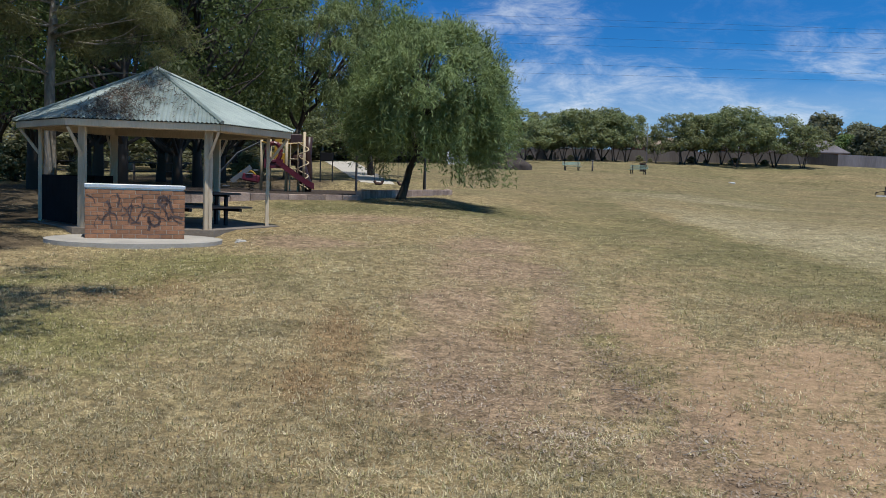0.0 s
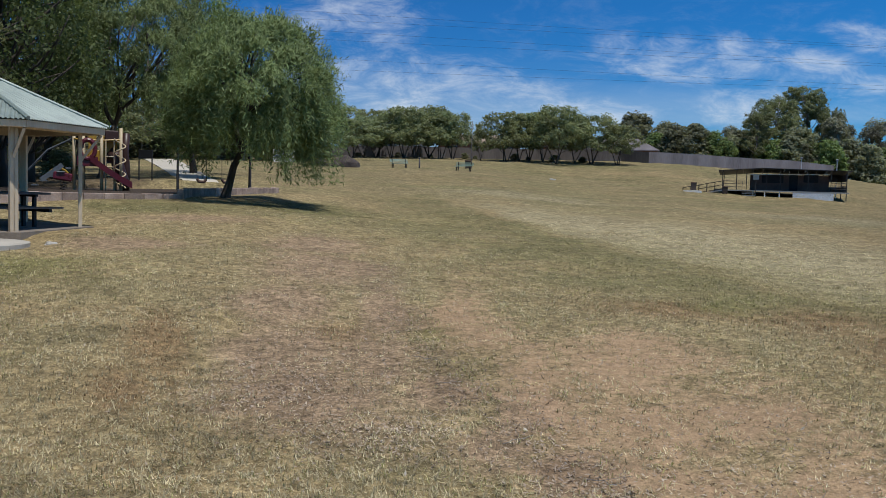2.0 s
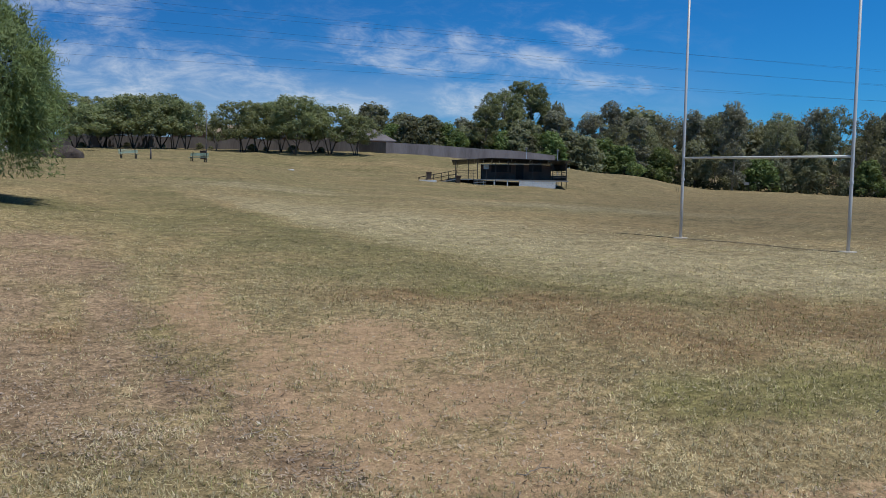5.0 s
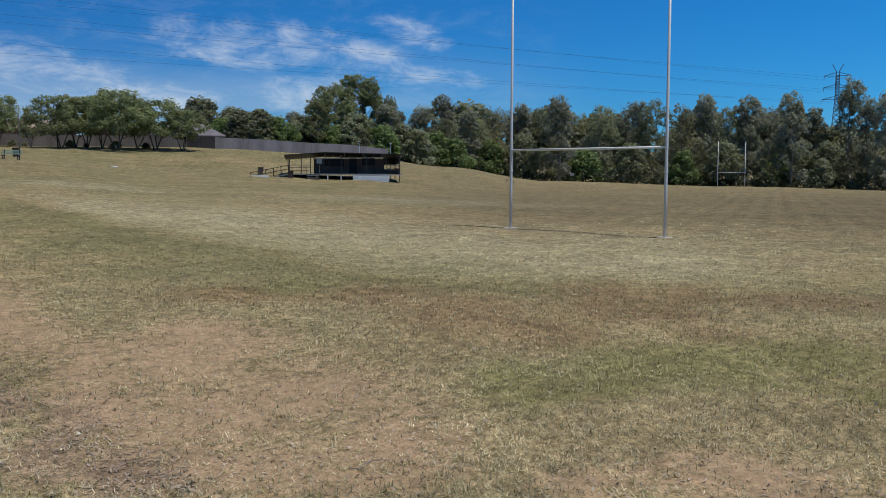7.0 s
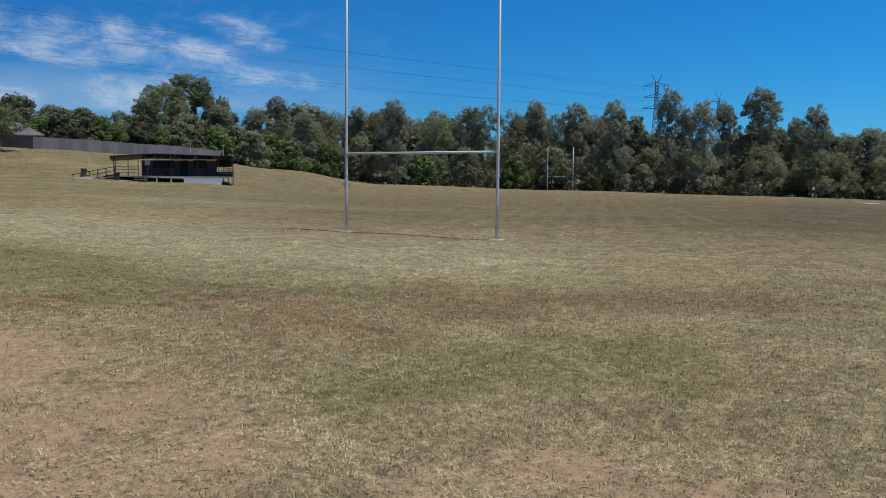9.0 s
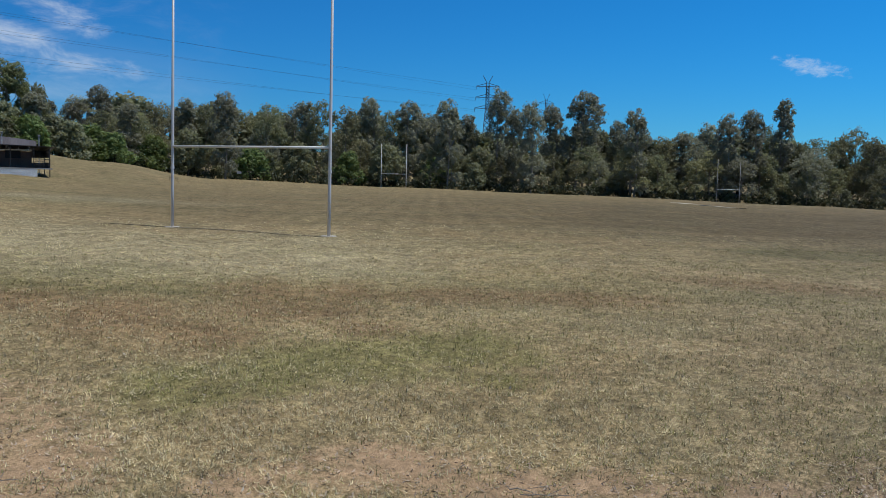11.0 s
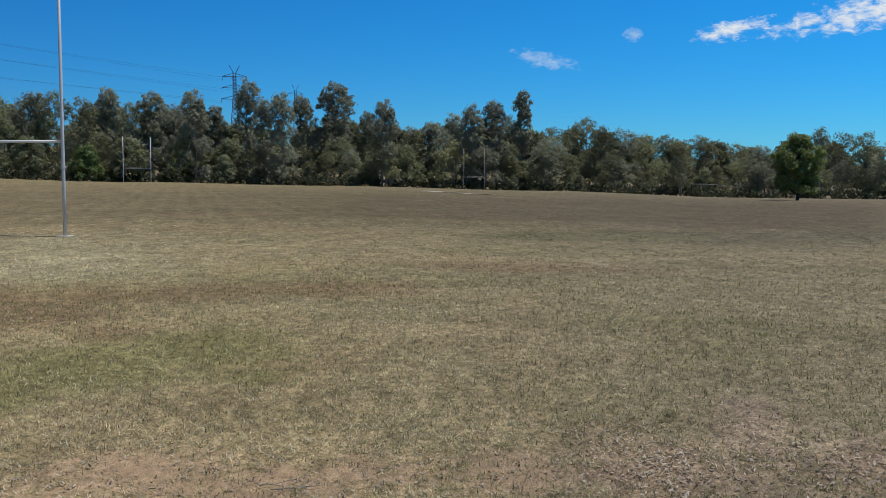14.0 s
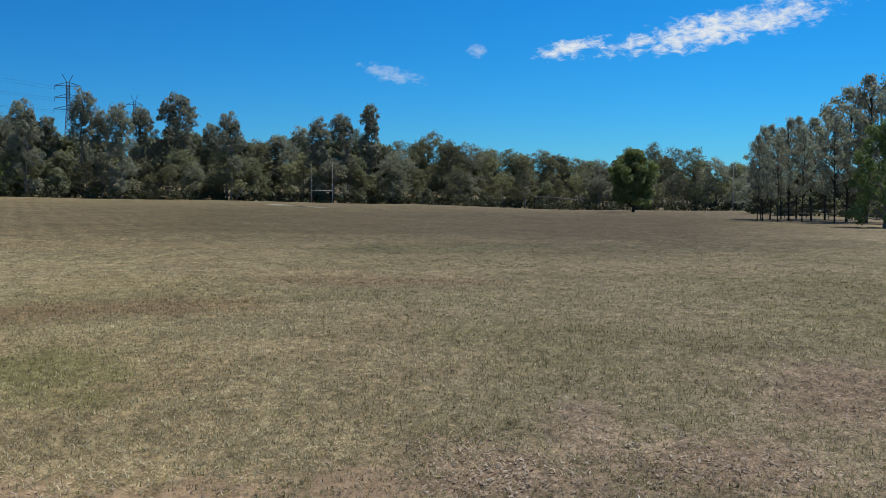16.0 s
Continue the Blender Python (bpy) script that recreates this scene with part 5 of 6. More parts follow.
for i, (az, r, h) in enumerate(((-11, 96, 6), (-8.6, 104, 6.5), (-7.2, 112, 6), (-9.8, 100, 5.5), (-4.6, 108, 8), (-3.2, 116, 7), (-1.6, 110, 8), (0.4, 118, 7), (2.0, 120, 8), (3.4, 124, 7.5),
                                (-13, 90, 8), (-15.5, 85, 8), (-18, 80, 8), (-21, 80, 8), (-24, 78, 8), (-5.8, 120, 6), (-30, 92, 9), (-27.5, 96, 9), (-25.5, 90, 8), (-23, 98, 9), (-19.5, 95, 8.5), (-16.8, 98, 9), (-14.2, 102, 8.5), (-12, 108, 8))):
    plant("hill" if i % 2 else "wood", az, r, h, h * 1.3, "trees beyond the playground", "green tree beyond the playground")
for k in range(21):
    plant("bush", -30 + k * 1.6, 116 + 3 * math.sin(k * 2.1), 3.6 + 0.6 * math.sin(k * 1.3), 7.0, "shrubs beyond the playground", "dense green shrub beyond the playground lawn")
for i, (az, r, h) in enumerate(((-24, 46, 1.8), (-20.5, 52, 1.3), (-13.8, 54, 1.5), (-27, 48, 2.2), (-11.6, 56, 1.4))):
    plant("bush", az, r, h, h * 1.6, "shrubs behind the shelter", "leafy green shrub in the shade of the trees")


def needles(name, at, seed, rows, count, wood, label, size, mat, bark):
    """A tree with hanging thread-like foliage round given clumps."""
    rng = np.random.default_rng(seed)
    ob = thing(name, at, label, "tree")
    c = np.asarray(rows, float)
    part("trunk", wood, bark, ob, smooth=True)
    v, f = leaf_cloud(rng, c[:, :3], c[:, 3:], count, size, 0.7, 0.05)
    part("crown", mesh_of("crown", v, f, mat), None, ob)
    return ob


def build_casuarina():
    rng = np.random.default_rng(91)
    wood = Shape()
    stem = [(0, 0, -0.2), (0.03, 0, 1.5), (0.0, 0.05, 3.4), (0.12, 0.1, 5.4), (0.05, 0.1, 8.0), (0.1, 0, 11)]
    wood.tube(stem, [0.2, 0.14, 0.12, 0.1, 0.07, 0.02], 10)
    rows = []
    for k in range(66):
        reach = rng.uniform(0.5, 3.6)
        a = rng.uniform(-1.1, 1.0) if k % 3 else rng.uniform(2.2, 3.6)
        z = rng.uniform(3.9, 8.0)
        rows.append((reach * math.cos(a), reach * math.sin(a) - 0.4, z, 0.62, 0.55, 0.42))
    for k in range(9):  # sprays hanging over the shelter's roof
        rows.append((rng.uniform(0.35, 3.3), rng.uniform(-3.6, -1.0), rng.uniform(3.4, 5.2), 0.55, 0.5, 0.3))
    for k in range(14):
        rows.append((rng.uniform(-2.8, -0.5), rng.uniform(-2, 1), rng.uniform(3.6, 6.5), 0.6, 0.5, 0.4))
    for row in rows[::2]:
        h = min(row[2] - 0.2, 10)
        wood.tube(bend((0.05, 0.05, h), row[:3], rng, 0.2, 5), [0.035, 0.028, 0.02, 0.013, 0.005], 5)
    return needles("casuarina_tree", on_ground(-22.2, 25.6), 92, rows, 400, wood, "tall grey-trunked casuarina with olive thread-like foliage", (0.25, 0.017), "leaf_casuarina", "bark_grey")


build_casuarina()


def build_overhang(az, r, seed, count=34, deep=1.7):
    """An unseen tree added beside the view to shade the grass by the shelter."""
    rng = np.random.default_rng(seed)
    wood = Shape()
    wood.tube([(0, 0, -0.2), (0.2, 0.1, 2), (0.8, 0.4, 4.2), (1.6, 0.9, 6.4), (2.2, 1.2, 8.5)], [0.3, 0.24, 0.2, 0.13, 0.04], 10)
    rows = [(3.9 + rng.normal() * 1.0, 2.9 + rng.normal() * deep, 7.4 + rng.normal() * 0.7, 0.65, 0.65, 0.35) for k in range(count)]
    for row in rows[::2]:
        wood.tube(bend((1.3, 0.7, 5.6), row[:3], rng, 0.25, 5), [0.08, 0.06, 0.04, 0.025, 0.008], 5)
    p = bearing(az, r)
    return needles("casuarina_tree", pose(p.x, p.y, ground_z(p.x, p.y)), seed + 1, rows, 190, wood, "leaning casuarina tree out of view, added to cast dappled shade on the grass", (0.28, 0.03), "leaf_casuarina", "bark_grey")


build_overhang(-62, 9.1, 95)
build_overhang(-39, 18.9, 97, 84, 2.6)
build_overhang(-44, 24, 99, 70, 2.2)
build_overhang(-56, 11.6, 93, 30, 1.5)

# leaf litter on the shelter roof
_rng = np.random.default_rng(17)
_lit = []
for _k in range(760):
    _u, _t = _rng.normal(-0.7, 0.55), abs(_rng.normal(0.42, 0.32))
    if abs(_u) < 1.55 * (1 - _t) and 0.02 < _t < 0.92:
        _lit.append((_u, -2.85 * (1 - _t), 2.28 + 1.36 * _t))
_lit = np.array(_lit)
_v, _f = leaf_cloud(_rng, _lit, np.full((len(_lit), 3), 0.09), 7, (0.15, 0.011), up=1.2)
M["litter_leaf"] = leafy("litter_leaf", (0.24, 0.185, 0.14), (0.075, 0.055, 0.042), 0.0)
roof_litter = tagged(new("leaf_litter", mesh_of("leaf_litter", _v, _f, "litter_leaf")), "brown leaf litter and twigs on the shelter roof", "leaf litter", kind="stuff")
roof_litter.matrix_basis = SHELTER


def picnic_table(at, label):
    ob = thing("picnic_table", at, label, "table", "tables under the shelter")
    for k in range(5):
        part("table_slat", Shape().box((1.9, 0.14, 0.045), (0, -0.30 + 0.15 * k, 0.74), bevel=0.006), "table_slat", ob)
    for s in (-1, 1):
        for k in range(2):
            part("seat_slat", Shape().box((1.9, 0.14, 0.04), (0, s * (0.62 + 0.15 * k), 0.44), bevel=0.006), "table_slat", ob)
        part("frame", Shape().box((0.07, 1.6, 0.07), (s * 0.65, 0, 0.38)).box((0.07, 0.6, 0.07), (s * 0.65, 0, 0.70))
             .box((0.07, 0.07, 0.72), (s * 0.65, 0.2, 0.36)).box((0.07, 0.07, 0.72), (s * 0.65, -0.2, 0.36)), "dark_steel", ob)
    return ob


picnic_table(SHELTER @ pose(0.5, 0.2, 0, 0, 0, 12), "dark slatted picnic table with fixed bench seats")
picnic_table(SHELTER @ pose(0.95, -0.5, 0, 0, 0, 35), "dark slatted picnic table at the shelter's edge")
_screen = thing("windbreak", SHELTER, "low dark ribbed windbreak between shelter posts", "screen")
for (a, b) in ((3, 4), (2, 3)):
    _p, _q = Vector((*hexagon(2.54)[a], 0)), Vector((*hexagon(2.54)[b], 0))
    for _k in range(26):
        _m = _p.lerp(_q, (_k + 0.5) / 26)
        _d = _q - _p
        part("slat", Shape().box((0.092, 0.03, 1.02), (_m.x, _m.y, 0.55), (0, 0, math.degrees(math.atan2(_d.y, _d.x)))), "screen_black", _screen)

# retaining wall, its bed and the path
BED_Z = 1.02


def block_wall(points, height, label):
    ob = thing("retaining_wall", pose(0, 0, 0), label, "wall", kind="structure")
    rng = random.Random(8)
    for (a0, r0), (a1, r1) in zip(points, points[1:]):
        p, q = bearing(a0, r0), bearing(a1, r1)
        d = q - p
        n = max(1, round(d.length / 0.62))
        for k in range(n):
            m = p.lerp(q, (k + 0.5) / n)
            h = height + rng.uniform(-0.015, 0.015)
            z0 = ground_z(m.x, m.y) - 0.25
            part("block", Shape().box((d.length / n - 0.012, 0.22, BED_Z + 0.04 + h - z0), (m.x, m.y, (BED_Z + 0.04 + h + z0) / 2),
                                      (0, 0, math.degrees(math.atan2(d.y, d.x)) + rng.uniform(-1, 1)), 0.015), "wall_block", ob)
    return ob


block_wall(((-17, 30.4), (-12.5, 31.3), (-5.0, 33.2)), 0.0, "low retaining wall of rough purplish concrete blocks")
block_wall(((-5.0, 33.2), (-4.5, 36.5), (-2.0, 41.0), (0.45, 45.5), (0.2, 49)), 0.16, "low retaining wall of rough purplish concrete blocks")
_bed = [bearing(a, r) for a, r in ((-17, 30.5), (-12.5, 31.4), (-5.05, 33.3), (-4.55, 36.6), (-2.05, 41.1), (0.4, 45.6), (0.1, 49), (-5, 49.5), (-12, 47), (-18, 45))]
bed = tagged(new("playground_bed", Shape().prism([(p.x, p.y) for p in reversed(_bed)], 0.3, BED_Z).mesh("playground_bed", "mulch")),
             "raised playground bed of brown bark mulch", "ground", kind="structure")


def ribbon(name, rows, mat, label, category, lift=0.03):
    """A strip laid over the ground: rows of bearing, distance, half width."""
    pts = [bearing(a, r) for a, r, w in rows]
    s = Shape()
    v = []
    fine = []
    for i in range(len(pts) - 1):
        for k in range(8):
            fine.append((pts[i].lerp(pts[i + 1], k / 8), rows[i][2] + (rows[i + 1][2] - rows[i][2]) * k / 8))
    fine.append((pts[-1], rows[-1][2]))
    for i, (p, w) in enumerate(fine):
        d = fine[min(i + 1, len(fine) - 1)][0] - fine[max(i - 1, 0)][0]
        n = Vector((d.y, -d.x, 0)).normalized()
        for q in (p - n * w, p, p + n * w):
            v.append((q.x, q.y, ground_z(q.x, q.y) + lift))
    n = len(fine)
    f = [(i * 3 + k, i * 3 + k + 1, i * 3 + k + 4, i * 3 + k + 3) for i in range(n - 1) for k in (0, 1)]
    low = [(x, y, z - 0.25) for x, y, z in v]
    m = len(v)
    f += [(i * 3 + 3, i * 3, i * 3 + m, i * 3 + 3 + m) for i in range(n - 1)] + [(i * 3 + 2, i * 3 + 5, i * 3 + 5 + m, i * 3 + 2 + m) for i in range(n - 1)]
    me = s.add(v + low, f).mesh(name, mat, False)
    b = bmesh.new()
    b.from_mesh(me)
    bmesh.ops.recalc_face_normals(b, faces=b.faces[:])
    b.to_mesh(me)
    b.free()
    return tagged(new(name, me), label, category, kind="structure")


M["path_concrete"] = material("path_concrete", (0.52, 0.47, 0.39), (0.42, 0.375, 0.31), 0.5, 8, 0.9, 0, 0.2, 0.006)
ribbon("path", ((-3.3, 45.8, 0.85), (-3.8, 48, 0.85), (-4.7, 59, 1.0), (-5.35, 73, 1.15), (-6.25, 104, 1.6)), "path_concrete", "pale concrete footpath climbing past the playground", "path", 0.04)


def boulder(at, size, seed, label):
    rng = np.random.default_rng(seed)
    bm = bmesh.new()
    bmesh.ops.create_icosphere(bm, subdivisions=4, radius=1)
    for v in bm.verts:
        n = noise.noise(v.co * 1.3 + Vector((seed, 0, 0))) * 0.28 + noise.noise(v.co * 3.7) * 0.09
        v.co = Vector((v.co.x * size[0], v.co.y * size[1], max(-0.15, v.co.z) * size[2])) * (1 + n)
    me = bpy.data.meshes.new("boulder")
    bm.to_mesh(me)
    bm.free()
    me.materials.append(M["stone"])
    ob = tagged(new("boulder", me), label, "rock")
    ob.matrix_basis = at
    return ob


boulder(on_ground(4.4, 95), (1.35, 1.0, 1.1), 4, "large brown boulder lying on the grass slope")
boulder(on_ground(2.95, 96), (1.05, 0.75, 0.6), 6, "low dark brown boulder beside a larger one")
boulder(on_ground(-11.75, 19.6, 20), (0.12, 0.08, 0.06), 9, "small pale stone in the grass").data.materials[0] = M["concrete"]

M["mural_blue"] = material("mural_blue", (0.1, 0.16, 0.42), (0.06, 0.09, 0.26), 2, 20, 0.6, 0, 0.1, 0.002)


def build_painted_wall(at):
    """A short painted wall with scrawl on it, among the trees beyond the slope."""
    ob = thing("painted_wall", at, "short whitewashed wall with blue scrawl under the trees", "wall")
    part("body", Shape().box((2.3, 0.3, 1.5), (0, 0, 0.7), bevel=0.02), "white_paint", ob)
    part("coping", Shape().box((2.4, 0.4, 0.08), (0, 0, 1.49), bevel=0.01), "concrete", ob)
    rng = random.Random(21)
    scrawl = Shape()
    for k in range(16):
        scrawl.box((rng.uniform(0.15, 0.5), 0.012, rng.uniform(0.05, 0.13)), (rng.uniform(-0.8, 0.95), -0.157, rng.uniform(0.35, 1.2)), (0, rng.uniform(-60, 60), 0))
    part("scrawl", scrawl, "mural_blue", ob, "blue sprayed scrawl")
    return ob


build_painted_wall(on_ground(0.8, 106, 6))


def build_notice_board(at):
    ob = thing("notice_board", at, "dark notice board on two steel posts by the playground", "sign")
    part("board", Shape().box((0.62, 0.04, 0.42), (0, 0, 1.25), bevel=0.01), "screen_black", ob)
    for s in (-0.3, 0.3):
        part("post", Shape().tube([(s, 0.03, -0.2), (s, 0.03, 1.5)], 0.03, 8), "dark_steel", ob)
    return ob


build_notice_board(on_ground(-6.95, 48.5))
fence_run("fence_3", ((-12, 114), (-8, 116), (-4.2, 118)), 1.3, "paling", "grey paling fence beyond the playground path")

# playground
PLAY = bearing(-9.35, 39.5, BED_Z)


def build_playground():
    ob = thing("play_tower", pose(PLAY.x, PLAY.y, PLAY.z, 0, 0, 9), "playground tower with maroon slide, tan posts and yellow panels", "playground")
    for x, y, h in ((-0.95, 0, 2.5), (-0.62, -0.5, 2.3), (0.05, -0.5, 2.5), (0.05, 0.6, 2.4), (-0.62, 0.6, 2.4), (0.55, 0.6, 2.2), (0.75, -0.4, 2.4)):
        part("post", Shape().tube([(x, y, -0.1), (x, y, h)], 0.06, 10), "tan_steel", ob, smooth=True)
    part("platform", Shape().box((0.8, 1.2, 0.06), (-0.28, 0.05, 0.95)), "brown_plastic", ob)
    ring = Shape().tube([(-0.45 + 0.27 * math.cos(a), -0.55, 1.55 + 0.36 * math.sin(a)) for a in (2 * math.pi * k / 16 for k in range(17))], 0.09, 8)
    part("slide_hood", ring.box((0.74, 0.06, 0.35), (-0.45, -0.55, 1.1)), "red_plastic", ob)
    chute = Shape()
    n = 12
    v, f = [], []
    for i in range(n + 1):
        t = i / n
        x = -0.35 + 1.5 * t
        z = 0.98 * (1 - t) ** 1.15 + 0.16
        y = -0.62 - 0.5 * t
        for dy, dz in ((-0.26, 0.2), (-0.24, 0), (0.24, 0), (0.26, 0.2), (0.30, 0.2), (0.30, -0.05), (-0.30, -0.05), (-0.30, 0.2)):
            v.append((x, y + dy, z + dz))
    for i in range(n):
        f += [(i * 8 + k, i * 8 + (k + 1) % 8, (i + 1) * 8 + (k + 1) % 8, (i + 1) * 8 + k) for k in range(8)]
    part("slide", chute.add(v, f + [tuple(range(8)), tuple(range(n * 8, n * 8 + 8))]), "red_plastic", ob)
    part("panel", Shape().box((0.6, 0.04, 0.8), (0.32, 0.2, 1.7), bevel=0.02), "yellow_plastic", ob)
    part("panel", Shape().box((0.3, 0.04, 1.0), (-0.3, 0.62, 1.7), bevel=0.02), "yellow_plastic", ob)
    part("tunnel", Shape().tube([(0.34, 0.25, 1.5), (0.6, 0.2, 1.3), (0.66, 0.1, 0.9), (0.78, 0.05, 0.5), (0.95, 0.0, 0.12)], 0.24, 14), "brown_plastic", ob, smooth=True)
    part("climbing_tube", Shape().tube([(0.95, 0.5, -0.05), (0.98, 0.5, 0.8), (0.92, 0.5, 1.5), (0.96, 0.5, 2.25)], 0.14, 12), "brown_plastic", ob, smooth=True)
    part("roof_panel", Shape().box((0.5, 0.5, 0.42), (0.42, 0.1, 2.1), bevel=0.03), "brown_plastic", ob)
    for x in (-0.28, 0.42):
        part("panel", Shape().box((0.5, 0.04, 0.5), (x, 0.66, 1.3), bevel=0.02), "red_plastic" if x > 0 else "yellow_plastic", ob)
    part("rail", Shape().tube([(-0.95, -0.02, 1.95), (-0.62, -0.48, 1.9), (0.05, -0.48, 1.9), (0.75, -0.4, 1.95)], 0.035, 6), "yellow_plastic", ob)
    part("ladder", Shape().tube([(0.2, -0.55, 0), (0.2, -0.52, 1.9)], 0.025, 6).tube([(0.5, -0.55, 0), (0.5, -0.52, 1.9)], 0.025, 6)
         .tube([(0.2, -0.55, 0.5), (0.5, -0.55, 0.5)], 0.02, 6).tube([(0.2, -0.55, 0.9), (0.5, -0.55, 0.9)], 0.02, 6).tube([(0.2, -0.54, 1.3), (0.5, -0.54, 1.3)], 0.02, 6), "tan_steel", ob)
    part("spiral_climber", Shape().tube([(0.72 + 0.2 * math.cos(a), -0.62 + 0.2 * math.sin(a), 0.1 + 0.085 * a) for a in (0.4 * k for k in range(56))], 0.028, 6), "tan_steel", ob, smooth=True)
    part("rail", Shape().tube([(-2.6, 0.2, 0.7), (-1.9, 0.2, 1.5), (-0.95, 0.1, 2.0)], 0.03, 6), "grey_plastic", ob)
    part("rail", Shape().tube([(-2.6, 0.6, 0.7), (-1.9, 0.6, 1.5), (-0.95, 0.6, 2.0)], 0.03, 6), "grey_plastic", ob)
    for k in range(5):
        part("step", Shape().box((0.25, 0.5, 0.05), (-2.35 + 0.3 * k, 0.4, 0.15 + 0.17 * k)), "grey_plastic", ob)
    part("small_slide", Shape().box((0.95, 0.4, 0.06), (-1.7, -0.5, 0.6), (0, -38, 0), 0.02).box((0.95, 0.05, 0.18), (-1.7, -0.7, 0.64), (0, -38, 0)), "grey_plastic", ob)
    part("arch", Shape().tube([(-1.5 + 0.4 * math.cos(a), -0.1, 0.4 + 0.4 * math.sin(a)) for a in (math.pi * k / 10 for k in range(11))], 0.04, 6), "yellow_plastic", ob)
    return ob


build_playground()


def build_swings():
    p = bearing(-3.9, 45, BED_Z - 0.02)
    ob = thing("swing_set", pose(p.x, p.y, p.z, 0, 0, 4), "dark steel swing set with two black seats", "swing")
    for x in (-1.0, 2.2):
        for s in (-1, 1):
            part("leg", Shape().tube([(x, s * 0.7, -0.1), (x, 0, 2.15)], 0.045, 8), "dark_steel", ob)
    part("beam", Shape().tube([(-1.05, 0, 2.15), (2.25, 0, 2.15)], 0.05, 8), "dark_steel", ob)
    for x in (0.05, 1.15):
        for s in (-1, 1):
            part("chain", Shape().tube([(x + s * 0.22, 0, 2.13), (x + s * 0.2, 0, 0.55)], 0.012, 5), "dark_steel", ob)
        part("seat", Shape().tube([(x - 0.2, 0, 0.55), (x - 0.12, 0, 0.42), (x + 0.12, 0, 0.42), (x + 0.2, 0, 0.55)], 0.07, 8), "dark_cladding", ob)
    return ob


build_swings()


def spring_rider():
    p = bearing(-11.3, 38.0, BED_Z)
    ob = thing("spring_rider", pose(p.x, p.y, p.z, 0, 0, 30), "small red and grey spring rider in the mulch", "playground toy")
    part("spring", Shape().tube([(0.1 * math.cos(a), 0.1 * math.sin(a), 0.02 * a) for a in (0.6 * k for k in range(26))], 0.018, 5), "dark_steel", ob)
    part("body", Shape().box((0.7, 0.12, 0.3), (0, 0, 0.5), (0, 8, 0), 0.05), "red_plastic", ob)
    part("seat", Shape().box((0.3, 0.24, 0.05), (-0.1, 0, 0.66), bevel=0.02), "grey_plastic", ob)
    part("handle", Shape().tube([(0.2, -0.2, 0.78), (0.2, 0.2, 0.78)], 0.018, 6), "grey_plastic", ob)
    return ob


spring_rider()


def rail_fence(name, pts, height, mat, label, rails=2, gap=2.4, dz=None, group=""):
    ob = thing(name, pose(0, 0, 0), label, "fence", group)
    for (a0, r0), (a1, r1) in zip(pts, pts[1:]):
        p, q = bearing(a0, r0), bearing(a1, r1)
        n = max(1, round((q - p).length / gap))
        old = None
        for k in range(n + 1):
            m = p.lerp(q, k / n)
            z = ground_z(m.x, m.y)
            part("post", Shape().box((0.09, 0.09, height + 0.3), (m.x, m.y, z + height / 2 - 0.15)), mat, ob)
            top = Vector((m.x, m.y, z))
            if old is not None:
                for j in range(rails):
                    h = Vector((0, 0, height * (0.92 - 0.45 * j)))
                    part("rail", Shape().tube([old + h, top + h], 0.04, 5), mat, ob)
            old = top
    return ob


rail_fence("rail_fence", ((-28, 52), (-13, 54)), 1.0, "paling_brown", "low weathered rail fence behind the playground trees")

# ---- hill: benches, houses, fences ----


def park_bench(at, label):
    ob = thing("park_bench", at, label, "bench", "benches on the slope")
    for k in range(4):
        part("seat_slat", Shape().box((1.9, 0.09, 0.04), (0, -0.26 + 0.12 * k, 0.45), bevel=0.005), "bench_green", ob)
    for k in range(3):
        part("back_slat", Shape().box((1.9, 0.03, 0.08), (0, 0.26 + 0.03 * k, 0.60 + 0.12 * k), (-12, 0, 0), 0.005), "bench_green", ob)
    for s in (-1, 1):
        part("leg", Shape().box((0.09, 0.5, 0.07), (s * 0.7, 0, 0.40)).box((0.07, 0.06, 0.42), (s * 0.7, -0.16, 0.2)).box((0.08, 0.07, 0.95), (s * 0.7, 0.26, 0.45), (-8, 0, 0)), "dark_steel", ob)
    return ob


_bench = park_bench(on_ground(7.65, 98, 16), "green slatted park bench on the grass slope")
copy_thing(_bench, on_ground(11.5, 96, -24))


M["bin_brown"] = material("bin_brown", (0.07, 0.045, 0.035), (0.04, 0.026, 0.02), 2, 20, 0.5, 0, 0.1, 0.002)


def bin_at(at, label, h=1.0):
    ob = thing("litter_bin", at, label, "bin")
    a, b, t = 0.24, 0.31, h * 0.9
    part("body", Shape().add([(-a, -a, 0.06), (a, -a, 0.06), (a, a, 0.06), (-a, a, 0.06), (-b, -b, t), (b, -b, t), (b, b * 1.15, t), (-b, b * 1.15, t)],
                             [(3, 2, 1, 0), (4, 5, 6, 7), (0, 1, 5, 4), (1, 2, 6, 5), (2, 3, 7, 6), (3, 0, 4, 7)]), "bin_brown", ob)
    part("lid", Shape().box((0.66, 0.72, 0.07), (0, 0.02, h * 0.93), (-4, 0, 0), 0.02), "dark_cladding", ob)
    part("handle", Shape().tube([(-0.26, 0.4, h * 0.88), (0.26, 0.4, h * 0.88)], 0.02, 6), "dark_cladding", ob)
    for s in (-1, 1):
        part("wheel", Shape().tube([(s * 0.2, 0.26, 0.1), (s * 0.28, 0.26, 0.1)], 0.1, 12), "dark_cladding", ob)
    return ob


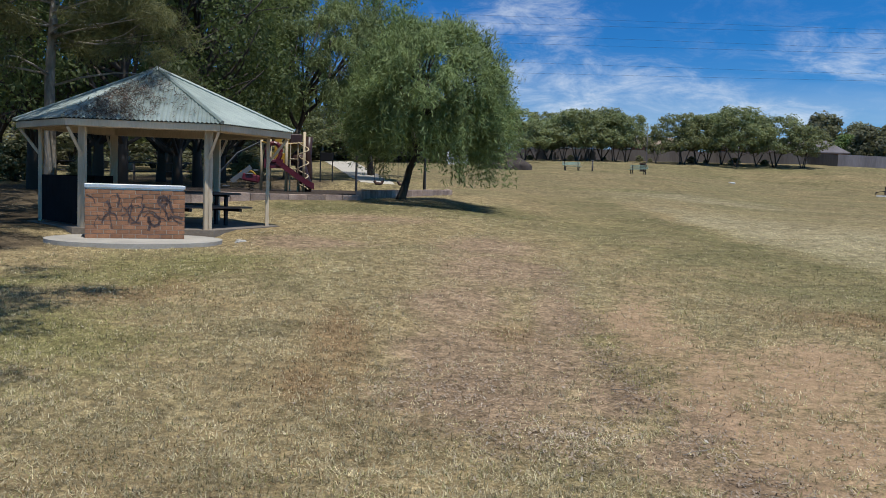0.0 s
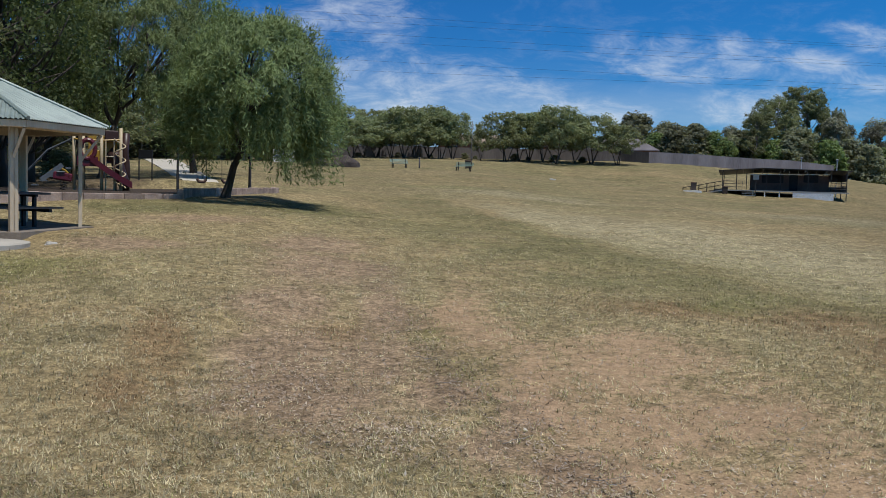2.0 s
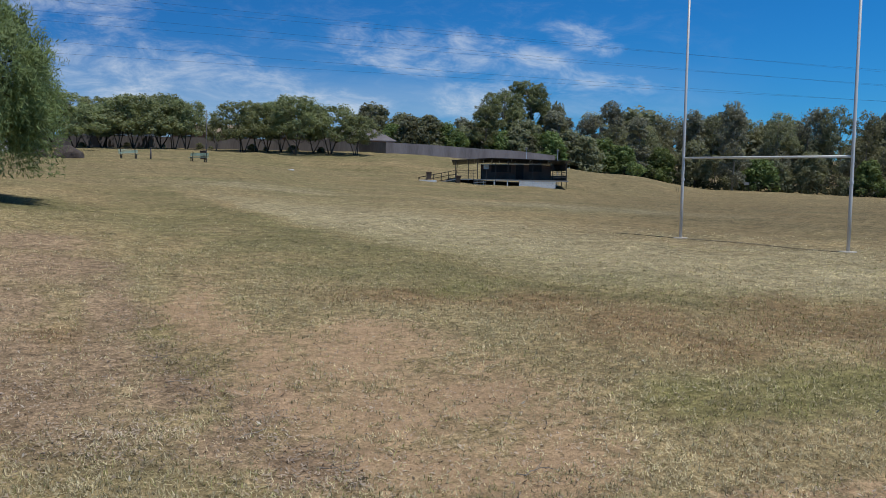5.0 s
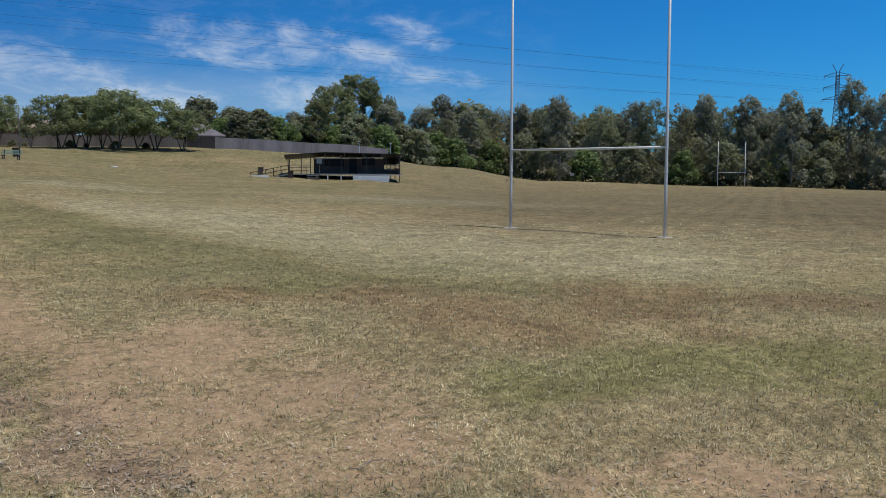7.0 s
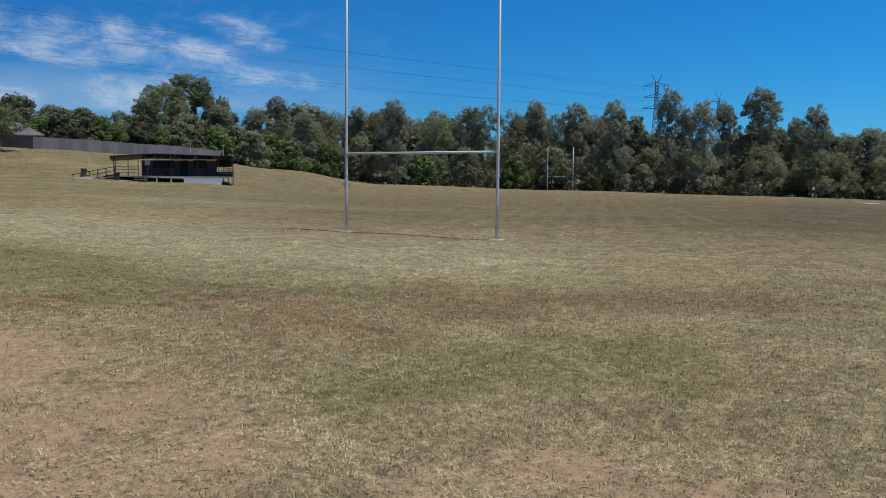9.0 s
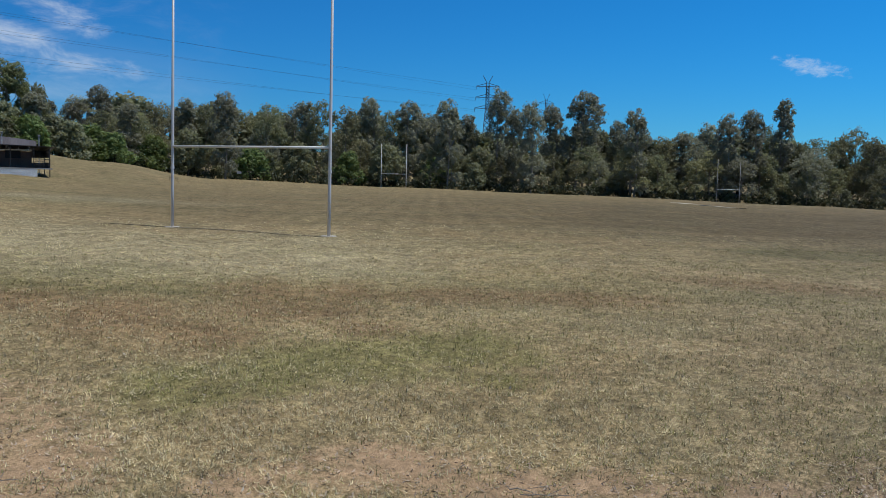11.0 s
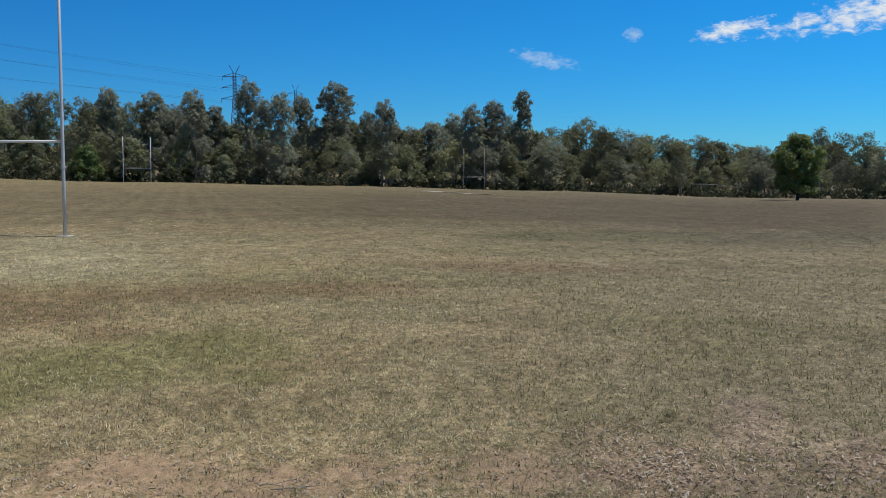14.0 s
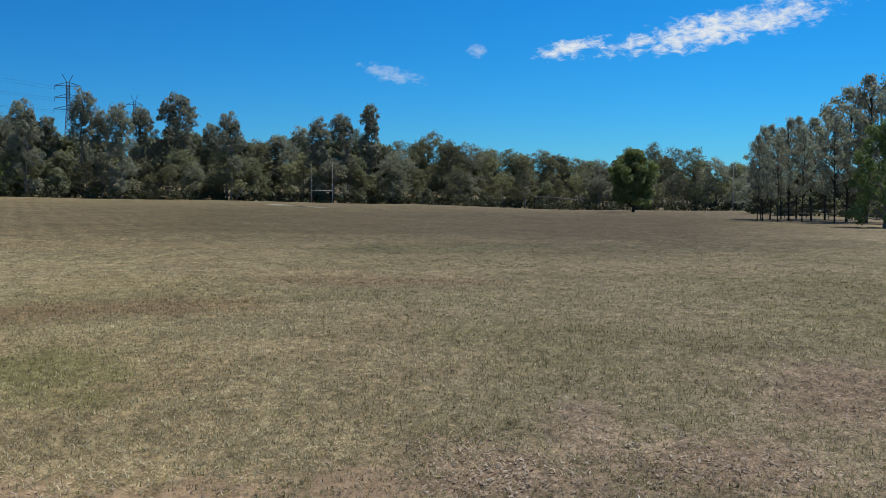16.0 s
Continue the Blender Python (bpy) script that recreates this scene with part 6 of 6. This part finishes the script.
def pole(at, height, radius, mat, label):
    ob = thing("pole", at, label, "pole")
    part("shaft", Shape().tube([(0, 0, -0.2), (0, 0, height * 0.5), (0, 0, height)], [radius, radius * 0.9, radius * 0.7], 8), mat, ob, smooth=True)
    part("cap", Shape().tube([(0, 0, height), (0, 0, height + 0.05)], [radius * 1.3, radius * 0.8], 8), mat, ob)
    return ob


pole(on_ground(11.95, 98), 5.0, 0.035, "paling", "thin tall grey pole behind a park bench")
pole(on_ground(8.85, 98), 1.05, 0.09, "paling_brown", "short brown timber post beside a park bench")
bin_at(on_ground(11.75, 104), "dark litter bin beside a park bench", 0.95)
M["brown_roof"] = material("brown_roof", (0.33, 0.25, 0.17), (0.22, 0.16, 0.11), 0.6, 6, 0.8, 0, 0.3, 0.02)
M["grey_roof"] = material("grey_roof", (0.17, 0.15, 0.16), (0.11, 0.095, 0.10), 0.6, 6, 0.8, 0, 0.3, 0.02)
M["cream_wall"] = material("cream_wall", (0.55, 0.50, 0.42), (0.42, 0.38, 0.32), 0.6, 8, 0.85, 0, 0.2, 0.01)
M["brick_wall"] = material("brick_wall", (0.22, 0.12, 0.085), (0.14, 0.075, 0.055), 0.6, 8, 0.9, 0, 0.2, 0.01)
M["window_glass"] = material("window_glass", (0.03, 0.035, 0.04), (0.02, 0.022, 0.025), 1, 5, 0.08, 0, 0, 0)


def house(at, w, d, wall_h, roof_h, wall_mat, roof_mat, label):
    ob = thing("house", at, label, "house", "houses behind the hill fence")
    part("wall", Shape().box((w, d, wall_h), (0, d / 2, wall_h / 2)), wall_mat, ob)
    o = 0.5
    x, y0, y1 = w / 2 + o, -o, d + o
    s = Shape()
    s.add([(-x, y0, wall_h), (x, y0, wall_h), (x, y1, wall_h), (-x, y1, wall_h), (-x + d * 0.42, d / 2, wall_h + roof_h), (x - d * 0.42, d / 2, wall_h + roof_h),
           (-x, y0, wall_h - 0.16), (x, y0, wall_h - 0.16), (x, y1, wall_h - 0.16), (-x, y1, wall_h - 0.16)],
          [(0, 1, 5, 4), (1, 2, 5), (2, 3, 4, 5), (3, 0, 4), (0, 6, 7, 1), (1, 7, 8, 2), (2, 8, 9, 3), (3, 9, 6, 0), (6, 9, 8, 7)])
    part("roof", s, roof_mat, ob)
    for k in range(3):
        cx = -w / 2 + w * (k + 0.5) / 3
        win = part("window", Shape().box((1.7, 0.08, 1.2), (cx, -0.02, wall_h * 0.55)), "white_paint", ob)
        part("pane", Shape().box((1.5, 0.03, 1.0), (cx, -0.07, wall_h * 0.55)), "window_glass", win)
    return ob


house(on_ground(12.4, 164, 0, -0.1), 14, 8, 2.7, 1.5, "brick_wall", "brown_roof", "single-storey brick house with a tan tiled roof")
house(on_ground(20.6, 166, 4, -0.9), 13, 8, 2.6, 2.1, "brick_wall", "grey_roof", "single-storey house with a dark grey hipped roof")
house(on_ground(17.4, 172, -3, -0.4), 12, 8, 2.5, 1.8, "brick_wall", "grey_roof", "low house with a grey roof behind trees")
house(on_ground(0.2, 150, 8, 0.2), 12, 8, 2.7, 1.6, "cream_wall", "grey_roof", "cream house with grey roof seen past the willow")
house(on_ground(7.2, 170, 3, 0), 13, 8, 2.7, 1.6, "cream_wall", "grey_roof", "cream house with grey roof behind the hill trees")

# ---- bins and slab by the clubhouse ----
_s = on_ground(24.95, 108, 0)
tagged(new("bin_slab", Shape().box((1.9, 1.8, 0.3), (0, -0.3, -0.02)).mesh("bin_slab", "white_paint")), "pale concrete slab under a bin", "slab", kind="structure").matrix_basis = _s
bin_at(_s @ pose(0.1, 0, 0.13), "black litter bin on a pale slab", 0.9)
bin_at(on_ground(26.75, 108), "black litter bin by the clubhouse ramp", 0.85)

# ---- pylons and wires ----
M["galvanised"] = material("galvanised", (0.20, 0.21, 0.23), (0.13, 0.135, 0.15), 0.2, 3, 0.6, 0.3, 0, 0)


def pylon(az, r, top, label, turn=0):
    ob = thing("power_pylon", on_ground(az, r, turn), label, "pylon", "power pylons")
    ob.matrix_basis.translation.z = 0
    t = 0.2

    def half(z):
        return 3.2 - 2.5 * min(1, z / (top * 0.72))

    legs = Shape()
    for sx in (-1, 1):
        for sy in (-1, 1):
            legs.tube([(sx * 3.2, sy * 3.2, 0), (sx * 0.7, sy * 0.7, top * 0.72), (sx * 0.5, sy * 0.5, top * 0.94)], t, 4)
    part("leg_frame", legs, "galvanised", ob)
    lattice = Shape()
    z = top * 0.2
    while z < top * 0.9:
        z2 = z + max(1.2, half(z) * 1.6)
        a, b = half(z), half(z2)
        for s in (-1, 1):
            lattice.tube([(-a, s * a, z), (b, s * b, z2)], t * 0.55, 3).tube([(a, s * a, z), (-b, s * b, z2)], t * 0.55, 3)
            lattice.tube([(s * a, -a, z), (s * b, b, z2)], t * 0.55, 3)
        z = z2
    part("lattice", lattice, "galvanised", ob)
    for k, (h, w) in enumerate(((0.70, 5.3), (0.80, 5.0), (0.90, 4.8))):
        arm = Shape()
        for s in (-1, 1):
            arm.tube([(0, -0.5, top * h), (s * w, 0, top * h + 0.1)], t * 0.8, 4).tube([(0, 0.5, top * (h + 0.035)), (s * w, 0, top * h + 0.15)], t * 0.7, 4)
            arm.tube([(s * w, 0, top * h), (s * w, 0, top * h - 1.4)], t * 0.5, 4)
        part("arm", arm, "galvanised", ob)
    horn = Shape()
    for s in (-1, 1):
        horn.tube([(s * 0.3, 0, top * 0.93), (s * 2.0, 0, top)], t * 0.8, 4)
    part("earth_wire_horn", horn, "galvanised", ob)
    return ob


PYL_AZ, PYL_R, PYL_TOP = 58.1, 400.0, 45.2
pylon(PYL_AZ, PYL_R, PYL_TOP, "tall steel lattice power pylon beyond the trees", 0)
pylon(61.6, 620, 58, "distant steel lattice power pylon", 0)
M["wire"] = material("wire", (0.05, 0.05, 0.055), None, 1, 5, 0.5, 0.5, 0, 0)
_tower = bearing(PYL_AZ, PYL_R)
_cross = Vector((math.cos(radians(PYL_AZ)), -math.sin(radians(PYL_AZ)), 0))
for k, (z0, h, tip, off) in enumerate(((42.7, 0.70, -5.3, -4.6), (37, 0.70, 5.3, 4.8), (54, 0.80, -5.0, -4.2), (61, 0.90, -4.8, 0), (49.5, 0.80, 5.0, 4.4), (56.5, 0.90, 4.8, 4.0))):
    pts = []
    end = _tower + _cross * tip + Vector((0, 0, PYL_TOP * h - 1.4))
    start = bearing(14, 290) - Vector((math.cos(radians(14)), -math.sin(radians(14)), 0)) * 330 + bearing(14, off) + Vector((0, 0, z0 + 6))
    for i in range(31):
        u = i / 30
        p = start.lerp(end, u)
        pts.append((p.x, p.y, p.z - 2.0 * 4 * u * (1 - u)))
    tagged(new("power_line", Shape().tube(pts, 0.026, 4, False).mesh("power_line", "wire")), "thin dark overhead power line", "power line", "overhead power lines")

# ---- lone tree and the grove ----
M["leaf_lone"] = leafy("leaf_lone", (0.30, 0.335, 0.12), (0.1, 0.125, 0.048), 0.5)


def lone_shape(t, rng):
    return 0.14 + 0.76 * t, 0.36 * math.sqrt(max(0.05, 1 - (1.75 * t - 0.7) ** 2)) * rng.uniform(0.9, 1.02)


_wood, _crown = grow(101, clumps_in(101, 80, lone_shape, 0.09), [(0.0, 0.0, 0.6)], (0.034, 0.02), 190, "bark_dark", "leaf_lone", trunk_r=0.022, limbs=0.5, shell=0.4)
_ob = thing("tree", on_ground(90.75, 134) @ Matrix.Diagonal((9.2, 9.2, 9.3, 1)), "single round-crowned green tree standing on the field", "tree")
part("trunk", _wood, None, _ob)
part("crown", _crown, None, _ob)


def grove_shape(t, rng):
    return 0.28 + 0.68 * t, 0.27 * math.sin(math.pi * min(1, 0.2 + 0.85 * t)) ** 0.6 * rng.uniform(0.6, 1.2)


M["leaf_grove"] = leafy("leaf_grove", (0.43, 0.44, 0.38), (0.25, 0.26, 0.225), 0.6)
GROVE = [grow(s, clumps_in(s, 44, grove_shape, 0.06), [(0.03, 0.0, 0.88)], (0.0225, 0.0105), 95, "bark_dark", "leaf_grove", trunk_r=0.0095, limbs=0.9, shell=0.1, droop=0.8) for s in (111, 112)]
for i, (az, r, h, w) in enumerate(((97.7, 86, 7.6, 0.6), (98.0, 88, 8.5, 0.8), (99.0, 95, 8.8, 0.7), (100.1, 86, 8.2, 0.7), (98.4, 93, 9.0, 0.8), (99.4, 90, 9.3, 0.9), (100.6, 92, 9.5, 1.0), (102.4, 90, 12.0, 0.95), (103.4, 86, 12.5, 0.9),
                                   (104.4, 90, 12.8, 1.0), (106, 84, 12.5, 1.0), (108, 86, 12, 1),
                                   (97.9, 92, 7.2, 0.7), (98.8, 84, 7.0, 0.7), (99.8, 97, 10.0, 0.8), (101.3, 96, 11.0, 0.8), (101.8, 84, 9.0, 0.8), (103.0, 98, 12.4, 0.8))):
    wood, crown = GROVE[i % 2]
    ob = thing("tree", on_ground(az, r, 100 * i) @ Matrix.Diagonal((h * w, h * w, h, 1)), "slender gum tree with open grey-green crown in a grove", "tree", "grove at the field corner")
    part("trunk", wood, None, ob)
    part("crown", crown, None, ob)
_wood, _crown = grow(116, clumps_in(116, 64, bush_shape, 0.085), [(0.0, 0.0, 0.7)], (0.036, 0.02), 110, "bark_grey", "leaf_lime", trunk_r=0.02, limbs=0.5, shell=0.2)
_ob = thing("tree", on_ground(104.3, 72) @ Matrix.Diagonal((5.8, 5.8, 7.8, 1)), "bright green leafy tree at the edge of the grove", "tree", "grove at the field corner")
part("trunk", _wood, None, _ob)
part("crown", _crown, None, _ob)
for az, r, h in ((99.5, 118, 3.0), (101, 120, 3.5), (103, 118, 3), (98, 130, 3.5), (105, 116, 4), (107, 110, 4), (100.2, 140, 5), (102.3, 138, 5.5), (104.2, 136, 6)):
    plant("bush", az, r, h, h * 1.6, "shrubs behind the grove")
rail_fence("rail_fence", ((99.2, 104), (106.5, 96)), 1.0, "paling_brown", "low timber rail fence under the grove", 2, 2.6)

# ---- sign, hurdles and gate by the wood ----
_sign = thing("field_sign", on_ground(43.5, 186), "small weathered grey notice sign on two legs before the wood", "sign")
part("board", Shape().box((0.85, 0.05, 0.5), (0, 0, 1.45), bevel=0.01), "weathered_paint", _sign)
for _s in (-0.4, 0.4):
    part("leg", Shape().box((0.07, 0.07, 1.8), (_s, 0.06, 0.85)), "dark_steel", _sign)
for _az in (39.65, 39.95):
    _hurdle = thing("hurdle", on_ground(_az, 134, 20), "low dark steel hurdle standing on the grass", "hurdle", "hurdles on the slope")
    for _s in (-0.14, 0.14):
        part("leg", Shape().tube([(_s, 0, -0.05), (_s, 0, 0.55)], 0.025, 6), "dark_steel", _hurdle)
    part("bar", Shape().tube([(-0.16, 0, 0.4), (0.16, 0, 0.4)], 0.025, 6), "dark_steel", _hurdle)
_gate = thing("boom_gate", on_ground(86.3, 188), "long weathered grey metal boom gate at the edge of the wood", "gate")
part("post", Shape().box((0.22, 0.22, 2.7), (-4.4, 0, 1.3)), "dark_steel", _gate)
part("boom", Shape().tube([(-4.5, -0.2, 2.55), (-1.0, -0.2, 2.5), (0.8, -0.2, 2.35), (4.4, -0.2, 1.95)], [0.06, 0.055, 0.05, 0.04], 8), "weathered_paint", _gate)

# ---- on the field ----
M["scuffed_line"] = material("scuffed_line", (0.15, 0.12, 0.065), (0.09, 0.072, 0.04), 0.8, 12, 0.95, 0, 0.4, 0.02)
ribbon("goal_line", ((36.5, 35.4, 0.05), (39.85, 34.5, 0.14), (44.0, 32.6, 0.16), (48.85, 30.6, 0.12)), "scuffed_line", "thin scuffed dark line through the goal mouth", "line", 0.012)
M["worn_strip"] = material("worn_strip", (0.50, 0.46, 0.36), (0.36, 0.32, 0.24), 0.6, 10, 0.95, 0, 0.2, 0.01)
ribbon("cricket_strip", ((69.2, 134, 0.9), (71.0, 125, 0.9), (72.9, 117, 0.9)), "worn_strip", "pale worn cricket strip on the grass", "strip", 0.03)
_o = tagged(new("litter", Shape().box((0.6, 0.35, 0.12), (0, 0, 0.06), (0, 3, 0), 0.03).mesh("litter", "white_paint")), "pale flat board lying on the grass slope", "litter")
_o.matrix_basis = on_ground(16.83, 106, 25)

# ---- grass and small litter ----


def grass_material():
    m = leafy("grass_blade", (0.74, 0.635, 0.43), (0.235, 0.195, 0.115), 0.35, 0.0, 0.75)
    nt = m.node_tree
    hsv = next(n for n in nt.nodes if n.type == "HUE_SAT")
    col = hsv.inputs["Color"].links[0].from_socket
    rnd = next(n for n in nt.nodes if n.type == "NEW_GEOMETRY").outputs["Random Per Island"]
    for name, bright, dark, share in (("brown", (0.37, 0.235, 0.13), (0.21, 0.128, 0.066), 0.52), ("green", (0.37, 0.355, 0.15), (0.185, 0.178, 0.065), 0.52)):
        n = nt.nodes.new("ShaderNodeAttribute")
        n.attribute_name = name
        pick = calc(nt, "LESS_THAN", calc(nt, "FRACT", calc(nt, "MULTIPLY", rnd, 7.3)), calc(nt, "MULTIPLY", n.outputs["Fac"], share))
        col = mixed(nt, pick, col, mixed(nt, rnd, dark, bright))
    wire(nt, col, hsv.inputs["Color"])
    n = nt.nodes.new("ShaderNodeAttribute")
    n.attribute_name = "tone"
    wire(nt, n.outputs["Fac"], hsv.inputs["Value"])
    return m


M["grass_blade"] = grass_material()


def scatter(rng, n, r0, r1, power):
    az = np.radians(rng.uniform(-31, 111, n) if r0 > 1 else rng.uniform(-180, 180, n))
    r = r0 + (r1 - r0) * rng.random(n) ** power
    return r * np.sin(az), r * np.cos(az), r


def blades(rng, x, y, length, width, lay, stand):
    """One narrow leaning blade at each place."""
    n = len(x)
    base = np.stack([x, y, terrain(x, y) - 0.004], 1)
    a = rng.uniform(0, 2 * math.pi, n)
    flat = np.stack([np.cos(a), np.sin(a), np.zeros(n)], 1)
    side = np.stack([-np.sin(a), np.cos(a), np.zeros(n)], 1)
    up = (0.06 + lay * rng.random(n) ** stand)[:, None]
    L = (length * rng.uniform(0.5, 1.4, n))[:, None]
    lift = np.array((0, 0, 1.0)) * (0.012 * rng.random(n)[:, None])
    tip = base + lift + flat * L * np.sqrt(np.maximum(0, 1 - up**2)) + np.array((0, 0, 1.0)) * L * up
    w = (width * rng.uniform(0.7, 1.3, n))[:, None] * 0.5
    v = np.stack([base + lift + side * w, tip, base + lift - side * w], 1).reshape(-1, 3)
    return v, np.arange(3 * n).reshape(-1, 3)


def grass_cover(rng, x, y):
    """How thickly grass grows: thin on sand and worn earth, in clumps elsewhere."""
    bare = np.maximum(blobs(x, y, SPOTS["sandy"]) * 0.82, blobs(x, y, SPOTS["earth"]) * 0.97)
    wave = np.sin(x * 2.1 + 1.7 * np.sin(y * 1.3)) * np.sin(y * 2.4 + 1.3 * np.sin(x * 1.7)) * 0.5 + np.sin(x * 6.3 + 2 * np.sin(y * 4.1)) * np.sin(y * 5.7) * 0.35
    paved = (np.hypot(x - LEVELLED[0][0].x, y - LEVELLED[0][0].y) < 3.25) | (np.hypot((x - LEVELLED[1][0].x) / 1.75, y - LEVELLED[1][0].y + 0.1) < 1.25)
    paved = paved | (rng.random(len(x)) < 1.3 * blobs(x, y, SPOTS["mould_and_shade"]))
    return ~paved * np.clip(1.0 - bare * 1.06 + wave * 0.3, 0.17, 1)


def lay_grass(name, seed, n, r0, r1, power, length, width, lay, label, fade):
    rng = np.random.default_rng(seed)
    x, y, r = scatter(rng, n, r0, r1, power)  # tufts, each of several blades
    keep = rng.random(n) < grass_cover(rng, x, y) * np.clip((r1 - r) / fade, 0, 1) * np.clip((r - r0) / 1.3, 0.1, 1)
    x, y, r = x[keep], y[keep], r[keep]
    k = 7
    tuft = np.repeat(rng.uniform(0.5, 1.5, len(x)) * (1 + 0.2 * np.sin(x * 9.1 + 3 * np.sin(y * 3.7)) * np.sin(y * 8.3 + 2 * np.sin(x * 4.9))), k)
    spread = 0.019 * np.repeat(1 + r * 0.05, k)
    x, y, r = np.repeat(x, k) + rng.normal(size=len(x) * k) * spread, np.repeat(y, k) + rng.normal(size=len(y) * k) * spread, np.repeat(r, k)
    v, f = blades(rng, x, y, length * (1 + 0.006 * r), width * (1 + 0.09 * r), lay, np.clip(1.9 - 0.04 * r, 1.1, 1.8))
    me = mesh_of(name, v, f, "grass_blade")
    green = np.clip(0.13 + 0.2 * np.clip((np.degrees(np.arctan2(x, y)) - 50) / 35, 0, 1) + 0.2 * np.sin(x * 0.7 + y * 0.31) * np.sin(y * 0.53 - x * 0.2) + blobs(x, y, SPOTS["green"]) + 0.7 * blobs(x, y, SPOTS["rough_and_shade"]) + 0.3 * blobs(x, y, SPOTS["olive"]) + 0.3 * blobs(x, y, SPOTS["sandy"]), 0, 1)
    brown = np.clip(0.19 - 0.1 * np.clip((np.degrees(np.arctan2(x, y)) - 50) / 35, 0, 1) + 0.15 * np.sin(x * 0.9 - y * 0.7) + blobs(x, y, SPOTS["brown"]), 0, 1)
    pale, dark = verge(x, y)
    green = np.clip(green + 0.35 * dark, 0, 1)
    tone = 1 + 0.22 * pale - 0.15 * dark - 0.26 * blobs(x, y, SPOTS["rough_and_shade"]) - 0.12 * blobs(x, y, SPOTS["olive"]) - 0.2 * np.clip((np.degrees(np.arctan2(x, y)) - 50) / 25, 0, 1)
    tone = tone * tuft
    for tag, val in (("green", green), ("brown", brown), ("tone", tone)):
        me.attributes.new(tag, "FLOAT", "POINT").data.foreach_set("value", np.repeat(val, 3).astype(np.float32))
    return tagged(new(name, me), label, "grass", kind="stuff")


lay_grass("grass", 201, 170000, 3.4, 42, 1.9, 0.034, 0.0042, 0.95, "short dry straw-coloured grass with green tufts", 26)

lay_grass("grass_underfoot", 203, 15000, 0.7, 4.2, 0.75, 0.038, 0.0045, 0.95, "short dry straw-coloured grass underfoot", 1.2)

_rng = np.random.default_rng(207)
_x, _y, _r = scatter(_rng, 190000, 3.6, 24, 1.4)
_bare = np.maximum(np.maximum(blobs(_x, _y, SPOTS["litter"]), 0.45 * blobs(_x, _y, SPOTS["earth"])), 0.25 * blobs(_x, _y, SPOTS["sandy"]))
_k = _rng.random(len(_x)) < np.clip(_bare ** 1.2, 0.02, 1) * np.clip((_r - 3.5) / 1.5, 0.05, 1)
_x, _y = _x[_k], _y[_k]
_c = np.stack([_x, _y, terrain(_x, _y) + 0.012], 1)
_v, _f = leaf_cloud(_rng, _c, np.full((len(_c), 3), 0.02), 2, (0.03, 0.009), up=1.6)
M["dead_leaf"] = leafy("dead_leaf", (0.52, 0.41, 0.31), (0.13, 0.09, 0.065), 0.0)
tagged(new("dead_leaves", mesh_of("dead_leaves", _v, _f, "dead_leaf")), "scattered dead leaves and bark on bare soil", "leaf litter", kind="stuff")
_x, _y, _r = scatter(_rng, 2600, 3.8, 22, 1.3)
_k = _rng.random(len(_x)) < np.clip(0.16 + 0.84 * (np.degrees(np.arctan2(_x, _y)) - 70) / 25, 0.16, 1)
_x, _y = _x[_k], _y[_k]
_c = np.stack([_x, _y, terrain(_x, _y) + 0.014], 1)
_v, _f = leaf_cloud(_rng, _c, np.full((len(_c), 3), 0.008), 1, (0.036, 0.014), up=1.2)
M["pale_leaf"] = leafy("pale_leaf", (0.62, 0.56, 0.44), (0.42, 0.37, 0.28), 0.1)
tagged(new("pale_leaves", mesh_of("pale_leaves", _v, _f, "pale_leaf")), "pale dry leaves lying on the grass", "leaf litter", kind="stuff")


def twig(az, r, length, turn, seed):
    rng = np.random.default_rng(seed)
    s = Shape()
    p = np.array((-length / 2, 0, 0.012))
    pts = [p + np.array((length * k / 6, rng.normal() * 0.015, abs(rng.normal()) * 0.006)) for k in range(7)]
    s.tube(pts, [0.003, 0.004, 0.0035, 0.003, 0.003, 0.0025, 0.0015], 5)
    s.tube([pts[3], pts[3] + np.array((0.08, 0.07, 0.01)), pts[3] + np.array((0.14, 0.15, 0.004))], [0.002, 0.0018, 0.001], 4)
    ob = tagged(new("twig", s.mesh("twig", "bark_grey")), "dead grey-brown twig lying on the bare soil", "twig", "twigs on the ground")
    ob.matrix_basis = on_ground(az, r, turn)
    return ob


for _i, (_a, _r, _l, _t) in enumerate(((62.0, 5.25, 0.28, 8), (60.6, 5.3, 0.18, -20), (31.6, 5.6, 0.26, 30), (15.0, 6.3, 0.3, 50), (11, 7.9, 0.25, 20), (9.5, 9.0, 0.3, -30), (83, 6.1, 0.2, 10), (20, 5.6, 0.22, -15))):
    twig(_a, _r, _l, _t, 300 + _i)
